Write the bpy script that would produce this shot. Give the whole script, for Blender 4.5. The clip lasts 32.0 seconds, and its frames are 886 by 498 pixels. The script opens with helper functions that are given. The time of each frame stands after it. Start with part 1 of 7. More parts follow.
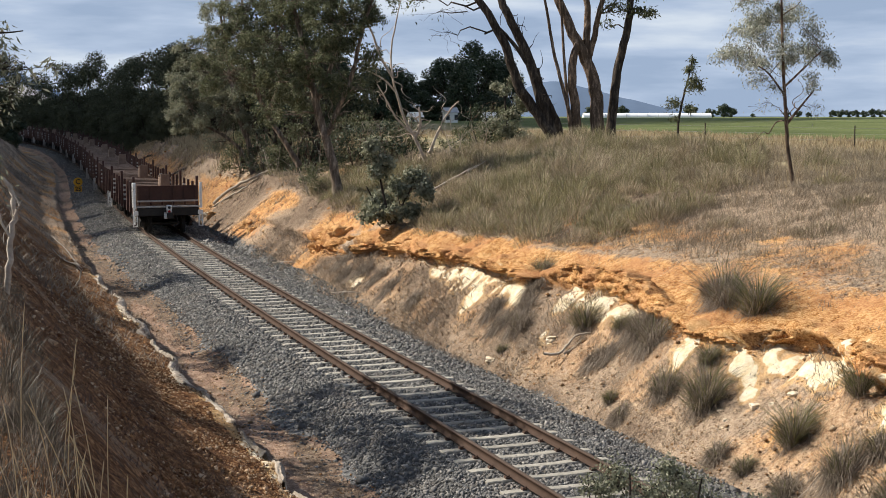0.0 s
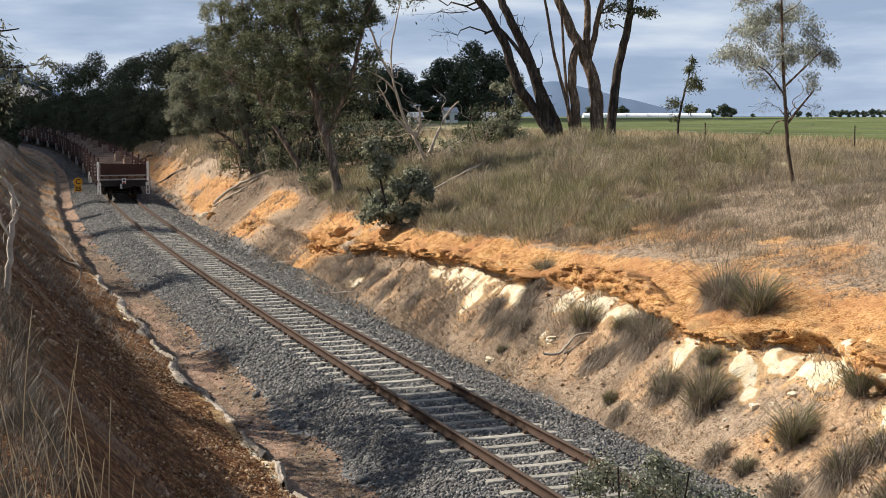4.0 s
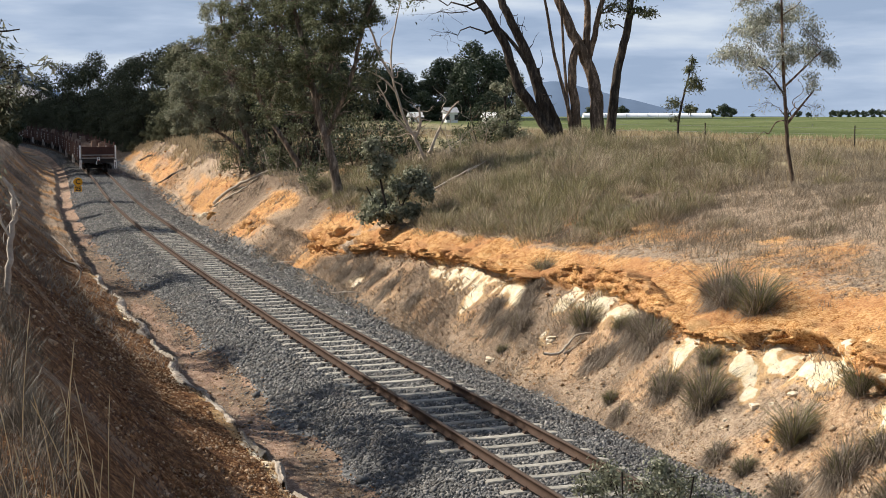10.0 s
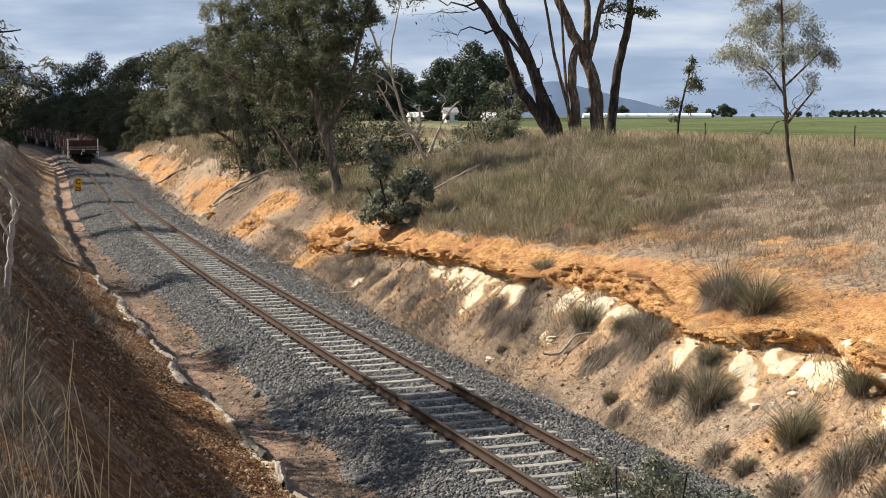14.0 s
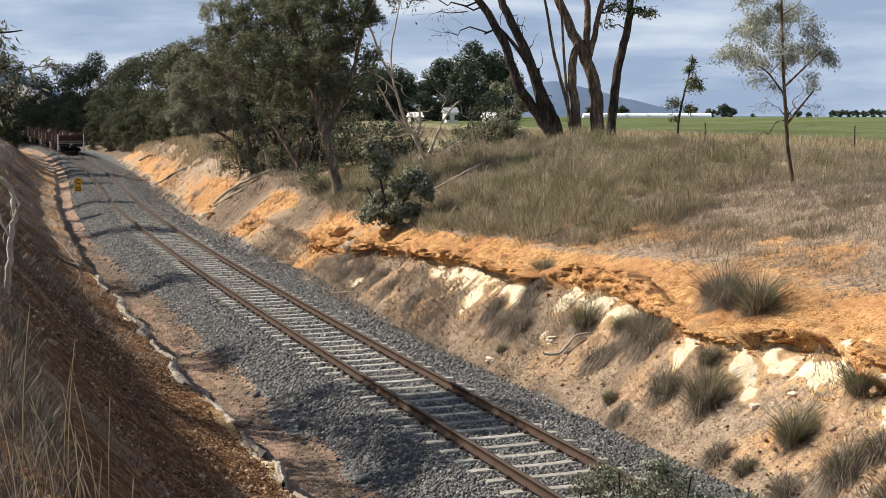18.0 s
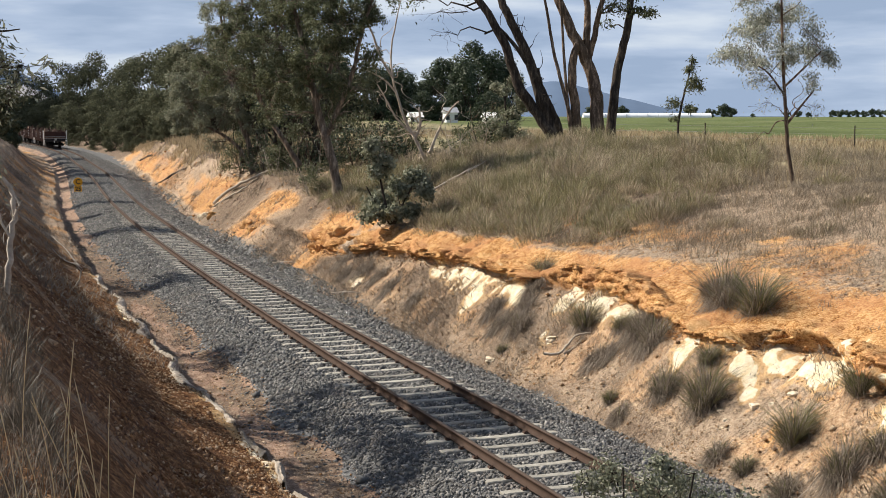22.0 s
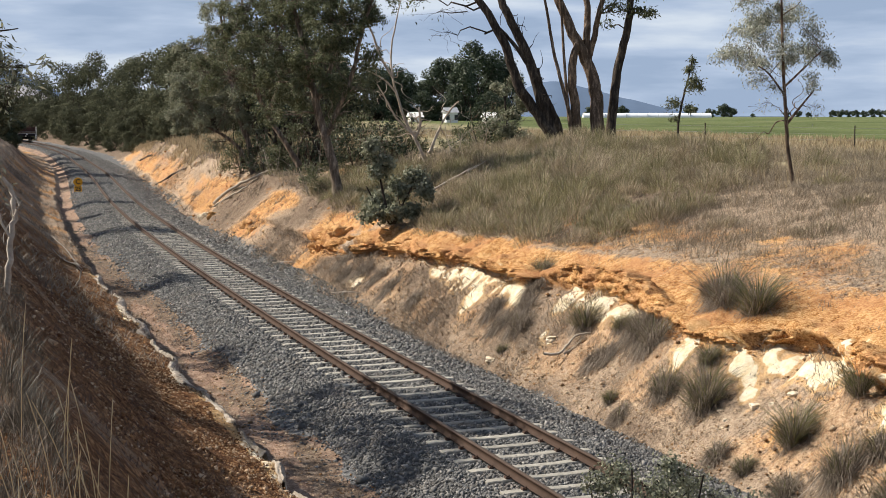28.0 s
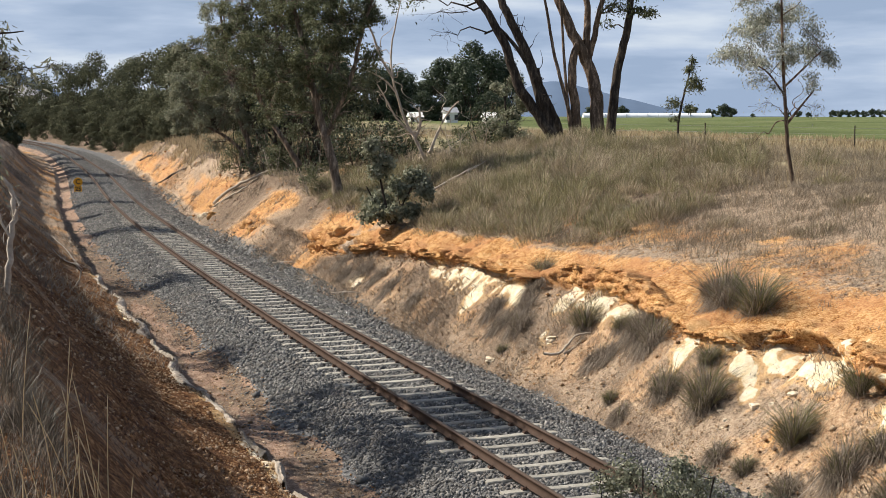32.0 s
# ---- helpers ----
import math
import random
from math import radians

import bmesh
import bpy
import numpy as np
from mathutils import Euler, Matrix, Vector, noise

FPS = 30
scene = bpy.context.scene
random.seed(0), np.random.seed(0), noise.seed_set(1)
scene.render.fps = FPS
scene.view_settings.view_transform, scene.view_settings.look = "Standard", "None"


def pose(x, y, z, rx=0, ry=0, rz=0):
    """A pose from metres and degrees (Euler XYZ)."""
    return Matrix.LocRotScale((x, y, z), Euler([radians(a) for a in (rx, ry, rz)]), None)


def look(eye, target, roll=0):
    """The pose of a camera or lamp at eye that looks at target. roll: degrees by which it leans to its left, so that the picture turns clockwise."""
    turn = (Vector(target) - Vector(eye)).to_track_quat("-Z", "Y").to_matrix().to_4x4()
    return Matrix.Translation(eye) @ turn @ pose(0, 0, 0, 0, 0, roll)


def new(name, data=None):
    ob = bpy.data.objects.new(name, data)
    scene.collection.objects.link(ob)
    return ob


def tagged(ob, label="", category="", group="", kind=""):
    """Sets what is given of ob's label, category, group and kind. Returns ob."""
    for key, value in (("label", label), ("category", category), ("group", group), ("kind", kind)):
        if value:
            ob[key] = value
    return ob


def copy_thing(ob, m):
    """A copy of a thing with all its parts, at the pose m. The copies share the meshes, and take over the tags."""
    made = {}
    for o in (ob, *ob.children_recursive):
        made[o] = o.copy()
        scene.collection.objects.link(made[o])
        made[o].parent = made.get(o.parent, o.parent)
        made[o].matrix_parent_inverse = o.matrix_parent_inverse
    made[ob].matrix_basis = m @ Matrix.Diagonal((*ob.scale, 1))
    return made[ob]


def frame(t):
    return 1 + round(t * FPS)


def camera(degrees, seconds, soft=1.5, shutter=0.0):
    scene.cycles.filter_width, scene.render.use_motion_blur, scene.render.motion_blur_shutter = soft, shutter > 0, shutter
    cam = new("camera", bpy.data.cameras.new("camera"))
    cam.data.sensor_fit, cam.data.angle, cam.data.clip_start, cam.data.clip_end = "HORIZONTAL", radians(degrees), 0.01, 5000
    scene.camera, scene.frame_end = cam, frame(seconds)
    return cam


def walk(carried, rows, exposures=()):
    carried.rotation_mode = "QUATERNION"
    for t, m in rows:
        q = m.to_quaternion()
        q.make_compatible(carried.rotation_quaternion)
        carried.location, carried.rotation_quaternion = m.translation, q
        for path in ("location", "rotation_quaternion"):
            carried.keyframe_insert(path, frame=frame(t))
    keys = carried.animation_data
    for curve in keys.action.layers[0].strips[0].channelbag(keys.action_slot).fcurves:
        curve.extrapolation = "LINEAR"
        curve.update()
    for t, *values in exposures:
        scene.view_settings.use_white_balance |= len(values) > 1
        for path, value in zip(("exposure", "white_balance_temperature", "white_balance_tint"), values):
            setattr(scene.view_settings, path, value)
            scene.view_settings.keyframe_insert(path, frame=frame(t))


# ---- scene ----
cam = camera(34.78, 32.0, soft=0.7)
CAM_H = 5.77
CAM_POSE = pose(0, 0, CAM_H, 90 - 5.84, 0, 0)
walk(cam, [(0.0, CAM_POSE), (32.0, CAM_POSE)])

# ---------------------------------------------------------------- light
SUN_EL = radians(39)
SUN_XY = Vector((-0.955, 0.297)).normalized()
SUN_DIR = Vector((SUN_XY.x * math.cos(SUN_EL), SUN_XY.y * math.cos(SUN_EL), math.sin(SUN_EL)))
sun = new("sun", bpy.data.lights.new("sun", "SUN"))
sun.data.energy, sun.data.angle, sun.data.color = 5.35, radians(0.53), (1.0, 0.93, 0.82)
sun.matrix_world = look(SUN_DIR * 100, (0, 0, 0))

world = bpy.data.worlds.new("sky")
scene.world = world
world.use_nodes = True
wn, wl = world.node_tree.nodes, world.node_tree.links
bg = wn["Background"]
bg.inputs["Strength"].default_value = 0.079
sky = wn.new("ShaderNodeTexSky")
sky.sky_type, sky.sun_disc = "NISHITA", False
sky.sun_elevation = SUN_EL
sky.sun_rotation = math.atan2(SUN_XY.x, SUN_XY.y)
sky.altitude, sky.air_density, sky.dust_density = 200, 1.0, 1.2
co = wn.new("ShaderNodeTexCoord")
squash = wn.new("ShaderNodeMapping")
squash.inputs["Scale"].default_value = (1.0, 1.0, 6.0)
wl.new(co.outputs["Generated"], squash.inputs["Vector"])
puff = wn.new("ShaderNodeTexNoise")
puff.inputs["Scale"].default_value, puff.inputs["Detail"].default_value, puff.inputs["Roughness"].default_value = 5.5, 8.0, 0.55
wl.new(squash.outputs[0], puff.inputs["Vector"])
cover = wn.new("ShaderNodeValToRGB")
cover.color_ramp.elements[0].position, cover.color_ramp.elements[1].position = 0.16, 0.26
wl.new(puff.outputs["Fac"], cover.inputs[0])
tone = wn.new("ShaderNodeTexNoise")
tone.inputs["Scale"].default_value, tone.inputs["Detail"].default_value = 6.5, 8.0
wl.new(squash.outputs[0], tone.inputs["Vector"])
shade = wn.new("ShaderNodeValToRGB")
shade.color_ramp.elements[0].position, shade.color_ramp.elements[1].position = 0.38, 0.63
shade.color_ramp.elements[0].color = (3.1, 4.0, 5.5, 1)
shade.color_ramp.elements[1].color = (6.0, 6.7, 7.6, 1)
mid_tone = shade.color_ramp.elements.new(0.50)
mid_tone.color = (4.1, 5.0, 6.5, 1)
wl.new(tone.outputs["Fac"], shade.inputs[0])
mixs = wn.new("ShaderNodeMix")
mixs.data_type = "RGBA"
height = wn.new("ShaderNodeSeparateXYZ")
wl.new(co.outputs["Generated"], height.inputs[0])
thin = wn.new("ShaderNodeMapRange")
thin.inputs["From Min"].default_value, thin.inputs["From Max"].default_value = 0.22, 0.6
thin.inputs["To Min"].default_value, thin.inputs["To Max"].default_value = 1.0, 0.12
wl.new(height.outputs["Z"], thin.inputs["Value"])
share = wn.new("ShaderNodeMath")
share.operation = "MULTIPLY"
wl.new(cover.outputs["Color"], share.inputs[0])
wl.new(thin.outputs[0], share.inputs[1])
wl.new(share.outputs[0], mixs.inputs["Factor"])
wl.new(sky.outputs["Color"], mixs.inputs[6])
wl.new(shade.outputs["Color"], mixs.inputs[7])
wl.new(mixs.outputs[2], bg.inputs["Color"])
scene.view_settings.exposure = 0.50

# ---------------------------------------------------------------- materials
def nodes_of(name):
    m = bpy.data.materials.new(name)
    m.use_nodes = True
    nt = m.node_tree
    return m, nt.nodes, nt.links, nt.nodes["Principled BSDF"]


def noise_node(n, l, scale, detail=4.0, rough=0.55, vec=None):
    t = n.new("ShaderNodeTexNoise")
    t.inputs["Scale"].default_value, t.inputs["Detail"].default_value, t.inputs["Roughness"].default_value = scale, detail, rough
    if vec is not None:
        l.new(vec, t.inputs["Vector"])
    return t.outputs["Fac"]


def ramp(n, l, fac, stops):
    r = n.new("ShaderNodeValToRGB")
    el = r.color_ramp.elements
    while len(el) < len(stops):
        el.new(0.5)
    for e, (p, c) in zip(el, stops):
        e.position, e.color = p, (*c, 1)
    l.new(fac, r.inputs[0])
    return r.outputs["Color"]


def mixc(n, l, fac, a, b, mode="MIX"):
    m = n.new("ShaderNodeMix")
    m.data_type, m.blend_type = "RGBA", mode
    for sock, v in ((m.inputs["Factor"], fac), (m.inputs[6], a), (m.inputs[7], b)):
        if hasattr(v, "is_linked"):
            l.new(v, sock)
        elif isinstance(v, tuple):
            sock.default_value = (*v, 1)
        else:
            sock.default_value = v
    return m.outputs[2]


def maths(n, l, op, a, b=0.0, clamp=False):
    m = n.new("ShaderNodeMath")
    m.operation, m.use_clamp = op, clamp
    for sock, v in ((m.inputs[0], a), (m.inputs[1], b)):
        if hasattr(v, "is_linked"):
            l.new(v, sock)
        else:
            sock.default_value = v
    return m.outputs[0]


def bump(n, l, height, bsdf, strength=0.4, dist=0.02):
    b = n.new("ShaderNodeBump")
    b.inputs["Strength"].default_value, b.inputs["Distance"].default_value = strength, dist
    l.new(height, b.inputs["Height"])
    l.new(b.outputs[0], bsdf.inputs["Normal"])


def position(n):
    return n.new("ShaderNodeNewGeometry").outputs["Position"]


def plain(name, dark, light, rough=0.8, metal=0.0, scale=8.0, bump_s=0.3, fine=60.0, spec=0.35, wear=None, rand=0.0):
    """A two-scale mottled surface: base tone, fine grain, optional wear colour in patches."""
    m, n, l, b = nodes_of(name)
    vec = n.new("ShaderNodeTexCoord").outputs["Object"]
    big, small = noise_node(n, l, scale, 5.0, 0.6, vec), noise_node(n, l, fine, 3.0, 0.6, vec)
    f = maths(n, l, "ADD", maths(n, l, "MULTIPLY", big, 0.65), maths(n, l, "MULTIPLY", small, 0.35))
    col = ramp(n, l, f, [(0.3, dark), (0.7, light)])
    if wear:
        w = ramp(n, l, noise_node(n, l, scale * 0.55, 6.0, 0.7, vec), [(0.55, (0, 0, 0)), (0.66, (1, 1, 1))])
        col = mixc(n, l, w, col, wear)
    if rand:
        r = n.new("ShaderNodeObjectInfo").outputs["Random"]
        col = mixc(n, l, maths(n, l, "MULTIPLY", r, rand), col, tuple(c * 0.45 for c in dark))
    l.new(col, b.inputs["Base Color"])
    b.inputs["Roughness"].default_value, b.inputs["Metallic"].default_value = rough, metal
    b.inputs["Specular IOR Level"].default_value = spec
    bump(n, l, f, b, bump_s, 0.02)
    return m


def leafy(name, a, b_, c, glow=0.25, rough=0.55, spec=0.3, rand=0.0):
    """Foliage or grass: every blade or leaf has its own tone; part of the light passes through."""
    m, n, l, p = nodes_of(name)
    g = n.new("ShaderNodeNewGeometry")
    col = ramp(n, l, g.outputs["Random Per Island"], [(0.0, a), (0.55, b_), (1.0, c)])
    patch = noise_node(n, l, 0.9, 3.0, 0.5, g.outputs["Position"])
    col = mixc(n, l, maths(n, l, "MULTIPLY", patch, 0.5), col, tuple(x * 0.5 for x in a))
    if rand:
        own = n.new("ShaderNodeObjectInfo").outputs["Random"]
        col = mixc(n, l, maths(n, l, "MULTIPLY", own, rand), col, tuple(x * 0.8 for x in a))
    l.new(col, p.inputs["Base Color"])
    p.inputs["Roughness"].default_value = rough
    p.inputs["Specular IOR Level"].default_value = spec
    t = n.new("ShaderNodeBsdfTranslucent")
    l.new(col, t.inputs["Color"])
    mx = n.new("ShaderNodeMixShader")
    mx.inputs[0].default_value = glow
    l.new(p.outputs[0], mx.inputs[1])
    l.new(t.outputs[0], mx.inputs[2])
    l.new(mx.outputs[0], n["Material Output"].inputs["Surface"])
    return m


def ground_material():
    m, n, l, b = nodes_of("ground_soil")
    pos = position(n)
    za, zb = n.new("ShaderNodeVertexColor"), n.new("ShaderNodeVertexColor")
    za.layer_name, zb.layer_name = "zone_a", "zone_b"
    sa, sb = n.new("ShaderNodeSeparateColor"), n.new("ShaderNodeSeparateColor")
    l.new(za.outputs["Color"], sa.inputs[0])
    l.new(zb.outputs["Color"], sb.inputs[0])
    orange, chalk, gravel = sa.outputs
    dirt, field, far = sb.outputs
    big, mid, fine = noise_node(n, l, 0.7, 6.0, 0.6, pos), noise_node(n, l, 5.0, 6.0, 0.65, pos), noise_node(n, l, 42.0, 4.0, 0.7, pos)
    speck = n.new("ShaderNodeTexVoronoi")
    speck.inputs["Scale"].default_value = 17.0
    l.new(pos, speck.inputs["Vector"])
    cells = n.new("ShaderNodeTexVoronoi")
    cells.inputs["Scale"].default_value = 34.0
    cells.inputs["Randomness"].default_value = 1.0
    l.new(pos, cells.inputs["Vector"])
    cell = n.new("ShaderNodeSeparateColor")
    l.new(cells.outputs["Color"], cell.inputs[0])
    clod = n.new("ShaderNodeTexVoronoi")
    clod.inputs["Scale"].default_value = 7.0
    l.new(pos, clod.inputs["Vector"])
    clodc = n.new("ShaderNodeSeparateColor")
    l.new(clod.outputs["Color"], clodc.inputs[0])
    grain = maths(n, l, "ADD", maths(n, l, "MULTIPLY", cell.outputs[0], 0.36), maths(n, l, "ADD", maths(n, l, "MULTIPLY", clodc.outputs[0], 0.1), maths(n, l, "MULTIPLY", fine, 0.62)))
    litter = ramp(n, l, maths(n, l, "ADD", maths(n, l, "MULTIPLY", mid, 0.5), maths(n, l, "MULTIPLY", grain, 0.5)), [(0.35, (0.075, 0.050, 0.036)), (0.49, (0.33, 0.24, 0.165)), (0.7, (0.58, 0.46, 0.34))])
    ora = ramp(n, l, maths(n, l, "ADD", maths(n, l, "MULTIPLY", mid, 0.5), maths(n, l, "MULTIPLY", grain, 0.5)), [(0.36, (0.15, 0.055, 0.016)), (0.48, (0.44, 0.21, 0.07)), (0.63, (0.70, 0.44, 0.21))])
    ora = mixc(n, l, ramp(n, l, big, [(0.46, (0, 0, 0)), (0.62, (0.75, 0.75, 0.75))]), ora, mixc(n, l, grain, (0.30, 0.13, 0.055), (0.58, 0.30, 0.14)))
    wht = ramp(n, l, maths(n, l, "ADD", maths(n, l, "MULTIPLY", mid, 0.85), maths(n, l, "MULTIPLY", fine, 0.15)), [(0.3, (0.62, 0.43, 0.22)), (0.44, (0.76, 0.63, 0.42)), (0.62, (0.86, 0.78, 0.62))])
    grv = ramp(n, l, maths(n, l, "ADD", maths(n, l, "MULTIPLY", grain, 0.7), maths(n, l, "MULTIPLY", mid, 0.3)), [(0.32, (0.040, 0.041, 0.042)), (0.5, (0.12, 0.12, 0.12)), (0.7, (0.27, 0.262, 0.25))])
    drt = ramp(n, l, maths(n, l, "ADD", maths(n, l, "MULTIPLY", mid, 0.6), maths(n, l, "MULTIPLY", grain, 0.4)), [(0.35, (0.13, 0.075, 0.042)), (0.49, (0.40, 0.25, 0.145)), (0.7, (0.70, 0.52, 0.34))])
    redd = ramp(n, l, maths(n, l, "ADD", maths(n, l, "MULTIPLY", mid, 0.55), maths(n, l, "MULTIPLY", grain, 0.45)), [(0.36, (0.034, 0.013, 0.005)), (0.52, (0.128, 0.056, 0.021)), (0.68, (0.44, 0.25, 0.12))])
    fld = ramp(n, l, noise_node(n, l, 0.06, 5.0, 0.6, pos), [(0.35, (0.085, 0.105, 0.035)), (0.55, (0.125, 0.150, 0.052)), (0.7, (0.18, 0.190, 0.085))])
    dry = ramp(n, l, noise_node(n, l, 0.3, 5.0, 0.6, pos), [(0.35, (0.22, 0.185, 0.105)), (0.65, (0.34, 0.30, 0.17))])

    def edge(fac, soft=0.22, ragged=0.9):
        j = maths(n, l, "ADD", fac, maths(n, l, "MULTIPLY", maths(n, l, "SUBTRACT", mid, 0.5), ragged))
        return ramp(n, l, j, [(0.5 - soft / 2, (0, 0, 0)), (0.5 + soft / 2, (1, 1, 1))])

    col = mixc(n, l, edge(dirt), litter, drt)
    earth = n.new("ShaderNodeVertexColor")
    earth.layer_name = "zone_c"
    se = n.new("ShaderNodeSeparateColor")
    l.new(earth.outputs["Color"], se.inputs[0])
    col = mixc(n, l, edge(orange), col, ora)
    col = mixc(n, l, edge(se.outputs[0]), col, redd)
    # brown litter tone, which also serves for painted shade
    duff_shade = ramp(n, l, maths(n, l, "ADD", maths(n, l, "MULTIPLY", mid, 0.45), maths(n, l, "MULTIPLY", grain, 0.55)), [(0.3, (0.045, 0.030, 0.021)), (0.5, (0.15, 0.105, 0.073)), (0.7, (0.36, 0.275, 0.20))])
    sand = ramp(n, l, maths(n, l, "ADD", maths(n, l, "MULTIPLY", mid, 0.6), maths(n, l, "MULTIPLY", grain, 0.4)), [(0.34, (0.105, 0.064, 0.045)), (0.49, (0.29, 0.185, 0.128)), (0.68, (0.50, 0.36, 0.26))])
    col = mixc(n, l, edge(se.outputs[2], 0.3), col, sand)
    col = mixc(n, l, edge(se.outputs[1], 0.3), col, duff_shade)
    halo = maths(n, l, "MULTIPLY", chalk, 1.7)
    col = mixc(n, l, maths(n, l, "MULTIPLY", edge(halo, 0.4, 0.6), 0.75), col, mixc(n, l, grain, (0.44, 0.235, 0.085), (0.74, 0.52, 0.27)))
    col = mixc(n, l, edge(chalk, 0.10, 0.5), col, wht)
    col = mixc(n, l, edge(gravel, 0.1), col, grv)
    col = mixc(n, l, far, col, dry)
    col = mixc(n, l, field, col, fld)
    l.new(col, b.inputs["Base Color"])
    b.inputs["Roughness"].default_value = 0.95
    b.inputs["Specular IOR Level"].default_value = 0.15
    bump(n, l, maths(n, l, "ADD", maths(n, l, "ADD", mid, maths(n, l, "MULTIPLY", fine, 0.3)), maths(n, l, "MULTIPLY", cells.outputs["Distance"], -0.3)), b, 0.9, 0.08)
    return m


def barky(name, dark, light, scale=9.0):
    """Fissured bark: upright ridges with dark cracks and paler scales."""
    m, n, l, b = nodes_of(name)
    mp = n.new("ShaderNodeMapping")
    mp.inputs["Scale"].default_value = (1.0, 1.0, 0.22)
    l.new(n.new("ShaderNodeTexCoord").outputs["Object"], mp.inputs["Vector"])
    ridge, grain, big = noise_node(n, l, scale, 5.0, 0.65, mp.outputs[0]), noise_node(n, l, scale * 6, 3.0, 0.6, mp.outputs[0]), noise_node(n, l, 1.3, 3.0, 0.5, position(n))
    f = maths(n, l, "ADD", maths(n, l, "MULTIPLY", ridge, 0.6), maths(n, l, "ADD", maths(n, l, "MULTIPLY", grain, 0.2), maths(n, l, "MULTIPLY", big, 0.2)))
    col = ramp(n, l, f, [(0.38, tuple(c * 0.5 for c in dark)), (0.5, dark), (0.64, light)])
    l.new(col, b.inputs["Base Color"])
    b.inputs["Roughness"].default_value, b.inputs["Specular IOR Level"].default_value = 0.95, 0.1
    bump(n, l, ridge, b, 1.0, 0.09)
    return m


def gritty(name, a, b_, c):
    """Loose stones and clods, each of its own tone."""
    m, n, l, p = nodes_of(name)
    g = n.new("ShaderNodeNewGeometry")
    col = ramp(n, l, g.outputs["Random Per Island"], [(0.0, a), (0.5, b_), (1.0, c)])
    col = mixc(n, l, maths(n, l, "MULTIPLY", noise_node(n, l, 40.0, 3.0, 0.6, g.outputs["Position"]), 0.6), col, a)
    l.new(col, p.inputs["Base Color"])
    p.inputs["Roughness"].default_value = 0.95
    p.inputs["Specular IOR Level"].default_value = 0.15
    return m


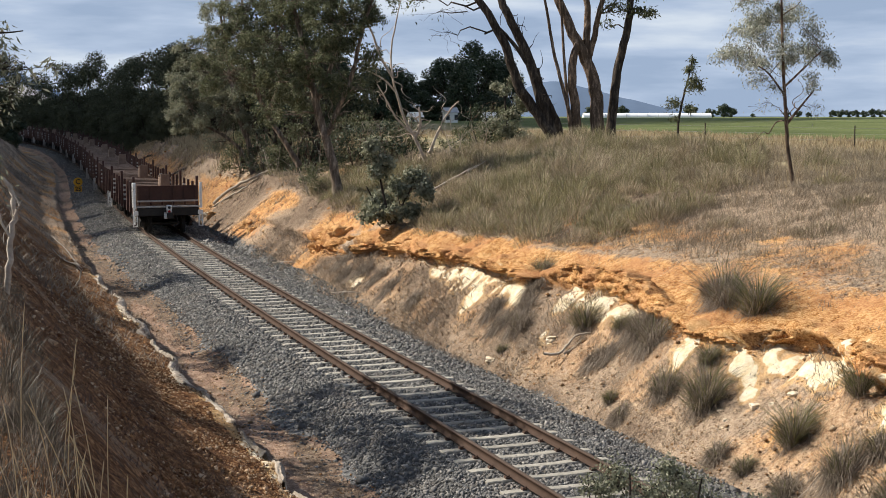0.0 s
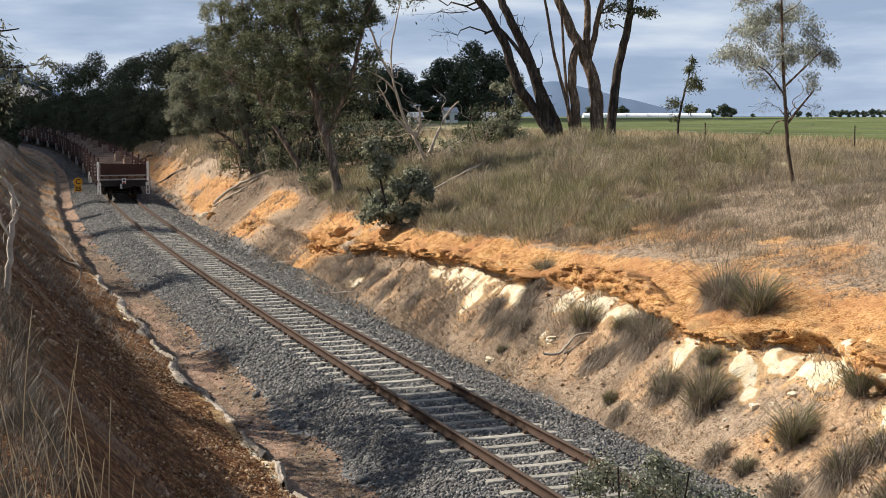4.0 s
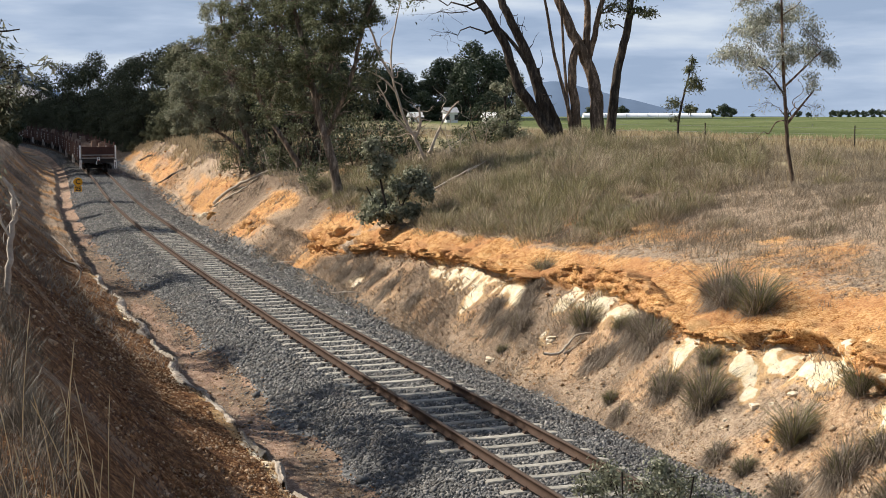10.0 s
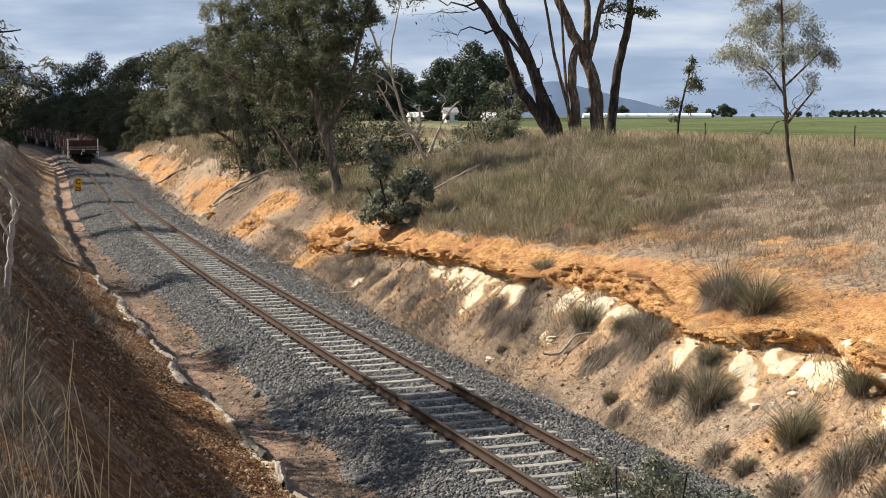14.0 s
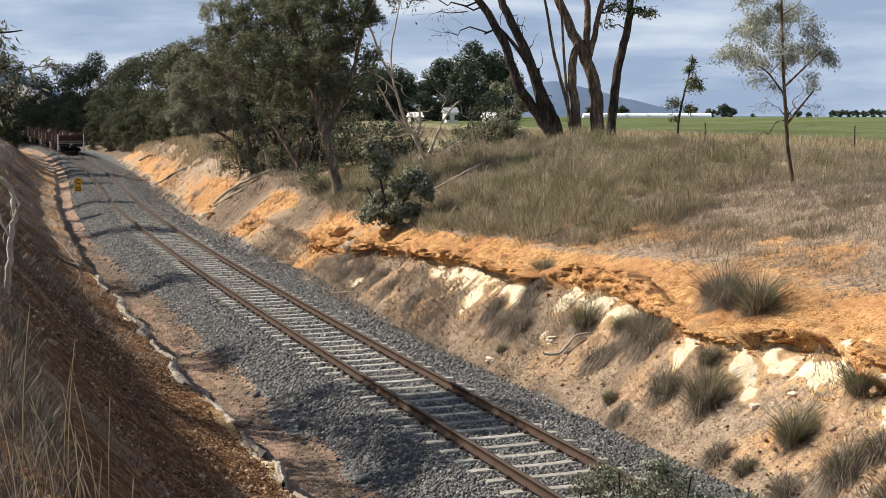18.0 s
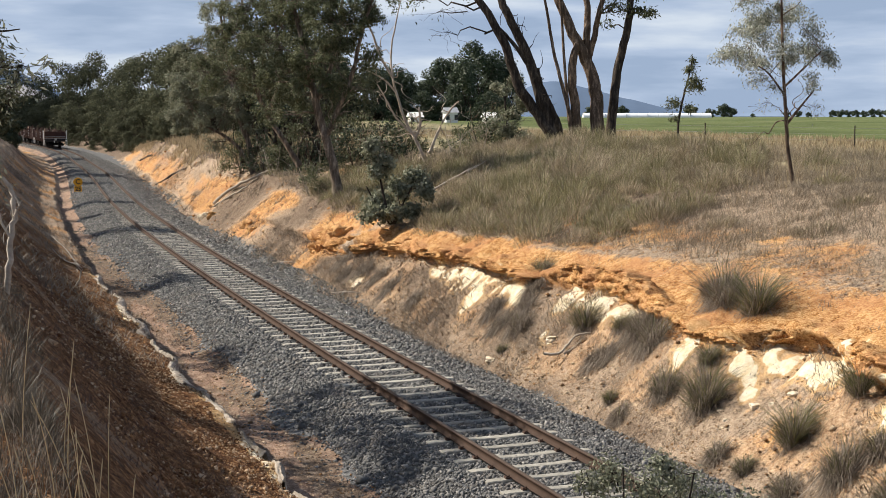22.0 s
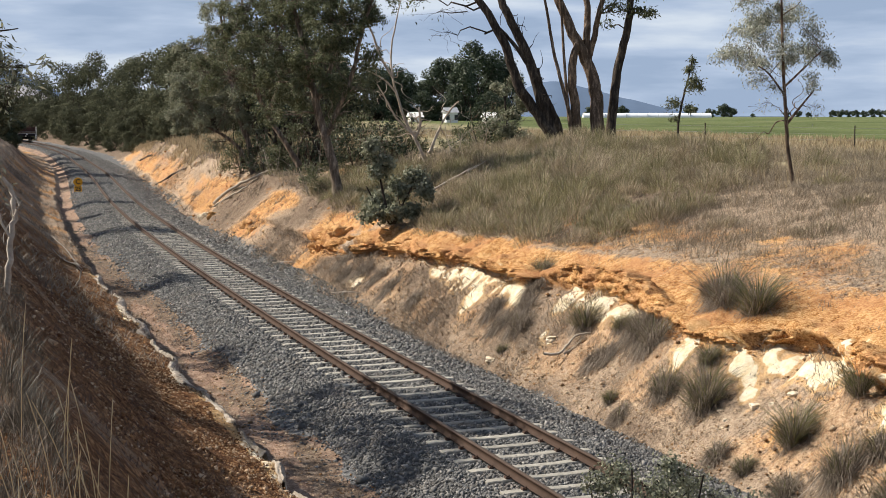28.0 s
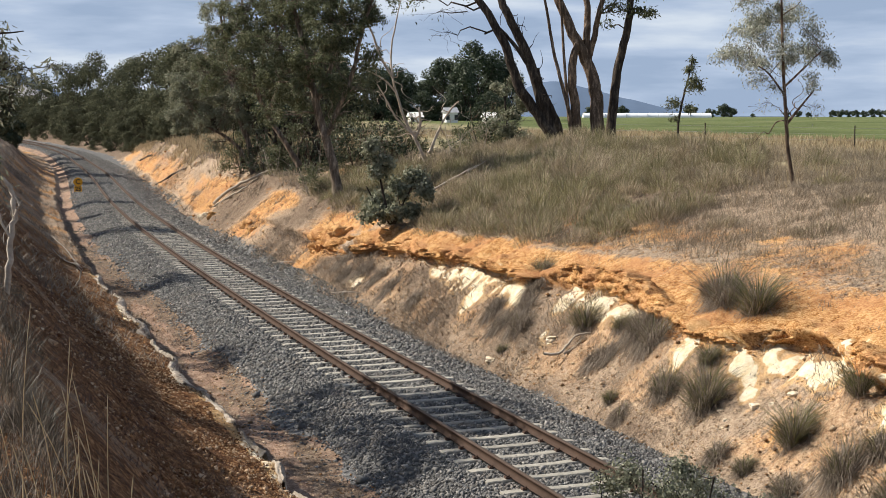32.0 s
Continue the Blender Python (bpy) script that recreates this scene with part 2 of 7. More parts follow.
M = {
    "grit_tan": gritty("tan_gravel", (0.12, 0.068, 0.036), (0.36, 0.22, 0.115), (0.74, 0.60, 0.42)),
    "grit_ochre": gritty("ochre_gravel", (0.24, 0.10, 0.032), (0.52, 0.28, 0.11), (0.74, 0.50, 0.27)),
    "grit_red": gritty("red_brown_gravel", (0.08, 0.035, 0.016), (0.30, 0.17, 0.082), (0.70, 0.54, 0.37)),
    "ground": ground_material(),
    "rail": plain("rusty_rail_steel", (0.036, 0.022, 0.016), (0.080, 0.050, 0.036), 0.8, 0.05, 3.0, 0.2, 60.0, 0.15),
    "rail_top": plain("worn_rail_head", (0.058, 0.040, 0.030), (0.115, 0.082, 0.062), 0.72, 0.1, 2.0, 0.1, 60.0, 0.2),
    "sleeper": plain("weathered_concrete", (0.25, 0.23, 0.195), (0.52, 0.485, 0.415), 0.9, 0, 5.0, 0.4, 40, 0.2, rand=0.6),
    "clip": plain("rusty_clip_iron", (0.04, 0.024, 0.018), (0.11, 0.06, 0.04), 0.75, 0.2, 12, 0.2),
    "stone": plain("ballast_basalt", (0.06, 0.063, 0.068), (0.20, 0.205, 0.21), 0.9, 0, 3.0, 0.3),
    "rust": plain("oxide_red_wagon_paint", (0.034, 0.017, 0.014), (0.088, 0.040, 0.030), 0.75, 0.05, 1.5, 0.2, 30, wear=(0.12, 0.066, 0.048)),
    "steel": plain("grimy_dark_steel", (0.012, 0.011, 0.011), (0.04, 0.036, 0.033), 0.7, 0.3, 3.0, 0.2),
    "white": plain("white_safety_paint", (0.62, 0.62, 0.60), (0.82, 0.82, 0.80), 0.5, 0, 6, 0.1, wear=(0.35, 0.27, 0.22)),
    "grey": plain("galvanised_grey", (0.25, 0.24, 0.23), (0.42, 0.40, 0.38), 0.55, 0.2, 4, 0.1),
    "load": plain("rusted_steel_load", (0.10, 0.064, 0.048), (0.34, 0.24, 0.18), 0.8, 0.1, 2, 0.2),
    "bark": barky("rough_eucalypt_bark", (0.050, 0.040, 0.033), (0.17, 0.135, 0.105)),
    "bark_brown": barky("brown_box_bark", (0.12, 0.085, 0.062), (0.40, 0.29, 0.21)),
    "bark_grey": barky("grey_brown_bark", (0.155, 0.120, 0.090), (0.46, 0.37, 0.285)),
    "bark_pale": plain("pale_gum_bark", (0.28, 0.21, 0.15), (0.62, 0.52, 0.42), 0.85, 0, 3.0, 0.5, 20, 0.2),
    "dead": plain("bleached_dead_wood", (0.24, 0.20, 0.16), (0.55, 0.48, 0.40), 0.9, 0, 8.0, 0.5, 40, 0.2),
    "leaf": leafy("eucalypt_leaves", (0.078, 0.088, 0.044), (0.150, 0.160, 0.084), (0.27, 0.27, 0.165), 0.3, 0.65, 0.2),
    "leaf_grey": leafy("grey_green_leaves", (0.145, 0.156, 0.099), (0.265, 0.272, 0.182), (0.45, 0.44, 0.32), 0.3, 0.55, 0.25),
    "leaf_silver": leafy("silvery_young_leaves", (0.26, 0.28, 0.215), (0.44, 0.45, 0.37), (0.70, 0.69, 0.60), 0.42, 0.4),
    "leaf_dark": leafy("dark_green_leaves", (0.025, 0.042, 0.022), (0.056, 0.077, 0.039), (0.105, 0.126, 0.070), 0.15),
    "leaf_far": leafy("woodland_leaves", (0.072, 0.078, 0.045), (0.112, 0.118, 0.070), (0.165, 0.165, 0.105), 0.25, 0.8, 0.1),
    "litter": leafy("brown_leaf_litter", (0.050, 0.026, 0.018), (0.105, 0.055, 0.038), (0.24, 0.15, 0.10), 0.1),
    "grass_dry": leafy("dry_straw_grass", (0.228, 0.165, 0.095), (0.457, 0.350, 0.208), (0.699, 0.568, 0.365), 0.3),
    "straw": leafy("sunlit_straw_stalks", (0.46, 0.34, 0.19), (0.66, 0.52, 0.32), (0.84, 0.70, 0.47), 0.3),
    "matted": leafy("matted_bleached_grass", (0.125, 0.098, 0.068), (0.285, 0.23, 0.165), (0.54, 0.45, 0.335), 0.28),
    # grey dead grass again, with the near bank's shade put into its colour
    "verge_shaded": leafy("shaded_grey_verge_grass", (0.045, 0.037, 0.028), (0.10, 0.083, 0.062), (0.24, 0.20, 0.15), 0.15),
    "grass_grey": leafy("grey_dead_grass", (0.125, 0.098, 0.075), (0.275, 0.222, 0.172), (0.51, 0.43, 0.345), 0.3),
    "heath": leafy("olive_heath_blades", (0.145, 0.134, 0.064), (0.34, 0.305, 0.158), (0.72, 0.64, 0.40), 0.38, 0.6, 0.25, 0.6),
    "heath_dry": leafy("dull_straw_heath", (0.205, 0.160, 0.106), (0.47, 0.378, 0.262), (0.82, 0.69, 0.50), 0.38, 0.6, 0.25, 0.6),
    "grass_green": leafy("olive_tussock_grass", (0.091, 0.100, 0.040), (0.199, 0.196, 0.084), (0.397, 0.353, 0.172), 0.3),
    "sign": plain("yellow_sign_paint", (0.66, 0.32, 0.015), (0.80, 0.42, 0.03), 0.5, 0, 5, 0.05),
    "black": plain("black_lettering", (0.012, 0.012, 0.012), (0.025, 0.025, 0.025), 0.6, 0, 5, 0.05),
    "red": plain("red_lens", (0.35, 0.01, 0.01), (0.5, 0.02, 0.02), 0.3, 0, 5, 0.05),
    "cream": plain("white_weatherboard", (0.70, 0.69, 0.66), (0.82, 0.81, 0.78), 0.7, 0, 2, 0.1),
    "film": plain("white_polytunnel_film", (0.72, 0.74, 0.76), (0.85, 0.86, 0.88), 0.5, 0, 0.2, 0.1),
    "glass": plain("dark_window_glass", (0.02, 0.022, 0.025), (0.05, 0.055, 0.06), 0.15, 0, 3, 0.0),
    "iron_roof": plain("grey_iron_roof", (0.33, 0.34, 0.35), (0.48, 0.48, 0.48), 0.5, 0.2, 2, 0.1),
    "post": plain("dark_steel_fence_post", (0.02, 0.017, 0.015), (0.07, 0.055, 0.045), 0.8, 0.2, 8, 0.2),
    # these two base colours already hold the haze of distance
    "hill": plain("haze_blue_bush", (0.108, 0.150, 0.222), (0.132, 0.180, 0.262), 1.0, 0, 0.004, 0.0, 0.02, 0.0),
    "hill_pale": plain("haze_pale_pasture", (0.24, 0.25, 0.27), (0.36, 0.34, 0.33), 1.0, 0, 0.01, 0.0, 0.03, 0.0),
    "lip_stone": plain("weathered_lip_stone", (0.13, 0.095, 0.07), (0.56, 0.50, 0.42), 0.95, 0, 6, 1.0, 30, 0.1, wear=(0.16, 0.11, 0.075)),
    "rock": plain("ochre_sandstone", (0.32, 0.15, 0.055), (0.68, 0.43, 0.20), 0.95, 0, 3, 1.0, 22, 0.1),
    "rock_pale": plain("pale_chalky_stone", (0.58, 0.45, 0.29), (0.84, 0.77, 0.63), 0.95, 0, 5, 0.6, 25, 0.1),
}

# ---------------------------------------------------------------- track line and ground
KN = [-30, 30, 70, 110, 150, 190, 230, 420]
KV = [0.0007, 0.0008, 0.0013, -0.0009, -0.0011, -0.0016, -0.0015, -0.0015]
TS = np.arange(-30, 420, 0.25)
TA = np.cumsum(np.interp(TS, KN, KV)) * 0.25
ZERO = int(np.argmin(abs(TS)))
TA = TA - TA[ZERO] - 0.3554
TA = TA + 0.027 * ((TS - 130) / 20) * np.exp(-((TS - 130) / 20) ** 2)
TX, TY = np.cumsum(np.sin(TA)) * 0.25, np.cumsum(np.cos(TA)) * 0.25
TX, TY = TX - TX[ZERO] + 3.456, TY - TY[ZERO] + 18.0


def at_track(s, d):
    """World x, y and the heading at the distance s along the line, d metres to its right."""
    a = np.interp(s, TS, TA)
    return np.interp(s, TS, TX) + d * np.cos(a), np.interp(s, TS, TY) - d * np.sin(a), a


def to_track(x, y):
    """Distance along the line and offset to its right, of world points."""
    x, y = np.atleast_1d(np.asarray(x, float)), np.atleast_1d(np.asarray(y, float))
    s, d = np.empty_like(x), np.empty_like(x)
    cx, cy, ca, cs = TX[::4], TY[::4], TA[::4], TS[::4]
    for i in range(0, len(x), 4000):
        px, py = x[i:i + 4000], y[i:i + 4000]
        j = np.argmin((cx[None] - px[:, None]) ** 2 + (cy[None] - py[:, None]) ** 2, axis=1)
        dx, dy, a = px - cx[j], py - cy[j], ca[j]
        s[i:i + 4000] = cs[j] + dx * np.sin(a) + dy * np.cos(a)
        d[i:i + 4000] = dx * np.cos(a) - dy * np.sin(a)
    return s, d


LATTICE = np.random.RandomState(5).rand(256, 256)


def vnoise(x, y, k=0):
    """Smooth value noise between -1 and 1."""
    x, y = np.asarray(x, float) + 37.3 * k, np.asarray(y, float) + 91.7 * k
    xi, yi = np.floor(x).astype(int), np.floor(y).astype(int)
    fx, fy = x - xi, y - yi
    fx, fy = fx * fx * (3 - 2 * fx), fy * fy * (3 - 2 * fy)
    g = lambda a, b: LATTICE[a % 256, b % 256]
    top = g(xi, yi) * (1 - fx) + g(xi + 1, yi) * fx
    low = g(xi, yi + 1) * (1 - fx) + g(xi + 1, yi + 1) * fx
    return 2 * (top * (1 - fy) + low * fy) - 1


def fbm(x, y, k=0, octaves=4):
    return sum(vnoise(x * 2 ** i, y * 2 ** i, k + i) / 2 ** i for i in range(octaves)) / 1.6


# stations along the line; offset and height of toe, ledge, grass edge, bank top and crest on the far side
ST = [-30, 8, 15, 22, 30, 45, 60, 85, 115, 140, 165, 420]
TOE_D = [3.0, 3.0, 2.9, 2.9, 2.4, 2.4, 2.9, 3.4, 3.8, 4.5, 5.5, 5.5]
LEDGE_S = [-30, 1.5, 3.0, 4.3, 5.7, 7.0, 8.0, 10.7, 12.8, 15.3, 17.1, 21, 25, 28.9, 31, 45, 60, 85, 115, 140, 165, 420]
LEDGE_D = [5.2, 5.0, 5.05, 5.4, 5.7, 4.9, 4.8, 4.9, 5.3, 5.2, 5.1, 5.0, 4.7, 4.7, 4.0, 4.0, 4.2, 4.6, 4.8, 5.4, 7.0, 7.0]
LEDGE_Z = [1.4, 1.35, 1.35, 1.45, 1.5, 1.3, 1.25, 1.35, 1.5, 1.4, 1.4, 1.35, 1.2, 1.0, 0.6, 0.7, 0.6, 0.7, 0.6, 0.2, -0.2, -0.2]
GRASS_D = [7.9, 7.2, 6.3, 5.7, 5.1, 5.7, 6.0, 6.2, 6.4, 6.6, 9.0, 9.0]
GRASS_Z = [2.45, 2.35, 2.1, 1.95, 1.7, 2.0, 2.2, 2.2, 2.3, 1.2, 0.0, 0.0]
TOP_D = [13.5, 13.5, 13.0, 12.0, 11.0, 11.0, 11.0, 11.0, 11.0, 11.0, 13.0, 13.0]
TOP_Z = [3.6, 3.6, 3.5, 3.4, 3.2, 3.1, 3.0, 3.0, 2.8, 1.6, 0.2, 0.2]
CREST_Z = [4.0, 4.0, 4.0, 4.0, 4.0, 3.9, 3.6, 3.3, 3.0, 2.4, 1.4, 1.4]
EDGE_Z = [3.6, 3.6, 3.6, 3.6, 3.6, 3.5, 3.4, 3.3, 3.2, 3.2, 3.2, 3.2]
LEFT_ST = [-30, 0, 30, 60, 100, 140, 170, 420]
LEFT_LIP = [0.05, 0.05, 0.05, 0.0, -0.35, -0.45, -0.5, -0.5]
LEFT_TOP = [2.85, 2.85, 2.95, 2.95, 2.5, 1.4, 0.3, 0.3]
LEFT_CREST = [3.95, 3.9, 3.95, 3.9, 3.2, 2.0, 0.5, 0.5]


def foot_in(s):
    """How far the foot of the near bank draws in towards the line."""
    return np.interp(s, [30, 48, 80, 120], [0.0, 0.2, 0.55, 1.2])


def ledge_lines(s):
    """Offsets of the hard layer's edge and of the grass edge, and the edge's height."""
    wob = 0.14 * vnoise(s * 0.5, s * 0, 3) + 0.12 * vnoise(s * 1.4, s * 0, 4)
    return np.interp(s, LEDGE_S, LEDGE_D) + wob * (s < 130), np.interp(s, ST, GRASS_D) + 1.4 * wob, np.interp(s, LEDGE_S, LEDGE_Z)


def field_z(x, y):
    r = np.hypot(x, y)
    return 3.4 - np.clip(y - 80, 0, 145) * 0.001 - np.clip(y - 225, 0, 755) * 0.0085 - np.clip(r - 980, 0, None) * 0.0084


def bed_z(d):
    """Ballast bed: top level with the sleepers, shoulders down to the cess."""
    return np.interp(abs(d), [0, 1.25, 1.4, 1.75, 2.65, 3.0], [-0.215, -0.215, -0.20, -0.22, -0.50, -0.56])


def land(s, d, x=None, y=None):
    """Height of the ground."""
    s, d = np.asarray(s, float), np.asarray(d, float)
    if x is None:
        x, y, _ = at_track(np.clip(s, -30, 419), d)
    I = lambda v: np.interp(s, ST, v)
    J = lambda v: np.interp(s, LEFT_ST, v)
    ld, gd, lz0 = ledge_lines(s)
    td, tp = I(TOE_D), I(TOP_D)
    zs = [np.full_like(s, -0.56) + 0 * s, lz0, I(GRASS_Z), I(TOP_Z), I(CREST_Z), I(EDGE_Z), field_z(x, y)]
    ds = [td, ld, gd, tp, tp + 7, tp + 21, tp + 70]
    z = np.where(d >= ds[-1], zs[-1], bed_z(d))
    for i in range(6):
        t = (d - ds[i]) / (ds[i + 1] - ds[i])
        z = np.where((t >= 0) & (t < 1), zs[i] + (zs[i + 1] - zs[i]) * t, z)
    lz = [np.full_like(s, -0.62), J(LEFT_LIP), J(LEFT_LIP) + 0.15 * (J(LEFT_TOP) - J(LEFT_LIP)), J(LEFT_LIP) + 0.50 * (J(LEFT_TOP) - J(LEFT_LIP)), J(LEFT_TOP), J(LEFT_CREST), J(LEFT_CREST) + 0.2, 3.0 + 0 * s]
    e = 0.16 * vnoise(s * 0.8, s * 0, 8)
    f = foot_in(s)
    le = [4.22 - f + e, 4.45 - f + e, 5.5 - f, 6.75 - f, 8.0 - f, 8.95 - f, 14.0 - f, 90 + 0 * s]
    m = -d
    z = np.where((m > 2.65) & (m < le[0]), np.interp(m, [2.65, 3.1], [-0.50, -0.62]), z)
    z = np.where(m >= le[-1], lz[-1], z)
    for i in range(7):
        t = (m - le[i]) / (le[i + 1] - le[i])
        z = np.where((t >= 0) & (t < 1), lz[i] + (lz[i + 1] - lz[i]) * t, z)
    rough = np.clip((abs(d) - 2.4) / 1.2, 0, 1)
    z = z + rough * (0.10 * fbm(x * 0.45, y * 0.45, 11) + 0.05 * fbm(x * 1.7, y * 1.7, 15))
    return z


def stand(x, y, sink=0.03):
    """A point on the ground at world x, y."""
    s, d = to_track(x, y)
    return Vector((x, y, float(land(s, d, np.atleast_1d(x), np.atleast_1d(y))[0]) - sink))


def mesh_of(name, V, F, smooth=False):
    """A mesh from an array of points and an array (or list of arrays) of faces."""
    me = bpy.data.meshes.new(name)
    Fs = [f for f in (F if isinstance(F, list) else [F]) if len(f)]
    V = np.asarray(V, np.float32)
    me.vertices.add(len(V))
    me.vertices.foreach_set("co", V.ravel())
    total = sum(f.size for f in Fs)
    me.loops.add(total)
    me.loops.foreach_set("vertex_index", np.concatenate([f.ravel() for f in Fs]).astype(np.int32))
    counts = np.concatenate([np.full(len(f), f.shape[1], np.int32) for f in Fs])
    me.polygons.add(len(counts))
    me.polygons.foreach_set("loop_start", np.concatenate([[0], np.cumsum(counts)[:-1]]).astype(np.int32))
    me.update(calc_edges=True)
    if smooth:
        me.polygons.foreach_set("use_smooth", np.ones(len(counts), bool))
    return me


def thing(name, label, category, m=None, group="", kind=""):
    ob = tagged(new(name), label, category, group, kind)
    if m is not None:
        ob.matrix_basis = m
    return ob


def piece(name, me, mat, parent=None, label=""):
    """Links a mesh as one object under a thing or a part."""
    if not len(me.materials):
        me.materials.append(M[mat] if isinstance(mat, str) else mat)
    ob = new(name, me)
    ob.parent = parent
    return tagged(ob, label)


def part(name, bm, mat, parent=None, label="", smooth=False):
    me = bpy.data.meshes.new(name)
    bm.to_mesh(me)
    bm.free()
    if smooth:
        me.polygons.foreach_set("use_smooth", np.ones(len(me.polygons), bool))
    return piece(name, me, mat, parent, label)


def box(bm, c, size, bevel=0.0, turn=None):
    made = bmesh.ops.create_cube(bm, size=1.0)["verts"]
    bmesh.ops.scale(bm, vec=size, verts=made)
    if bevel:
        es = list({e for v in made for e in v.link_edges})
        made = [v for v in bmesh.ops.bevel(bm, geom=es, offset=bevel, segments=1, affect="EDGES")["verts"]]
    if turn is not None:
        bmesh.ops.rotate(bm, matrix=turn, verts=made)
    bmesh.ops.translate(bm, vec=c, verts=made)
    return made


def rod(bm, a, b, r, n=8, r2=None):
    a, b = Vector(a), Vector(b)
    m = Matrix.Translation((a + b) / 2) @ (b - a).to_track_quat("Z", "Y").to_matrix().to_4x4()
    return bmesh.ops.create_cone(bm, cap_ends=True, segments=n, radius1=r, radius2=r if r2 is None else r2, depth=(b - a).length, matrix=m)["verts"]


def chalk_at(S, D):
    """Share of the pale chalky layer that shows in the slope."""
    chalk = 0 * S
    S0, D0 = S, D
    S, D = S + 0.55 * fbm(S * 1.3, D * 1.3, 64), D + 0.20 * fbm(S * 1.9, D * 2.0, 68)
    for cs, cd, rs_, rd in ((20.5, 4.64, 2.4, 0.34), (23.0, 4.52, 0.7, 0.2), (19.1, 4.25, 0.45, 0.34), (17.4, 4.68, 0.9, 0.34), (14.7, 4.88, 0.5, 0.3), (13.3, 4.96, 0.9, 0.3), (11.8, 4.86, 0.7, 0.26), (8.2, 4.43, 0.4, 0.42), (6.6, 4.72, 0.6, 0.17),
                           (6.0, 5.03, 0.5, 0.2), (4.9, 5.33, 0.8, 0.42), (4.3, 5.12, 0.5, 0.3), (2.5, 4.7, 0.4, 0.5), (14.1, 4.0, 0.25, 0.16), (6.2, 4.45, 0.3, 0.15), (28.2, 3.42, 0.3, 0.18)):
        chalk = np.maximum(chalk, 1.0 - 0.63 * np.hypot((S - cs) / rs_, (D - cd) / rd))
    chalk = chalk + (0.42 * fbm(S0 * 1.8, D0 * 1.6, 61) + 0.30 * vnoise(S0 * 6.5, D0 * 4.0, 62)) * (chalk > 0)
    return chalk


def scrub(s, d):
    """True where the dense coarse growth covers the bank top."""
    begin = np.interp(d, [5.9, 6.85, 8.4, 10.2, 13.2, 15.3, 18.0, 22.0], [19.0, 17.4, 17.2, 17.8, 21.3, 23.3, 27.7, 33.0])
    bare = np.hypot((s - 25.6) / 1.3, (d - 10.3) / 1.0) < 1
    return (s > begin) & (d > np.interp(s, ST, GRASS_D) + 0.1) & ~bare


def make_ground():
    s = np.concatenate([np.arange(-22, -2, 0.2), np.arange(-2, 34, 0.105), np.arange(34, 70, 0.28), np.arange(70, 175, 0.6), np.arange(175, 300, 3.0)])
    right = np.concatenate([np.linspace(0, 2.3, 8), np.arange(2.4, 7.4, 0.065), np.arange(7.4, 8.0, 0.15), np.arange(8.0, 14, 0.25), np.arange(14, 36, 0.8)])
    left = -np.concatenate([np.arange(0.3, 2.6, 0.3), np.arange(2.6, 4.7, 0.075), np.arange(4.7, 10.0, 0.14), np.arange(10, 36, 0.9)])[::-1]
    d = np.concatenate([left, right])
    S, D = np.meshgrid(s, d, indexing="ij")
    S, D = S.ravel(), D.ravel()
    X, Y, A = at_track(S, D)
    Z = land(S, D, X, Y)
    I = lambda v: np.interp(S, ST, v)
    led, gra, _ = ledge_lines(S)
    toe = I(TOE_D)
    DL = np.where(D < 0, D - foot_in(S), D)
    # the hard ochre crust stands out over the soft pale layer below it
    near = np.clip((S + 20) / 10, 0, 1) * np.clip((52 - S) / 10, 0, 1)
    q = D - led
    crack = np.clip(0.62 + 0.75 * fbm(S * 0.8, S * 0 + 2, 21) + 0.35 * vnoise(S * 3.1, q, 22), 0.05, 1.25)
    lip = 1 / (1 + np.exp(-np.clip(q / 0.035, -40, 40))) * np.exp(-np.clip(q, 0, None) / 0.45) * near * crack
    gap = np.exp(-((q + 0.10) / 0.13) ** 2) * near * crack
    crumble = np.clip(1 - abs(q - 0.25) / 0.7, 0, 1) * near
    D2 = D - 0.50 * lip + 0.30 * gap - crumble * 0.2 * fbm(S * 2.2, D * 3.0, 25)
    X, Y, A = at_track(S, D2)
    Z = Z + 0.24 * lip - 0.20 * gap + crumble * (0.16 * np.clip(fbm(S * 1.9, D * 2.2, 33), -0.3, 1) + 0.07 * fbm(S * 6, D * 6, 35))
    # gullies and clods on the soft slope below
    soft = np.clip((D - toe) / 0.5, 0, 1) * np.clip(-q / 0.4, 0, 1)
    farface = np.clip((S - 34) / 6, 0, 1) * np.clip((D - toe) / 0.5, 0, 1) * np.clip((gra - D) / 0.6, 0, 1)
    Z = Z - farface * (0.30 * np.clip(fbm(S * np.interp(S, [40, 70], [0.23, 0.1]), D * 0.5, 36), 0, 1) + 0.12 * fbm(S * 0.8, D * 1.3, 38))
    Z = Z - soft * 0.13 * np.clip(fbm(S * 1.2, D * 0.3, 37), 0, 1) + soft * 0.05 * fbm(S * 4, D * 4, 39)
    white = np.clip(chalk_at(S, D) - 0.35, 0, 0.5) * 2
    Z = Z + white * (0.04 + 0.06 * fbm(S * 3.0, D * 2.6, 42) + 0.025 * vnoise(S * 10, D * 9, 44))
    bankish = np.clip((abs(D) - 2.9) / 0.8, 0, 1)
    Z = Z + bankish * 0.035 * fbm(X * 5, Y * 5, 41)
    # rills down the near bank
    rill = np.clip((-DL - 4.2) / 0.5, 0, 1) * np.clip((8 + DL) / 1, 0, 1)
    Z = Z + rill * (0.07 * fbm(S * 3, D * 3, 49) + 0.03 * vnoise(S * 11, D * 11, 50))
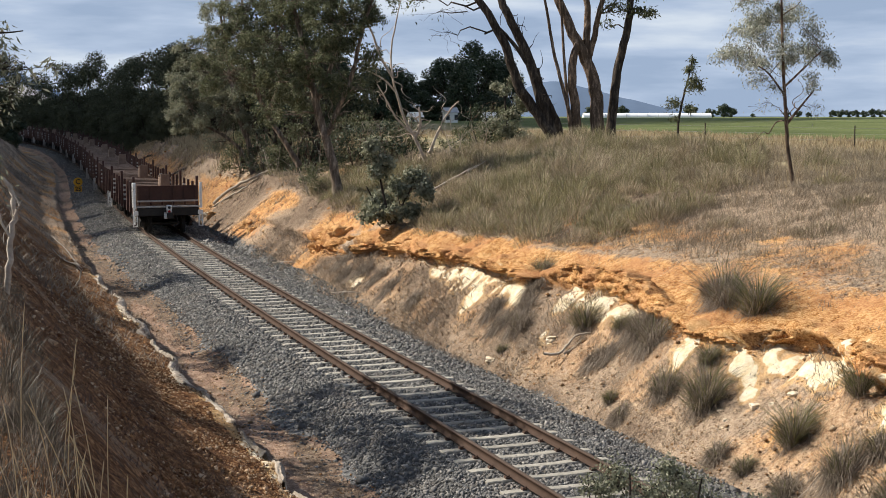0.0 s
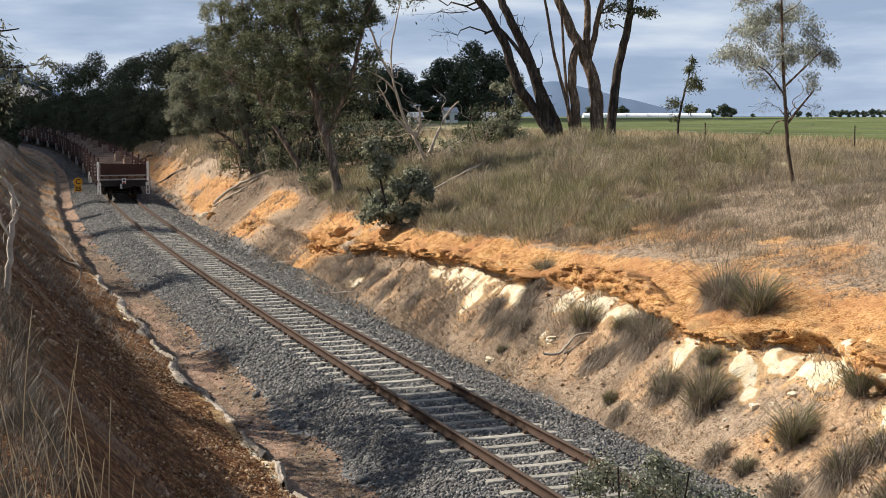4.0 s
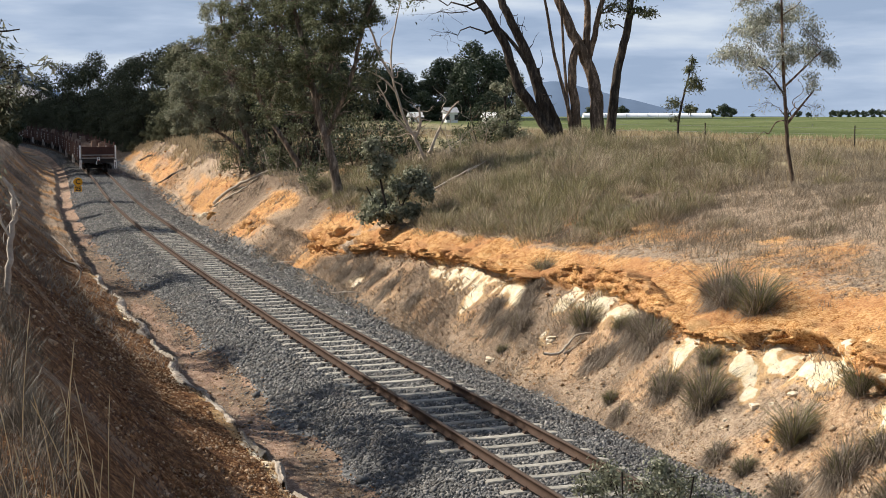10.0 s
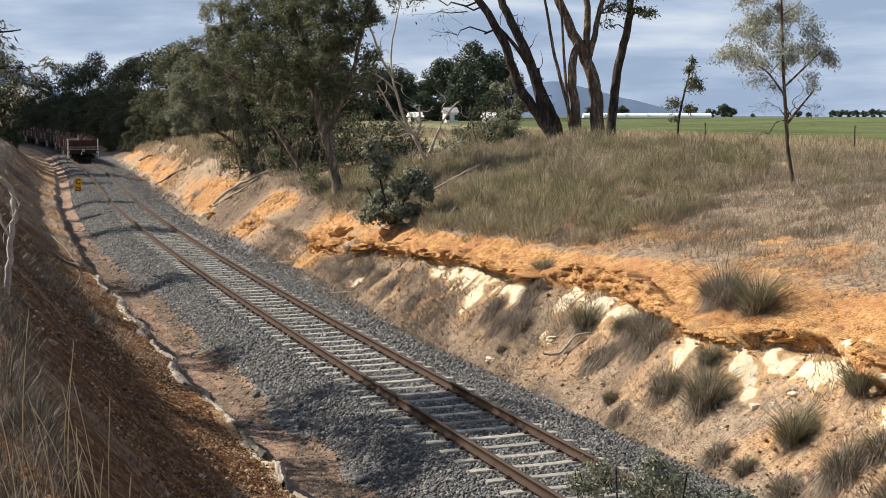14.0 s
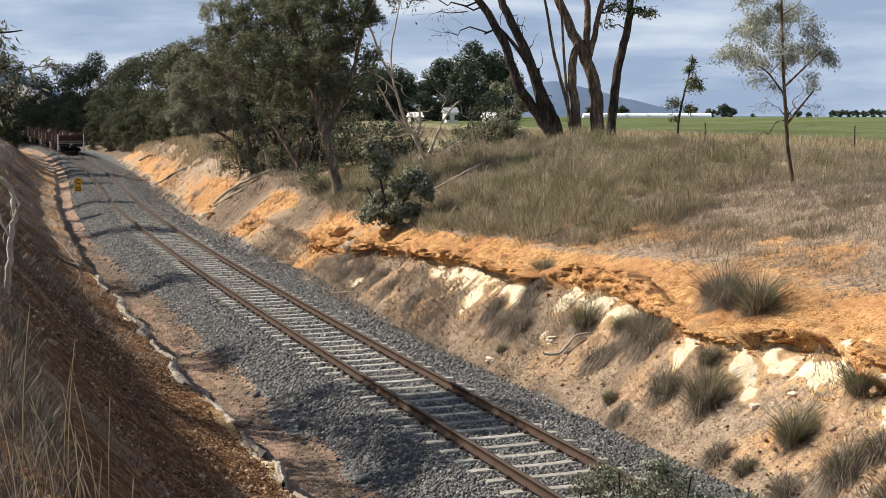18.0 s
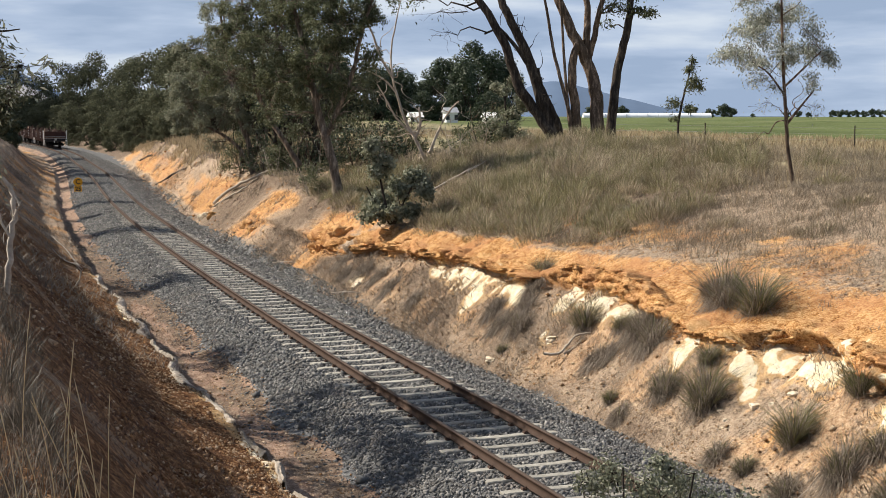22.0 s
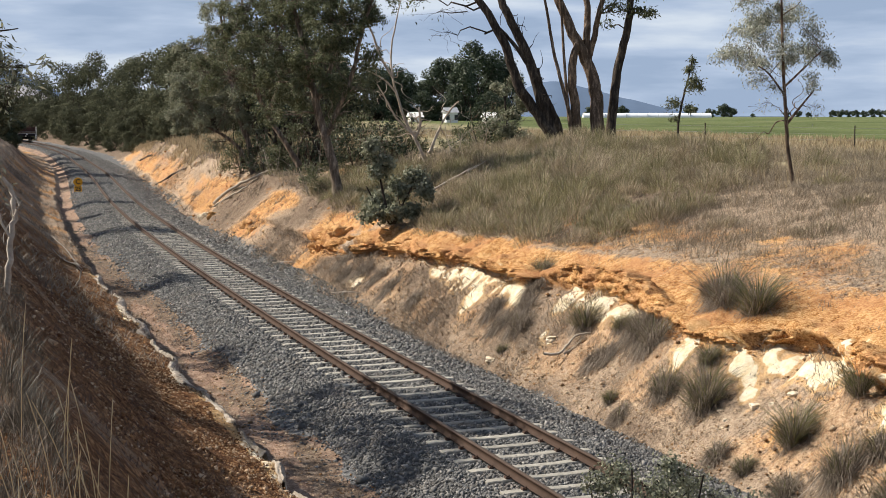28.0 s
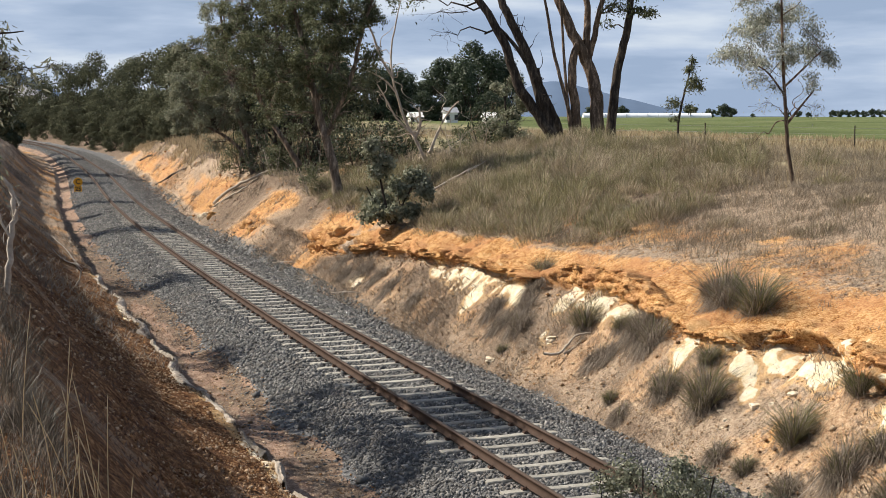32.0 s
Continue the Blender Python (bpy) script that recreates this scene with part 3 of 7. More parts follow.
    Z = Z - rill * 0.10 * np.clip(fbm(S * 1.1 + 0.2 * D, D * 0.6, 47), 0, 1)
    ns, nd = len(s), len(d)
    k = np.arange(ns * nd).reshape(ns, nd)
    F1 = np.stack([k[:-1, :-1], k[:-1, 1:], k[1:, 1:], k[1:, :-1]], -1).reshape(-1, 4)
    # zones
    band = np.clip(1 - abs((D - led) / (gra - led) - 0.45) / 0.95, 0, 1)
    blots = sum(np.exp(-((S - c) / w) ** 2) for c, w in ((35.0, 4.0), (47.0, 4.6))) + np.clip((S - 57.5) / 3, 0, 1) * (0.95 + 0.15 * vnoise(S * 0.05, S * 0, 53))
    far_bank = np.clip(blots, 0, 1) * np.interp(S, [140, 158], [1, 0]) * np.clip((S - 30) / 3, 0, 1) * np.clip((D - toe) / 0.6, 0, 1) * np.clip((gra + 0.3 - D) / 0.8, 0, 1)
    patch = 0.5 + 0.5 * fbm(S * 0.22, D * 0.6, 51)
    orange = np.maximum(np.where(D > 2, band * 1.2, 0) * (0.62 + 0.6 * patch) * np.clip((32 - S) / 3, 0, 1), far_bank * (0.70 + np.interp(S, [50, 60], [0.4, 0.0]) * (patch - 0.3) + 0.4 * fbm(S * 0.08, D * 1.1, 52)) * np.clip((led + np.interp(S, [58, 70], [2.1, 1.35]) - D) / 0.7, 0, 1))
    orange = np.maximum(orange, np.clip((D - gra + 0.9) / 0.5, 0, 1) * np.clip((gra + 4.5 - D) / 2.5, 0, 1) * (0.46 + 0.6 * fbm(S * 0.4, D * 0.6, 54)) * (D > 2) * (S < 60))
    orange = np.maximum(orange, soft * (0.16 + 0.62 * fbm(S * 0.5, D * 0.9, 55)))
    lb = np.clip((-DL - 4.2) / 0.4, 0, 1) * np.clip((11.5 + DL) / 1.2, 0, 1)
    orange = np.maximum(orange, lb * np.clip((8.0 + DL) / 0.6, 0, 1) * (0.15 + 0.6 * fbm(S * 0.6, D * 0.5, 57) + np.interp(S, [25, 45], [0, 0.28])))
    chalk = chalk_at(S, D)
    chalk = np.maximum(chalk, np.where((D < -4.2) & (D > -4.65) & (S < 40), 0.26 + 0.7 * fbm(S * 0.35, D, 63), 0))
    gravel = np.clip((np.where(D < 0, np.interp(S, [30, 48, 80, 120], [2.85, 3.05, 2.9, 2.3]), np.maximum(2.85, np.interp(S, [45, 60], [0, 1]) * (toe + 0.05))) + 0.5 * fbm(S * 0.6, D * 0, 66) - abs(D)) / 0.3, 0, 1)
    dirt = np.where(DL < -2.4, np.clip((4.25 + DL) / 0.4, 0, 1) * (0.75 + 0.4 * fbm(S * 0.4, D * 1.5, 67)) * np.interp(S, [55, 75], [1, 0.55]), 0)
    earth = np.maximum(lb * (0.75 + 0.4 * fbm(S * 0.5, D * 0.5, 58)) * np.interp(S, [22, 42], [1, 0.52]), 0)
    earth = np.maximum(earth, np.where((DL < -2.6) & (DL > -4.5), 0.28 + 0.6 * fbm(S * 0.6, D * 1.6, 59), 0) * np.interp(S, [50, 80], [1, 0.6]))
    dirt = np.maximum(dirt, soft * (0.42 + 0.5 * fbm(S * 0.7, D, 69)) * np.interp(S, [30, 38], [1, 0.3]))
    fieldw = np.clip((D - 33) / 4, 0, 1) * (S < 200)
    dry = np.clip((abs(D) - 12) / 6, 0, 1)
    between = np.clip((S - 33) / 3, 0, 1) * np.clip((D - toe + 0.3) / 0.5, 0, 1) * np.clip((gra + 1.5 - D) / 1.0, 0, 1) * (0.95 - far_bank) * np.interp(S, [57, 62, 140, 155], [1, 0.0, 0.0, 1.0])
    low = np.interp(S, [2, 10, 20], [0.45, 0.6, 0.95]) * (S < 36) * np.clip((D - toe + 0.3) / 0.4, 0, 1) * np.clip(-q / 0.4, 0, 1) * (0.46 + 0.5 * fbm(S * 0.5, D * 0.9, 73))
    foot = np.exp(-((D - toe - 0.1) / 0.35) ** 2) * (0.56 + 0.5 * fbm(S * 0.7, D, 75))
    # the last bump darkens the colour for the lip's shadow; the rest is litter
    drain = np.where((DL < -2.5) & (DL > -4.5), np.interp(S, [45, 70], [0.40, 0.1]) + 0.75 * fbm(S * 0.45, D * 1.8, 77) + 0.35 * np.exp(-((DL + 2.95) / 0.25) ** 2) + 0.35 * np.exp(-((DL + 4.0) / 0.35) ** 2), 0)
    duff_shade = np.maximum(np.maximum(between, low), np.maximum(foot, drain))
    sand = np.where(DL < -2.4, np.clip((4.3 + DL) / 0.2, 0, 1), 0)
    sand = np.maximum(sand, far_bank * (0.30 + 0.5 * fbm(S * 0.12, D * 0.8, 78)) * np.interp(S, [55, 65], [0, 1]))
    duff_shade = np.maximum(duff_shade, np.interp(S, [140, 158], [0, 1]) * np.clip((D - toe + 0.3) / 0.5, 0, 1))
    duff_shade = np.maximum(duff_shade, np.interp(S, [35, 55], [0, 1]) * np.clip((-DL - 4.8) / 0.5, 0, 1) * (0.38 + 0.6 * fbm(S * 0.15, D * 0.7, 79)))
    dry = dry * np.where(D > 0, np.interp(S, [140, 155], [1, 0.2]), 1)
    duff_shade = np.maximum(duff_shade, far_bank * (0.24 + 0.62 * fbm(S * 0.3, D * 1.2, 80)) * np.interp(S, [55, 65], [0, 1]))
    # ground coloured darker to paint the shade in gaps between the mounds
    duff_shade = np.maximum(duff_shade, scrub(S, D) * (0.62 + 0.5 * fbm(S * 0.8, D * 0.8, 82)))
    zb = np.stack([dirt, fieldw, dry, 0 * S + 1], 1)
    zc = np.stack([earth, duff_shade, sand, 0 * S + 1], 1)
    za = np.stack([orange, chalk, gravel, 0 * S + 1], 1)
    # the wide land, out to the horizon
    r = np.concatenate([[1.0], np.geomspace(4, 400, 110), np.geomspace(420, 4600, 40)])
    th = np.linspace(0, 2 * np.pi, 361)[:-1]
    R, T = np.meshgrid(r, th, indexing="ij")
    wx, wy = (R * np.sin(T)).ravel(), (R * np.cos(T)).ravel()
    ws, wd = to_track(wx, wy)
    wz = land(ws, wd, wx, wy)
    inside = (abs(wd) < 30) & (ws > -17) & (ws < 294)
    wz = np.where(inside, -4.0, wz)
    off = len(S)
    k = np.arange(len(wx)).reshape(len(r), len(th)) + off
    k2 = np.roll(k, -1, axis=1)
    F2 = np.stack([k[:-1], k2[:-1], k2[1:], k[1:]], -1).reshape(-1, 4)
    stripe = np.clip((wd - 44) / 6, 0, 1)
    wa = np.zeros((len(wx), 4))
    wb = np.stack([0 * wx, stripe, 0 * wx + 1, 0 * wx + 1], 1)
    me = mesh_of("ground", np.concatenate([np.stack([X, Y, Z], 1), np.stack([wx, wy, wz], 1)]), np.concatenate([F1, F2]), True)
    for nm, arr in (("zone_a", np.concatenate([za, wa])), ("zone_b", np.concatenate([zb, wb])), ("zone_c", np.concatenate([zc, wa]))):
        at = me.color_attributes.new(nm, "FLOAT_COLOR", "POINT")
        at.data.foreach_set("color", np.clip(arr, 0, 1).astype(np.float32).ravel())
    ob = piece("ground", me, "ground")
    return tagged(ob, "ochre and chalk railway cutting with dry grassy banks", "ground", kind="structure")


make_ground()

# ---------------------------------------------------------------- railway track
def rail_mesh(name, side, profile):
    """A rail swept along the line; profile: offset and height round the section."""
    s = np.concatenate([np.arange(-22, 60, 1.0), np.arange(60, 300, 2.5)])
    rows = []
    for o, z in profile:
        x, y, _ = at_track(s, side * 0.7525 + o)
        rows.append(np.stack([x, y, 0 * s + z], 1))
    V = np.stack(rows, 1)
    n, k = len(s), len(profile)
    idx = np.arange(n * k).reshape(n, k)
    nx = np.roll(idx, -1, axis=1)
    F = np.stack([idx[:-1], idx[1:], nx[1:], nx[:-1]], -1).reshape(-1, 4)
    return mesh_of(name, V.reshape(-1, 3), F)


def make_track():
    tr = thing("railway_track", "single railway track with rusty rails on pale concrete sleepers", "railway track", kind="structure")
    web = [(-0.07, -0.157), (-0.07, -0.146), (-0.012, -0.125), (-0.012, -0.04), (-0.036, -0.03), (-0.036, -0.006),
           (0.036, -0.006), (0.036, -0.03), (0.012, -0.04), (0.012, -0.125), (0.07, -0.146), (0.07, -0.157)]
    top = [(-0.034, -0.006), (-0.034, -0.002), (-0.026, 0.0), (0.026, 0.0), (0.034, -0.002), (0.034, -0.006)]
    for side in (-1, 1):
        r = piece("rail", rail_mesh("rail", side, web), "rail", tr)
        piece("railhead", rail_mesh("railhead", side, top), "rail_top", r, "worn brown running surface")
    # one concrete sleeper: deeper under the rails, dipped in the middle
    bm = bmesh.new()
    xs = [-1.25, -1.15, -0.5, -0.3, 0.3, 0.5, 1.15, 1.25]
    hz = [-0.178, -0.168, -0.162, -0.174, -0.174, -0.162, -0.168, -0.178]
    loops = []
    for x, z in zip(xs, hz):
        loops.append([bm.verts.new(p) for p in ((x, -0.12, -0.36), (x, -0.095, z - 0.015), (x, -0.08, z), (x, 0.08, z), (x, 0.095, z - 0.015), (x, 0.12, -0.36))])
    for a, b in zip(loops[:-1], loops[1:]):
        for i in range(5):
            bm.faces.new((a[i], a[i + 1], b[i + 1], b[i]))
    bm.faces.new(loops[0][::-1])
    bm.faces.new(loops[-1])
    bmesh.ops.recalc_face_normals(bm, faces=bm.faces)
    smesh = bpy.data.meshes.new("sleeper")
    bm.to_mesh(smesh)
    bm.free()
    bm = bmesh.new()
    box(bm, (0, 0, 0.012), (0.085, 0.10, 0.024), 0.006)
    rod(bm, (-0.02, -0.035, 0.02), (-0.02, 0.035, 0.05), 0.014, 6)
    rod(bm, (0.03, -0.04, 0.035), (0.03, 0.04, 0.035), 0.013, 6)
    rod(bm, (-0.02, 0.035, 0.05), (0.03, 0.04, 0.035), 0.013, 6)
    cmesh = bpy.data.meshes.new("rail_clip")
    bm.to_mesh(cmesh)
    bm.free()
    rng = random.Random(3)
    s, i = -20.0, 0
    while s < 185 and i < 300:
        x, y, a = at_track(s, 0)
        ob = piece("sleeper", smesh, "sleeper", tr)
        ob.matrix_basis = Matrix.Translation((float(x), float(y), rng.uniform(-0.012, 0.004) - float(np.interp(s, [45, 80], [0, 0.05])))) @ pose(0, 0, 0, 0, 0, -math.degrees(float(a)) + rng.uniform(-0.5, 0.5))
        if -6 < s < 38:
            for side in (-1, 1):
                for o in (-0.12, 0.12):
                    c = piece("rail_clip", cmesh, "clip", ob)
                    c.matrix_basis = pose(side * 0.7525 + o, rng.uniform(-0.01, 0.01), -0.163, 0, 0, 0 if o > 0 else 180)
        s += 0.685
        i += 1
    return tr


def stones(name, label, s0, s1, lim, count, size, mat, seed, lift=0.0, prob=None):
    """Loose stones strewn on the ground between two offsets, each a small broken lump."""
    rs = np.random.RandomState(seed)
    s, d = rs.uniform(s0, s1, count), rs.uniform(lim[0], lim[1], count)
    if prob is not None:
        keep = rs.rand(count) < prob(s, d)
        s, d = s[keep], d[keep]
    x, y, _ = at_track(s, d)
    z = land(s, d, x, y) + lift
    n = len(s)
    base = np.array([(1, 0, 0), (-1, 0, 0), (0, 1, 0), (0, -1, 0), (0, 0, 1), (0, 0, -1)], float)
    tri = np.array([(0, 2, 4), (2, 1, 4), (1, 3, 4), (3, 0, 4), (2, 0, 5), (1, 2, 5), (3, 1, 5), (0, 3, 5)])
    r = size * rs.lognormal(0, 0.35, (n, 1, 1))
    V = base[None] * rs.uniform(0.6, 1.25, (n, 6, 1)) + rs.uniform(-0.3, 0.3, (n, 6, 3))
    ang = rs.uniform(0, 6.283, n)
    c, sn = np.cos(ang), np.sin(ang)
    til = rs.uniform(-0.7, 0.7, n)
    ct, st = np.cos(til), np.sin(til)
    vx, vy, vz = V[..., 0], V[..., 1], V[..., 2] * 0.8
    vy, vz = vy * ct[:, None] - vz * st[:, None], vy * st[:, None] + vz * ct[:, None]
    V = np.stack([vx * c[:, None] - vy * sn[:, None], vx * sn[:, None] + vy * c[:, None], vz], -1) * r
    V += np.stack([x, y, z], 1)[:, None]
    F = tri[None] + (np.arange(n) * 6)[:, None, None]
    return tagged(piece(name, mesh_of(name, V.reshape(-1, 3), F.reshape(-1, 3)), mat), label, "stones", kind="stuff")


def stone_material(name, a, b_, c):
    m, n, l, p = nodes_of(name)
    g = n.new("ShaderNodeNewGeometry")
    col = ramp(n, l, g.outputs["Random Per Island"], [(0.0, a), (0.7, b_), (1.0, c)])
    fine = noise_node(n, l, 90.0, 3.0, 0.6, g.outputs["Position"])
    col = mixc(n, l, maths(n, l, "MULTIPLY", fine, 0.6), col, a)
    dusty = ramp(n, l, noise_node(n, l, 1.3, 4.0, 0.6, g.outputs["Position"]), [(0.5, (0, 0, 0)), (0.75, (0.55, 0.55, 0.55))])
    col = mixc(n, l, dusty, col, (0.25, 0.215, 0.18))
    l.new(col, p.inputs["Base Color"])
    p.inputs["Roughness"].default_value = 0.92
    p.inputs["Specular IOR Level"].default_value = 0.2
    return m


def make_ballast():
    M["ballast"] = stone_material("blue_grey_ballast", (0.078, 0.077, 0.075), (0.185, 0.181, 0.173), (0.41, 0.39, 0.36))
    M["pebble"] = stone_material("ochre_pebbles", (0.24, 0.125, 0.055), (0.46, 0.28, 0.145), (0.74, 0.60, 0.42))

    def crib(s, d):
        on_sleeper = (abs(((s + 20) / 0.685 + 0.5) % 1.0 - 0.5) * 0.685 < 0.115) & (abs(d) < 1.26)
        on_rail = abs(abs(d) - 0.7525) < 0.075
        return np.where(on_rail, 0.075, np.where(on_sleeper, 0.16, 1.0))

    stones("ballast", "blue-grey crushed stone ballast under the track", -5, 14, (-2.65, 2.9), 60000, 0.028, "ballast", 11, 0.012, crib)
    stones("ballast", "blue-grey crushed stone ballast under the track", 14, 40, (-2.65, 2.9), 44000, 0.035, "ballast", 12, 0.012, crib)
    stones("ballast", "blue-grey crushed stone ballast along the track", 40, 72, (-2.9, 2.9), 26000, 0.042, "ballast", 13, 0.01, crib)
    stones("ballast", "blue-grey crushed stone ballast along the track", 72, 150, (-2.9, 3.6), 26000, 0.042, "ballast", 14, 0.01,
           lambda s, d: crib(s, d) * (-d < np.interp(s, [48, 80, 120], [3.0, 2.85, 2.35])))
    stones("ballast", "blue-grey crushed stone ballast along the far curve", 150, 235, (-2.3, 3.6), 9000, 0.05, "ballast", 19, 0.01, crib)
    stones("loose_pebbles", "ochre and cream pebbles strewn over the cutting", -2, 34, (2.7, 8.0), 26000, 0.016, "pebble", 15, 0.005,
           lambda s, d: np.clip(0.5 + fbm(s * 0.5, d * 0.5, 71), 0.05, 1))
    stones("bank_rubble", "brown and cream rubble on the earth bank", -8, 30, (-7.8, -4.0), 24000, 0.016, "grit_red", 16, 0.005,
           lambda s, d: np.clip(0.25 + 1.2 * fbm(s * 0.35, d * 0.5, 73), 0.03, 1) * np.where(d < -5.8, 0.55, 1.0))
    stones("bank_gravel", "pale broken gravel on the lower earth bank", -6, 22, (-6.6, -4.5), 16000, 0.017, "grit_red", 18, 0.004,
           lambda s, d: np.clip(1.3 * fbm(s * 0.3, d * 0.6, 75) + 0.45, 0.02, 1) * np.where(d < -5.8, 0.55, 1.0))
    stones("cess_pebbles", "pale pebbles in the sandy side drain", -6, 45, (-3.7, -2.4), 1400, 0.02, "pebble", 17, 0.003)


make_track()
make_ballast()

# ---------------------------------------------------------------- train
WAGON = 14.6


def wheelset(parent, y):
    bm = bmesh.new()
    rod(bm, (-0.95, 0, 0), (0.95, 0, 0), 0.07, 10)
    ax = part("wheelset", bm, "steel", parent)
    ax.matrix_basis = pose(0, y, 0.43)
    for sx in (-1, 1):
        bm = bmesh.new()
        rod(bm, (sx * 0.69, 0, 0), (sx * 0.81, 0, 0), 0.43, 24)
        rod(bm, (sx * 0.665, 0, 0), (sx * 0.69, 0, 0), 0.46, 24)
        rod(bm, (sx * 0.81, 0, 0), (sx * 0.84, 0, 0), 0.16, 12)
        for k in range(4):
            a = k * math.pi / 2
            rod(bm, (sx * 0.812, 0.27 * math.cos(a), 0.27 * math.sin(a)), (sx * 0.822, 0.27 * math.cos(a), 0.27 * math.sin(a)), 0.07, 8)
        part("wheel", bm, "steel", ax, "dark steel rail wheel")
    return ax


def bogie(parent, y):
    sets = []
    for sx in (-1, 1):
        bm = bmesh.new()
        pts = [(-1.15, 0.52), (-1.0, 0.62), (-0.45, 0.70), (0.45, 0.70), (1.0, 0.62), (1.15, 0.52), (1.1, 0.36), (0.72, 0.36), (0.45, 0.26), (-0.45, 0.26), (-0.72, 0.36), (-1.1, 0.36)]
        f = bm.faces.new([bm.verts.new((sx * 1.02, y + p, z)) for p, z in pts])
        ex = bmesh.ops.extrude_face_region(bm, geom=[f])["geom"]
        bmesh.ops.translate(bm, vec=(sx * 0.10, 0, 0), verts=[v for v in ex if isinstance(v, bmesh.types.BMVert)])
        for yy in (-0.88, 0.88):
            rod(bm, (sx * 1.0, y + yy, 0.43), (sx * 1.18, y + yy, 0.43), 0.13, 10)
        for yy in (-0.2, 0.0, 0.2):
            rod(bm, (sx * 1.1, y + yy, 0.3), (sx * 1.1, y + yy, 0.62), 0.07, 8)
        bmesh.ops.recalc_face_normals(bm, faces=bm.faces)
        part("bogie_frame", bm, "steel", parent)
    bm = bmesh.new()
    box(bm, (0, y, 0.58), (2.1, 0.4, 0.22), 0.03)
    part("bolster_beam", bm, "steel", parent)
    return [wheelset(parent, y - 0.88), wheelset(parent, y + 0.88)]


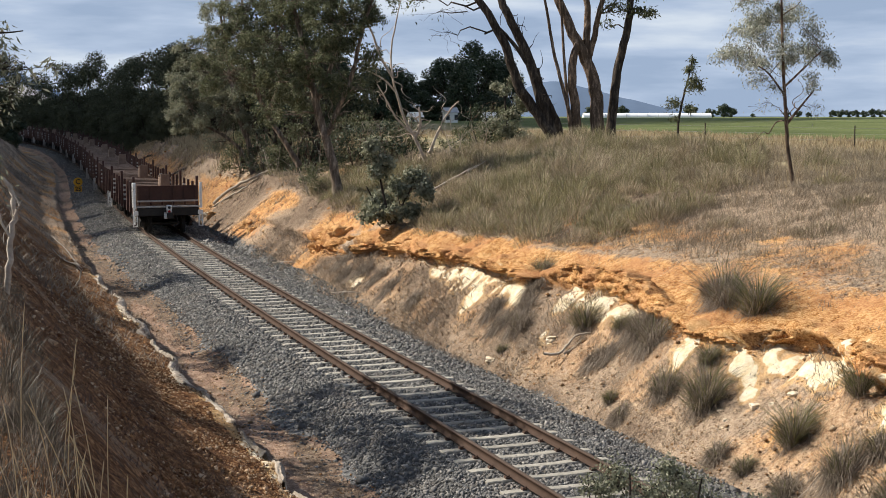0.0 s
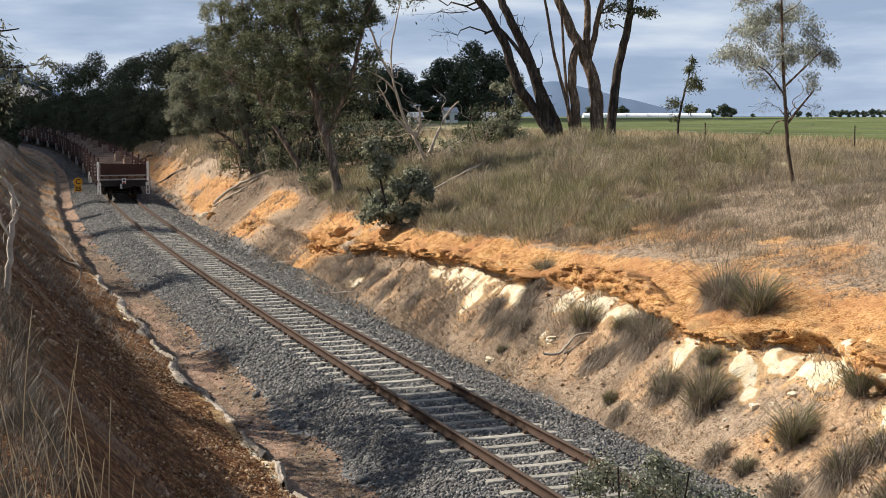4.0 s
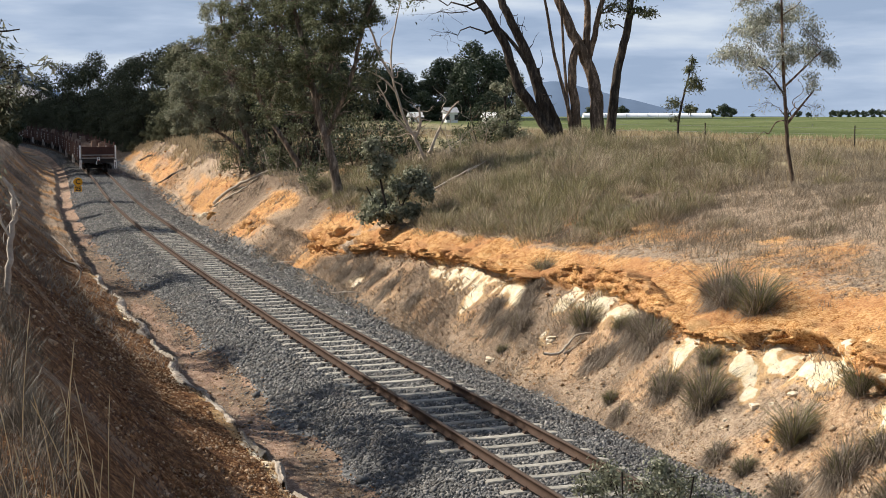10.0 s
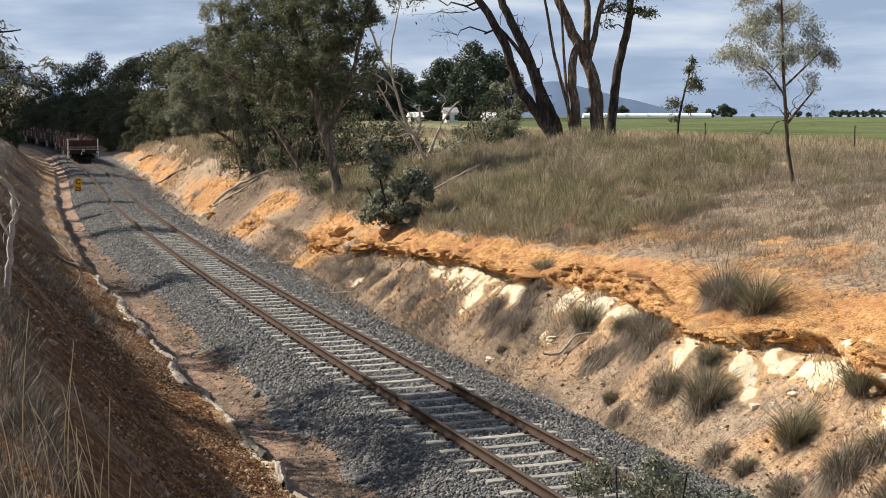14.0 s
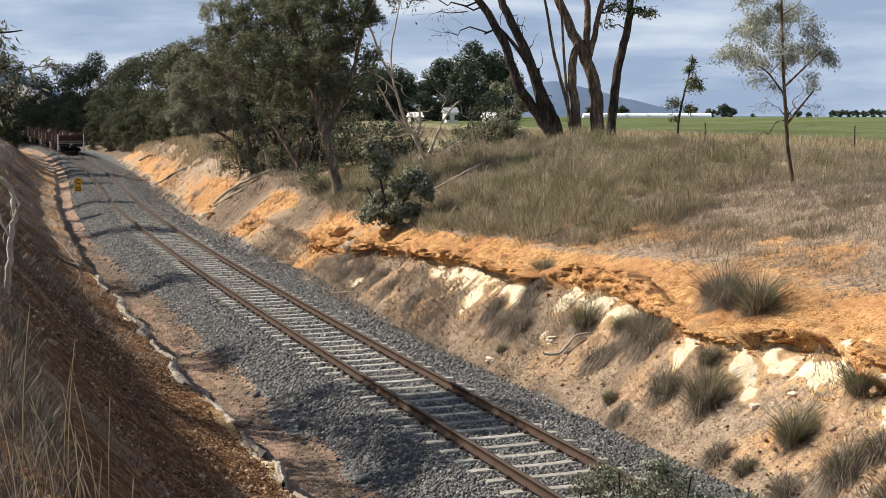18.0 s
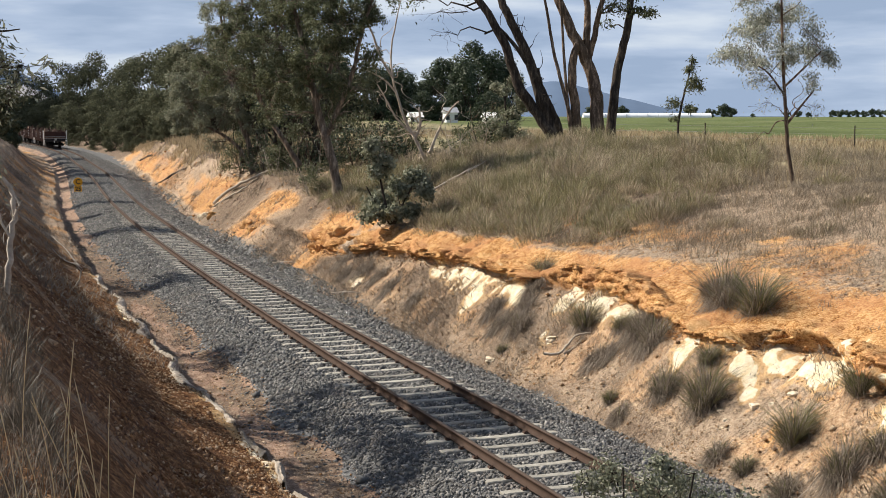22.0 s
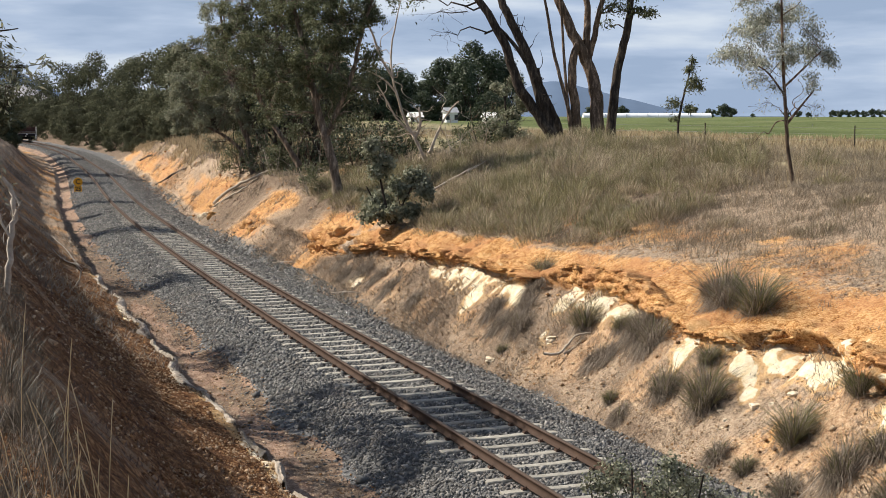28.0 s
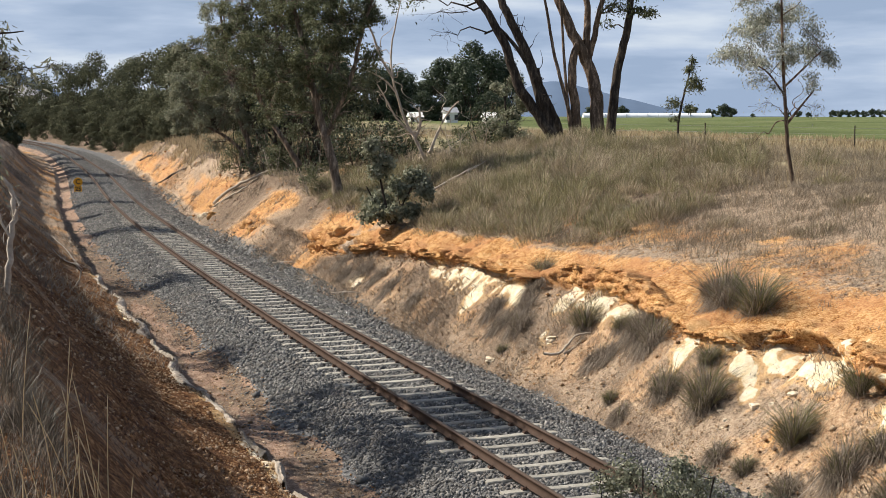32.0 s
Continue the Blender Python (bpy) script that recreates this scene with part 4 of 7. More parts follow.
def wagon(kind, tail=False):
    """A steel flat wagon, its rear at y = 0 and its front at y = WAGON; wheels run on z = 0."""
    w = thing("flat_wagon", "rusty red steel flat wagon with side stanchions on the track", "railway wagon", group="wagons of the train")
    rng = random.Random(20 + kind)
    L0, L1 = 0.55, WAGON - 0.55
    for sx in (-1, 1):
        bm = bmesh.new()
        box(bm, (sx * 1.33, WAGON / 2, 1.02), (0.06, L1 - L0, 0.30), 0.01)
        box(bm, (sx * 1.30, WAGON / 2, 1.165), (0.14, L1 - L0, 0.03))
        box(bm, (sx * 1.30, WAGON / 2, 0.885), (0.14, L1 - L0, 0.03))
        part("side_sill", bm, "rust", w)
    bm = bmesh.new()
    box(bm, (0, WAGON / 2, 0.93), (0.55, L1 - L0 - 0.2, 0.42), 0.02)
    part("centre_sill", bm, "steel", w)
    bm = bmesh.new()
    box(bm, (0, WAGON / 2, 1.15), (2.56, L1 - L0 - 0.1, 0.05))
    part("deck", bm, "rust", w, "rusty steel deck")
    for y0, sg in ((L0, 1), (L1, -1)):
        bm = bmesh.new()
        box(bm, (0, y0, 1.02), (2.72, 0.12, 0.36), 0.015)
        box(bm, (0, y0 - sg * 0.07, 1.0), (0.5, 0.05, 0.3), 0.01)
        part("headstock", bm, "steel", w)
        bm = bmesh.new()
        box(bm, (0, y0 - sg * 0.03, 1.245), (2.78, 0.12, 0.07), 0.01)
        part("deck_edge", bm, "grey", w, "worn pale deck edge")
        if tail and sg > 0:
            # end board with its rails at the tail of the train
            bm = bmesh.new()
            box(bm, (0, y0 + 0.10, 1.84), (2.66, 0.05, 0.60), 0.008)
            board = part("end_board", bm, "rust", w, "dark brown end board")
            for x in (-1.25, -0.75, -0.25, 0.25, 0.75, 1.25):
                bm = bmesh.new()
                box(bm, (x, y0 + 0.05, 1.75), (0.07, 0.05, 0.85))
                part("board_stay", bm, "rust", board)
            bm = bmesh.new()
            box(bm, (0, y0 + 0.04, 1.50), (2.70, 0.07, 0.07), 0.01)
            part("end_rail", bm, "grey", w, "worn paler lower rail")
            bm = bmesh.new()
            box(bm, (0, y0 + 0.09, 2.16), (2.70, 0.08, 0.05), 0.01)
            part("top_rail", bm, "rust", w)
        # coupler
        bm = bmesh.new()
        box(bm, (0, y0 - sg * 0.28, 0.88), (0.16, 0.5, 0.18), 0.02)
        box(bm, (0.04 * sg, y0 - sg * 0.5, 0.88), (0.30, 0.18, 0.28), 0.04)
        part("coupler", bm, "steel", w)
        bm = bmesh.new()
        rod(bm, (0.35, y0 - sg * 0.05, 0.85), (0.4, y0 - sg * 0.28, 0.5), 0.025, 6)
        rod(bm, (0.4, y0 - sg * 0.28, 0.5), (0.22, y0 - sg * 0.45, 0.42), 0.025, 6)
        part("brake_hose", bm, "steel", w)
        for sx in (-1, 1):
            # corner posts and steps in white
            bm = bmesh.new()
            box(bm, (sx * 1.46, y0 + sg * 0.06, 1.74), (0.12, 0.12, 1.14), 0.01)
            part("corner_post", bm, "white" if tail and sg > 0 else "rust", w, "white painted corner post" if tail and sg > 0 else "")
            if tail and sg > 0 and sx < 0:
                bm = bmesh.new()
                box(bm, (sx * 1.46, y0 + 0.55, 1.74), (0.11, 0.11, 1.1), 0.01)
                part("corner_post", bm, "white", w, "white painted corner post")
            bm = bmesh.new()
            box(bm, (sx * 1.42, y0 - sg * 0.02, 0.98), (0.22, 0.12, 0.20), 0.01)
            rod(bm, (sx * 1.36, y0 - sg * 0.02, 0.9), (sx * 1.36, y0 - sg * 0.02, 0.36), 0.03, 6)
            rod(bm, (sx * 1.52, y0 - sg * 0.02, 0.9), (sx * 1.52, y0 - sg * 0.02, 0.36), 0.03, 6)
            for zz in (0.38, 0.62):
                box(bm, (sx * 1.44, y0 - sg * 0.02, zz), (0.2, 0.08, 0.035))
            part("step", bm, "white" if tail else "grey", w, "white painted shunter's step" if tail else "dull grey step")
            if sx < 0:
                bm = bmesh.new()
                for yy in (0.25, 0.75):
                    rod(bm, (sx * 1.43, y0 + sg * yy, 1.15), (sx * 1.43, y0 + sg * yy, 0.45), 0.03, 6)
                rod(bm, (sx * 1.43, y0 + sg * 0.25, 0.47), (sx * 1.43, y0 + sg * 0.75, 0.47), 0.03, 6)
                part("hand_rail", bm, "white" if tail else "grey", w, "white side handrail" if tail else "dull grey handrail")
    n = 9
    for i in range(n):
        y = L0 + 0.9 + (L1 - L0 - 1.8) * i / (n - 1)
        bm = bmesh.new()
        box(bm, (0, y, 1.27), (2.7, 0.16, 0.18), 0.01)
        box(bm, (0, y, 1.50), (2.6, 0.24, 0.30), 0.015)
        part("cross_bolster", bm, "load", w, "worn cross bolster")
        for sx in (-1, 1):
            h = 1.2 + (0.3 if (i + kind) % 4 == 0 else 0.0)
            bm = bmesh.new()
            box(bm, (sx * 1.41, y, 1.05 + h / 2), (0.11, 0.16, h), 0.01)
            box(bm, (sx * 1.41, y, 1.0), (0.14, 0.24, 0.3), 0.01)
            post = part("stanchion", bm, "rust", w)
            if (i * 3 + kind) % 4 == 1:
                for q in range(4):
                    bm = bmesh.new()
                    box(bm, (sx * 1.41, y, 1.28 + q * 0.22), (0.116, 0.166, 0.10))
                    part("reflective_band", bm, "grey", post, "pale reflective band")
    # loose steel packing carried on the deck
    for i in range(1):
        bm = bmesh.new()
        y = 6.0 + rng.uniform(-2.5, 2.5)
        box(bm, (0.75, y, 1.44 + 0.45), (0.45, 0.12, 0.9), 0.02)
        box(bm, (0.75, y + 0.4, 1.44 + 0.35), (0.5, 0.6, 0.7), 0.02)
        box(bm, (0.75, y + 0.9, 1.44 + 0.4), (0.45, 0.12, 0.8), 0.02)
        part("packing_block", bm, "load", w, "rust brown steel packing")
    bm = bmesh.new()
    rod(bm, (-0.75, 5.6, 0.72), (-0.75, 7.6, 0.72), 0.22, 14)
    part("air_tank", bm, "steel", w)
    bm = bmesh.new()
    rod(bm, (0.9, 4.4, 0.62), (0.9, 10.2, 0.62), 0.03, 6)
    part("brake_rod", bm, "steel", w)
    return w, bogie(w, 2.35) + bogie(w, WAGON - 2.35)


def make_train():
    cars, sets = [], []
    protos = [wagon(0, True), wagon(1), wagon(2)]
    for i in range(14):
        if i < 3:
            w, ws = protos[i]
            if i == 0:
                tagged(w, "rusty red flat wagon at the tail with white corner posts")
                sets = ws
        else:
            w = copy_thing(protos[1 + i % 2][0], Matrix())
        cars.append(w)
    # tail marker on the last wagon's coupler
    tail = cars[0]
    bm = bmesh.new()
    box(bm, (0.02, 0.36, 1.12), (0.24, 0.12, 0.42), 0.03)
    box(bm, (-0.12, 0.36, 0.86), (0.16, 0.10, 0.3), 0.03)
    lamp = part("tail_marker", bm, "white", tail, "white end-of-train marker with red lamps")
    for z in (1.22, 1.04):
        bm = bmesh.new()
        rod(bm, (0.02, 0.305, z), (0.02, 0.285, z), 0.06, 12)
        part("lamp_lens", bm, "red" if z < 1.1 else "black", lamp)
    return cars, sets


def rail_pose(s_rear):
    """Pose of a wagon whose rear is at s: it stands on its two bogies."""
    x0, y0, _ = at_track(s_rear + 2.35, 0)
    x1, y1, _ = at_track(s_rear + WAGON - 2.35, 0)
    v = Vector((float(x1 - x0), float(y1 - y0), 0)).normalized()
    p = Vector((float(x0), float(y0), 0)) - v * 2.35
    return Matrix.Translation(p) @ pose(0, 0, 0, 0, 0, math.degrees(math.atan2(-v.x, v.y)))


TRAIN_START, TRAIN_SPEED = 46.9, 5.96
train, tail_wheels = make_train()

# ---------------------------------------------------------------- plants
class Shape:
    """Collects tubes and leaves of one plant as arrays."""

    def __init__(self):
        self.v, self.q, self.n = [], [], 0

    def tube(self, pts, r0, r1, k=7):
        pts = np.asarray(pts, float)
        t = np.gradient(pts, axis=0)
        t /= np.linalg.norm(t, axis=1, keepdims=True) + 1e-9
        ref = np.where(abs(t[:, 2:3]) > 0.9, [[1.0, 0, 0]], [[0, 0, 1.0]])
        u = np.cross(t, ref)
        u /= np.linalg.norm(u, axis=1, keepdims=True) + 1e-9
        w = np.cross(t, u)
        m = len(pts)
        r = np.linspace(r0, r1, m) if np.isscalar(r0) else np.asarray(r0)
        a = np.arange(k) * 2 * np.pi / k
        ring = pts[:, None] + r[:, None, None] * (np.cos(a)[None, :, None] * u[:, None] + np.sin(a)[None, :, None] * w[:, None])
        idx = np.arange(m * k).reshape(m, k) + self.n
        nx = np.roll(idx, -1, axis=1)
        self.q.append(np.stack([idx[:-1], nx[:-1], nx[1:], idx[1:]], -1).reshape(-1, 4))
        self.v.append(ring.reshape(-1, 3))
        self.n += m * k

    def mesh(self, name):
        return mesh_of(name, np.concatenate(self.v), np.concatenate(self.q), True)


def leaf_mesh(name, centres, size, rs, droop=0.55, slim=0.22, face=None, loose=0.6):
    """One folded diamond a leaf; droop: how far they hang down; face: the way their blades turn, out of the clump."""
    c = np.asarray(centres, float)
    n = len(c)
    ln = size * rs.uniform(0.6, 1.35, (n, 1))
    ax = rs.normal(size=(n, 3))
    ax[:, 2] = ax[:, 2] * (1 - droop) - droop * 1.4
    ax /= np.linalg.norm(ax, axis=1, keepdims=True)
    if face is None:
        sd = np.cross(ax, rs.normal(size=(n, 3)))
    else:
        f = np.asarray(face, float) + loose * rs.normal(size=(n, 3))
        f /= np.linalg.norm(f, axis=1, keepdims=True) + 1e-9
        ax = ax - 0.75 * f * np.sum(ax * f, axis=1, keepdims=True)
        ax /= np.linalg.norm(ax, axis=1, keepdims=True) + 1e-9
        sd = np.cross(ax, f)
    sd /= np.linalg.norm(sd, axis=1, keepdims=True) + 1e-9
    up = np.cross(ax, sd)
    w = ln * slim
    V = np.stack([c, c + ax * ln * 0.45 + sd * w + up * w * 0.4, c + ax * ln, c + ax * ln * 0.45 - sd * w + up * w * 0.4], 1)
    F = (np.arange(n) * 4)[:, None] + np.array([[0, 1, 2, 3]])
    return mesh_of(name, V.reshape(-1, 3), F)


def bend(a, b, rs, wob=0.12, k=6, sag=0.0):
    """A slightly crooked line of points from a to b."""
    a, b = np.asarray(a, float), np.asarray(b, float)
    t = np.linspace(0, 1, k)[:, None]
    ln = np.linalg.norm(b - a)
    p = a + (b - a) * t
    p[1:-1] += rs.normal(size=(k - 2, 3)) * wob * ln * 0.4
    p[:, 2] += sag * ln * np.sin(np.pi * t[:, 0])
    return p


def smooth_line(pts, rs, wob=0.0, per=4):
    pts = np.asarray(pts, float)
    t = np.arange(len(pts))
    tt = np.linspace(0, len(pts) - 1, (len(pts) - 1) * per + 1)
    out = np.stack([np.interp(tt, t, pts[:, i]) for i in range(3)], 1)
    ker = np.array([0.25, 0.5, 0.25])
    for _ in range(2):
        out[1:-1] = ker[0] * out[:-2] + ker[1] * out[1:-1] + ker[2] * out[2:]
    out[1:] += rs.normal(size=(len(out) - 1, 3)) * wob
    return out


def gum(name, label, base, stems, clumps, seed, bark="bark", leaf="leaf", size=0.16, category="tree", depth=1.0, twigs=7, slim=0.22, droop=0.55, limb=0.05, bare=0, spray=9):
    """A tree from its stems (side, up, ... in metres and the radii at foot and tip) and leaf clumps (side, up, half width, half height, leaves)."""
    rs = np.random.RandomState(seed)
    t = thing(name, label, category, Matrix.Translation(base))
    lines = []
    for pts, r0, r1 in stems:
        lean = rs.uniform(-0.25, 0.25)
        p3 = [(pts[i], lean * pts[i + 1] * 0.35 + rs.normal() * 0.06, pts[i + 1]) for i in range(0, len(pts), 2)]
        rooted = pts[1] < 0.7
        if rooted:
            p3[0] = (p3[0][0], p3[0][1], p3[0][2] - 0.25)
        else:
            # a limb springs from the axis of the nearest stem
            axis = np.concatenate([q for q, _ in lines])
            root = axis[int(np.argmin(np.hypot(axis[:, 0] - pts[0], axis[:, 2] - pts[1])))]
            p3 = [tuple(root)] + [(x_, root[1] + lean * (z_ - pts[1]) * 0.5, z_) for x_, _y, z_ in p3[1:]]
        ln = smooth_line(p3, rs, r0 * 0.08)
        rad = np.linspace(1, 0, len(ln)) ** 0.8 * (r0 - r1) + r1
        rad[:3] *= (1.35, 1.12, 1.0) if rooted else (0.9, 1.0, 1.0)
        sh = Shape()
        sh.tube(ln, rad, None, 9)
        lines.append((ln, rad))
        stem = piece("trunk" if len(lines) == 1 else "stem", sh.mesh("trunk"), bark, t)
    allp = np.concatenate([l for l, _ in lines])
    allr = np.concatenate([r for _, r in lines])
    twig, leaves, outward = Shape(), [], []
    for cx, cz, rx, rz, n in clumps:
        c = np.array([cx, rs.uniform(-0.7, 0.7) * rx * depth, cz])
        low = np.where(allp[:, 2] < cz + rz * 0.3, 0.0, 40.0)
        j = int(np.argmin(np.linalg.norm(allp - (c - [0, 0, rz * 0.9]), axis=1) + low))
        root = allp[j]
        twig.tube(bend(root, c, rs, 0.16, 7, -0.05), min(allr[j] * 0.7, limb), limb * 0.3, 5)
        # a big clump is made of many small sprays with gaps between them
        subs = max(1, int(rx * rz * spray)) if n > 250 else 1
        for _ in range(subs):
            if subs > 1:
                e = rs.normal(size=3)
                e = e / np.linalg.norm(e) * rs.uniform(0.1, 1.1) ** 0.5
                cc = c + e * [rx, rx * depth, rz]
                fx, fz = min(rx, rs.uniform(0.28, 0.55)), min(rz, rs.uniform(0.24, 0.48))
                twig.tube(bend(c + (root - c) * rs.uniform(0, 0.5), cc, rs, 0.2, 5), limb * 0.35, limb * 0.12, 4)
            else:
                cc, fx, fz = c, rx, rz
            k = twigs if subs == 1 else 3
            m = max(1, int(n / subs / k))
            for _ in range(k):
                e = rs.normal(size=3)
                e = e / np.linalg.norm(e) * rs.uniform(0.35, 1.0) ** 0.6
                tip = cc + e * [fx, fx * depth, fz] - [0, 0, fz * 0.4]
                ln = bend(cc + (root - cc) * rs.uniform(0, 0.15), tip, rs, 0.2, 5)
                twig.tube(ln, limb * 0.2, 0.005, 3)
                u = rs.uniform(0.2, 1.08, m)
                q = np.stack([np.interp(u, np.linspace(0, 1, 5), ln[:, i]) for i in range(3)], 1)
                leaves.append(q + rs.normal(size=(m, 3)) * [fx * 0.25, fx * 0.25 * depth, fz * 0.28])
                away = leaves[-1] - cc + [0, 0, fz * 0.3]
                outward.append(away / (np.linalg.norm(away, axis=1, keepdims=True) + 1e-9))
    for _ in range(bare):
        j = rs.randint(len(allp) // 3, len(allp))
        e = rs.normal(size=3) + [0, 0, 0.6]
        tip = allp[j] + e / np.linalg.norm(e) * rs.uniform(0.5, 1.6)
        twig.tube(smooth_line(bend(allp[j], tip, rs, 0.22, 6), rs, 0.0, 3), min(0.03, allr[j] * 0.5), 0.005, 4)
    if twig.v:
        piece("branchwork", twig.mesh("branchwork"), bark, t)
    if leaves:
        piece("crown", leaf_mesh("crown", np.concatenate(leaves), size, rs, droop, slim, np.concatenate(outward), 0.6), leaf, t)
    return t


def wood_tree(name, label, seed, h, w, n, leaf="leaf_far", size=0.3, bark="bark", low=0.25, clumps=16, category="tree", squat=1.0):
    """A full tree of the wood behind: forked trunk, leaf clumps in a rounded, uneven crown."""
    rs = np.random.RandomState(seed)
    t = thing(name, label, category)
    sh = Shape()
    fork = np.array([rs.normal() * 0.2, rs.normal() * 0.2, h * low])
    sh.tube(bend((0, 0, -0.3), fork, rs, 0.06, 5), 0.03 * h * 0.6, 0.02 * h * 0.6, 7)
    leaves, outward = [], []
    for i in range(clumps):
        a, u = rs.uniform(0, 6.283), rs.uniform(0.0, 1.0)
        zz = h * (low + (0.97 - low) * u)
        rad = w * np.sqrt(max(0.05, 1 - (2 * u - 0.95) ** 2 * squat)) * rs.uniform(0.35, 1.0)
        c = np.array([rad * np.cos(a), rad * np.sin(a), zz])
        sh.tube(bend(fork * rs.uniform(0.7, 1.0), c, rs, 0.12, 4), 0.008 * h, 0.01, 3)
        m = int(n / clumps)
        e = rs.normal(size=(m, 3))
        e = e / np.linalg.norm(e, axis=1, keepdims=True) * rs.uniform(0.3, 1.0, (m, 1)) ** 0.45
        leaves.append(c + e * np.array([1, 1, 0.8]) * w * rs.uniform(0.26, 0.46))
        outward.append(e / np.linalg.norm(e, axis=1, keepdims=True) + [0, 0, 0.25])
    piece("trunk", sh.mesh("trunk"), bark, t)
    piece("crown", leaf_mesh("crown", np.concatenate(leaves), size, rs, 0.3, 0.34, np.concatenate(outward), 0.45), leaf, t)
    return t


def blade_arrays(x, y, z, h, lean, w, rs, a=None):
    """Grass blades: a bent strip of one quad and one tip each; a: the way they lean."""
    n = len(x)
    a = rs.uniform(0, 6.283, n) if a is None else a
    dx, dy = np.cos(a), np.sin(a)
    b = rs.uniform(0, 6.283, n)
    px, py = np.cos(b) * w * 0.5, np.sin(b) * w * 0.5
    lx, ly = dx * lean * h, dy * lean * h
    hz = h * np.sqrt(np.clip(1 - (lean * 0.8) ** 2, 0.05, 1))
    P = lambda q, k, s: np.stack([x + lx * q + px * s, y + ly * q + py * s, z + hz * k], 1)
    V = np.stack([P(0, 0, 1), P(0, 0, -1), P(0.38, 0.6, -0.85), P(0.38, 0.6, 0.85), P(1.0, 1.0, 0)], 1)
    k = np.arange(n) * 5
    return V.reshape(-1, 3), k[:, None] + np.array([[0, 1, 2, 3]]), k[:, None] + np.array([[3, 2, 4]])


def tuft_points(cx, cy, per, radius, rs):
    k = np.repeat(np.arange(len(cx)), per)
    r, a = radius * np.sqrt(rs.rand(len(k))), rs.uniform(0, 6.283, len(k))
    return cx[k] + r * np.cos(a), cy[k] + r * np.sin(a), k


def sward(name, label, seed, s_rng, d_rng, tufts, per, height, mat, radius=0.16, width=0.013, lean=(0.2, 0.9), prob=None, sink=0.02):
    """Tufted grass over a stretch of the bank, as one mass."""
    rs = np.random.RandomState(seed)
    s, d = rs.uniform(*s_rng, tufts), rs.uniform(*d_rng, tufts)
    if prob is not None:
        keep = rs.rand(tufts) < prob(s, d)
        s, d = s[keep], d[keep]
    cx, cy, _ = at_track(s, d)
    x, y, k = tuft_points(cx, cy, per, radius, rs)
    ts, td = to_track(x, y)
    z = land(ts, td, x, y) - sink
    tall = rs.uniform(0.6, 1.3, len(s))[k]
    h = height * tall * rs.uniform(0.45, 1.15, len(x))
    V, Q, T = blade_arrays(x, y, z, h, rs.uniform(*lean, len(x)), width * rs.uniform(0.6, 1.3, len(x)), rs)
    return tagged(piece(name, mesh_of(name, V, [Q, T]), mat), label, "grass", kind="stuff")


def drape_arrays(x, y, length, a, lift, w, rs):
    """Dead blades that arch over and lie down along the slope."""
    n = len(x)
    b = rs.uniform(0, 6.283, n)
    px, py = np.cos(b) * w * 0.5, np.sin(b) * w * 0.5

    def at(q, up, side):
        qx, qy = x + np.cos(a) * length * q, y + np.sin(a) * length * q
        ts, td = to_track(qx, qy)
        return np.stack([qx + px * side, qy + py * side, land(ts, td, qx, qy) + up], 1)

    V = np.stack([at(0, -0.03, 1), at(0, -0.03, -1), at(0.42, lift, -0.85), at(0.42, lift, 0.85), at(1.0, lift * rs.uniform(0.1, 0.5, n), 0)], 1)
    k = np.arange(n) * 5
    return V.reshape(-1, 3), k[:, None] + np.array([[0, 1, 2, 3]]), k[:, None] + np.array([[3, 2, 4]])


def tussock(x, y, radius, height, seed, mat="grass_grey", n=420, label="grey dry grass tussock on the cutting slope", green=0.0, width=0.012):
    """A slope tussock: a fan of living blades on top, a skirt of dead ones hanging down the slope."""
    rs = np.random.RandomState(seed)
    at = stand(x, y, 0.0)
    t = thing("grass_tussock", label, "grass tussock", Matrix.Translation(at), group="tussocks on the bank")
    _s, _d = to_track(x, y)
    down = math.atan2(math.sin(float(at_track(_s, 0)[2][0])), -math.cos(float(at_track(_s, 0)[2][0])))
    m = int(n * (1 - green))
    r, a = radius * 0.5 * np.sqrt(rs.rand(m)), rs.uniform(0, 6.283, m)
    bx, by = x + r * np.cos(a), y + r * np.sin(a)
    way = down + rs.normal(0, 1.15, m)
    V, Q, T = drape_arrays(bx, by, radius * rs.uniform(0.35, 1.35, m), way, height * rs.uniform(0.06, 0.6, m), width * rs.uniform(0.6, 1.3, m), rs)
    piece("dead_skirt", mesh_of("dead_skirt", V - np.array(at), [Q, T]), mat, t, "grey drooping dead blades")
    for share, mt, nm, top in ((0.4 + 0.2 * green, mat, "dry_tuft", 1.1), (green, "grass_green", "green_tuft", 1.3)):
        m = int(n * share)
        if m < 10:
            continue
        r, a = radius * 0.36 * np.sqrt(rs.rand(m)), rs.uniform(0, 6.283, m)
        bx, by = r * np.cos(a), r * np.sin(a)
        s, d = to_track(bx + x, by + y)
        bz = land(s, d, bx + x, by + y) - at.z - 0.04
        h = top * height * rs.uniform(0.45, 1.15, m)
        lean = np.clip(0.15 + 1.4 * r / radius + rs.uniform(0, 0.55, m), 0, 1.2)
        V, Q, T = blade_arrays(bx, by, bz, h, lean, width * rs.uniform(0.6, 1.3, m), rs, a + rs.normal(0, 0.5, m))
        piece(nm, mesh_of(nm, V, [Q, T]), mt, t)
    return t


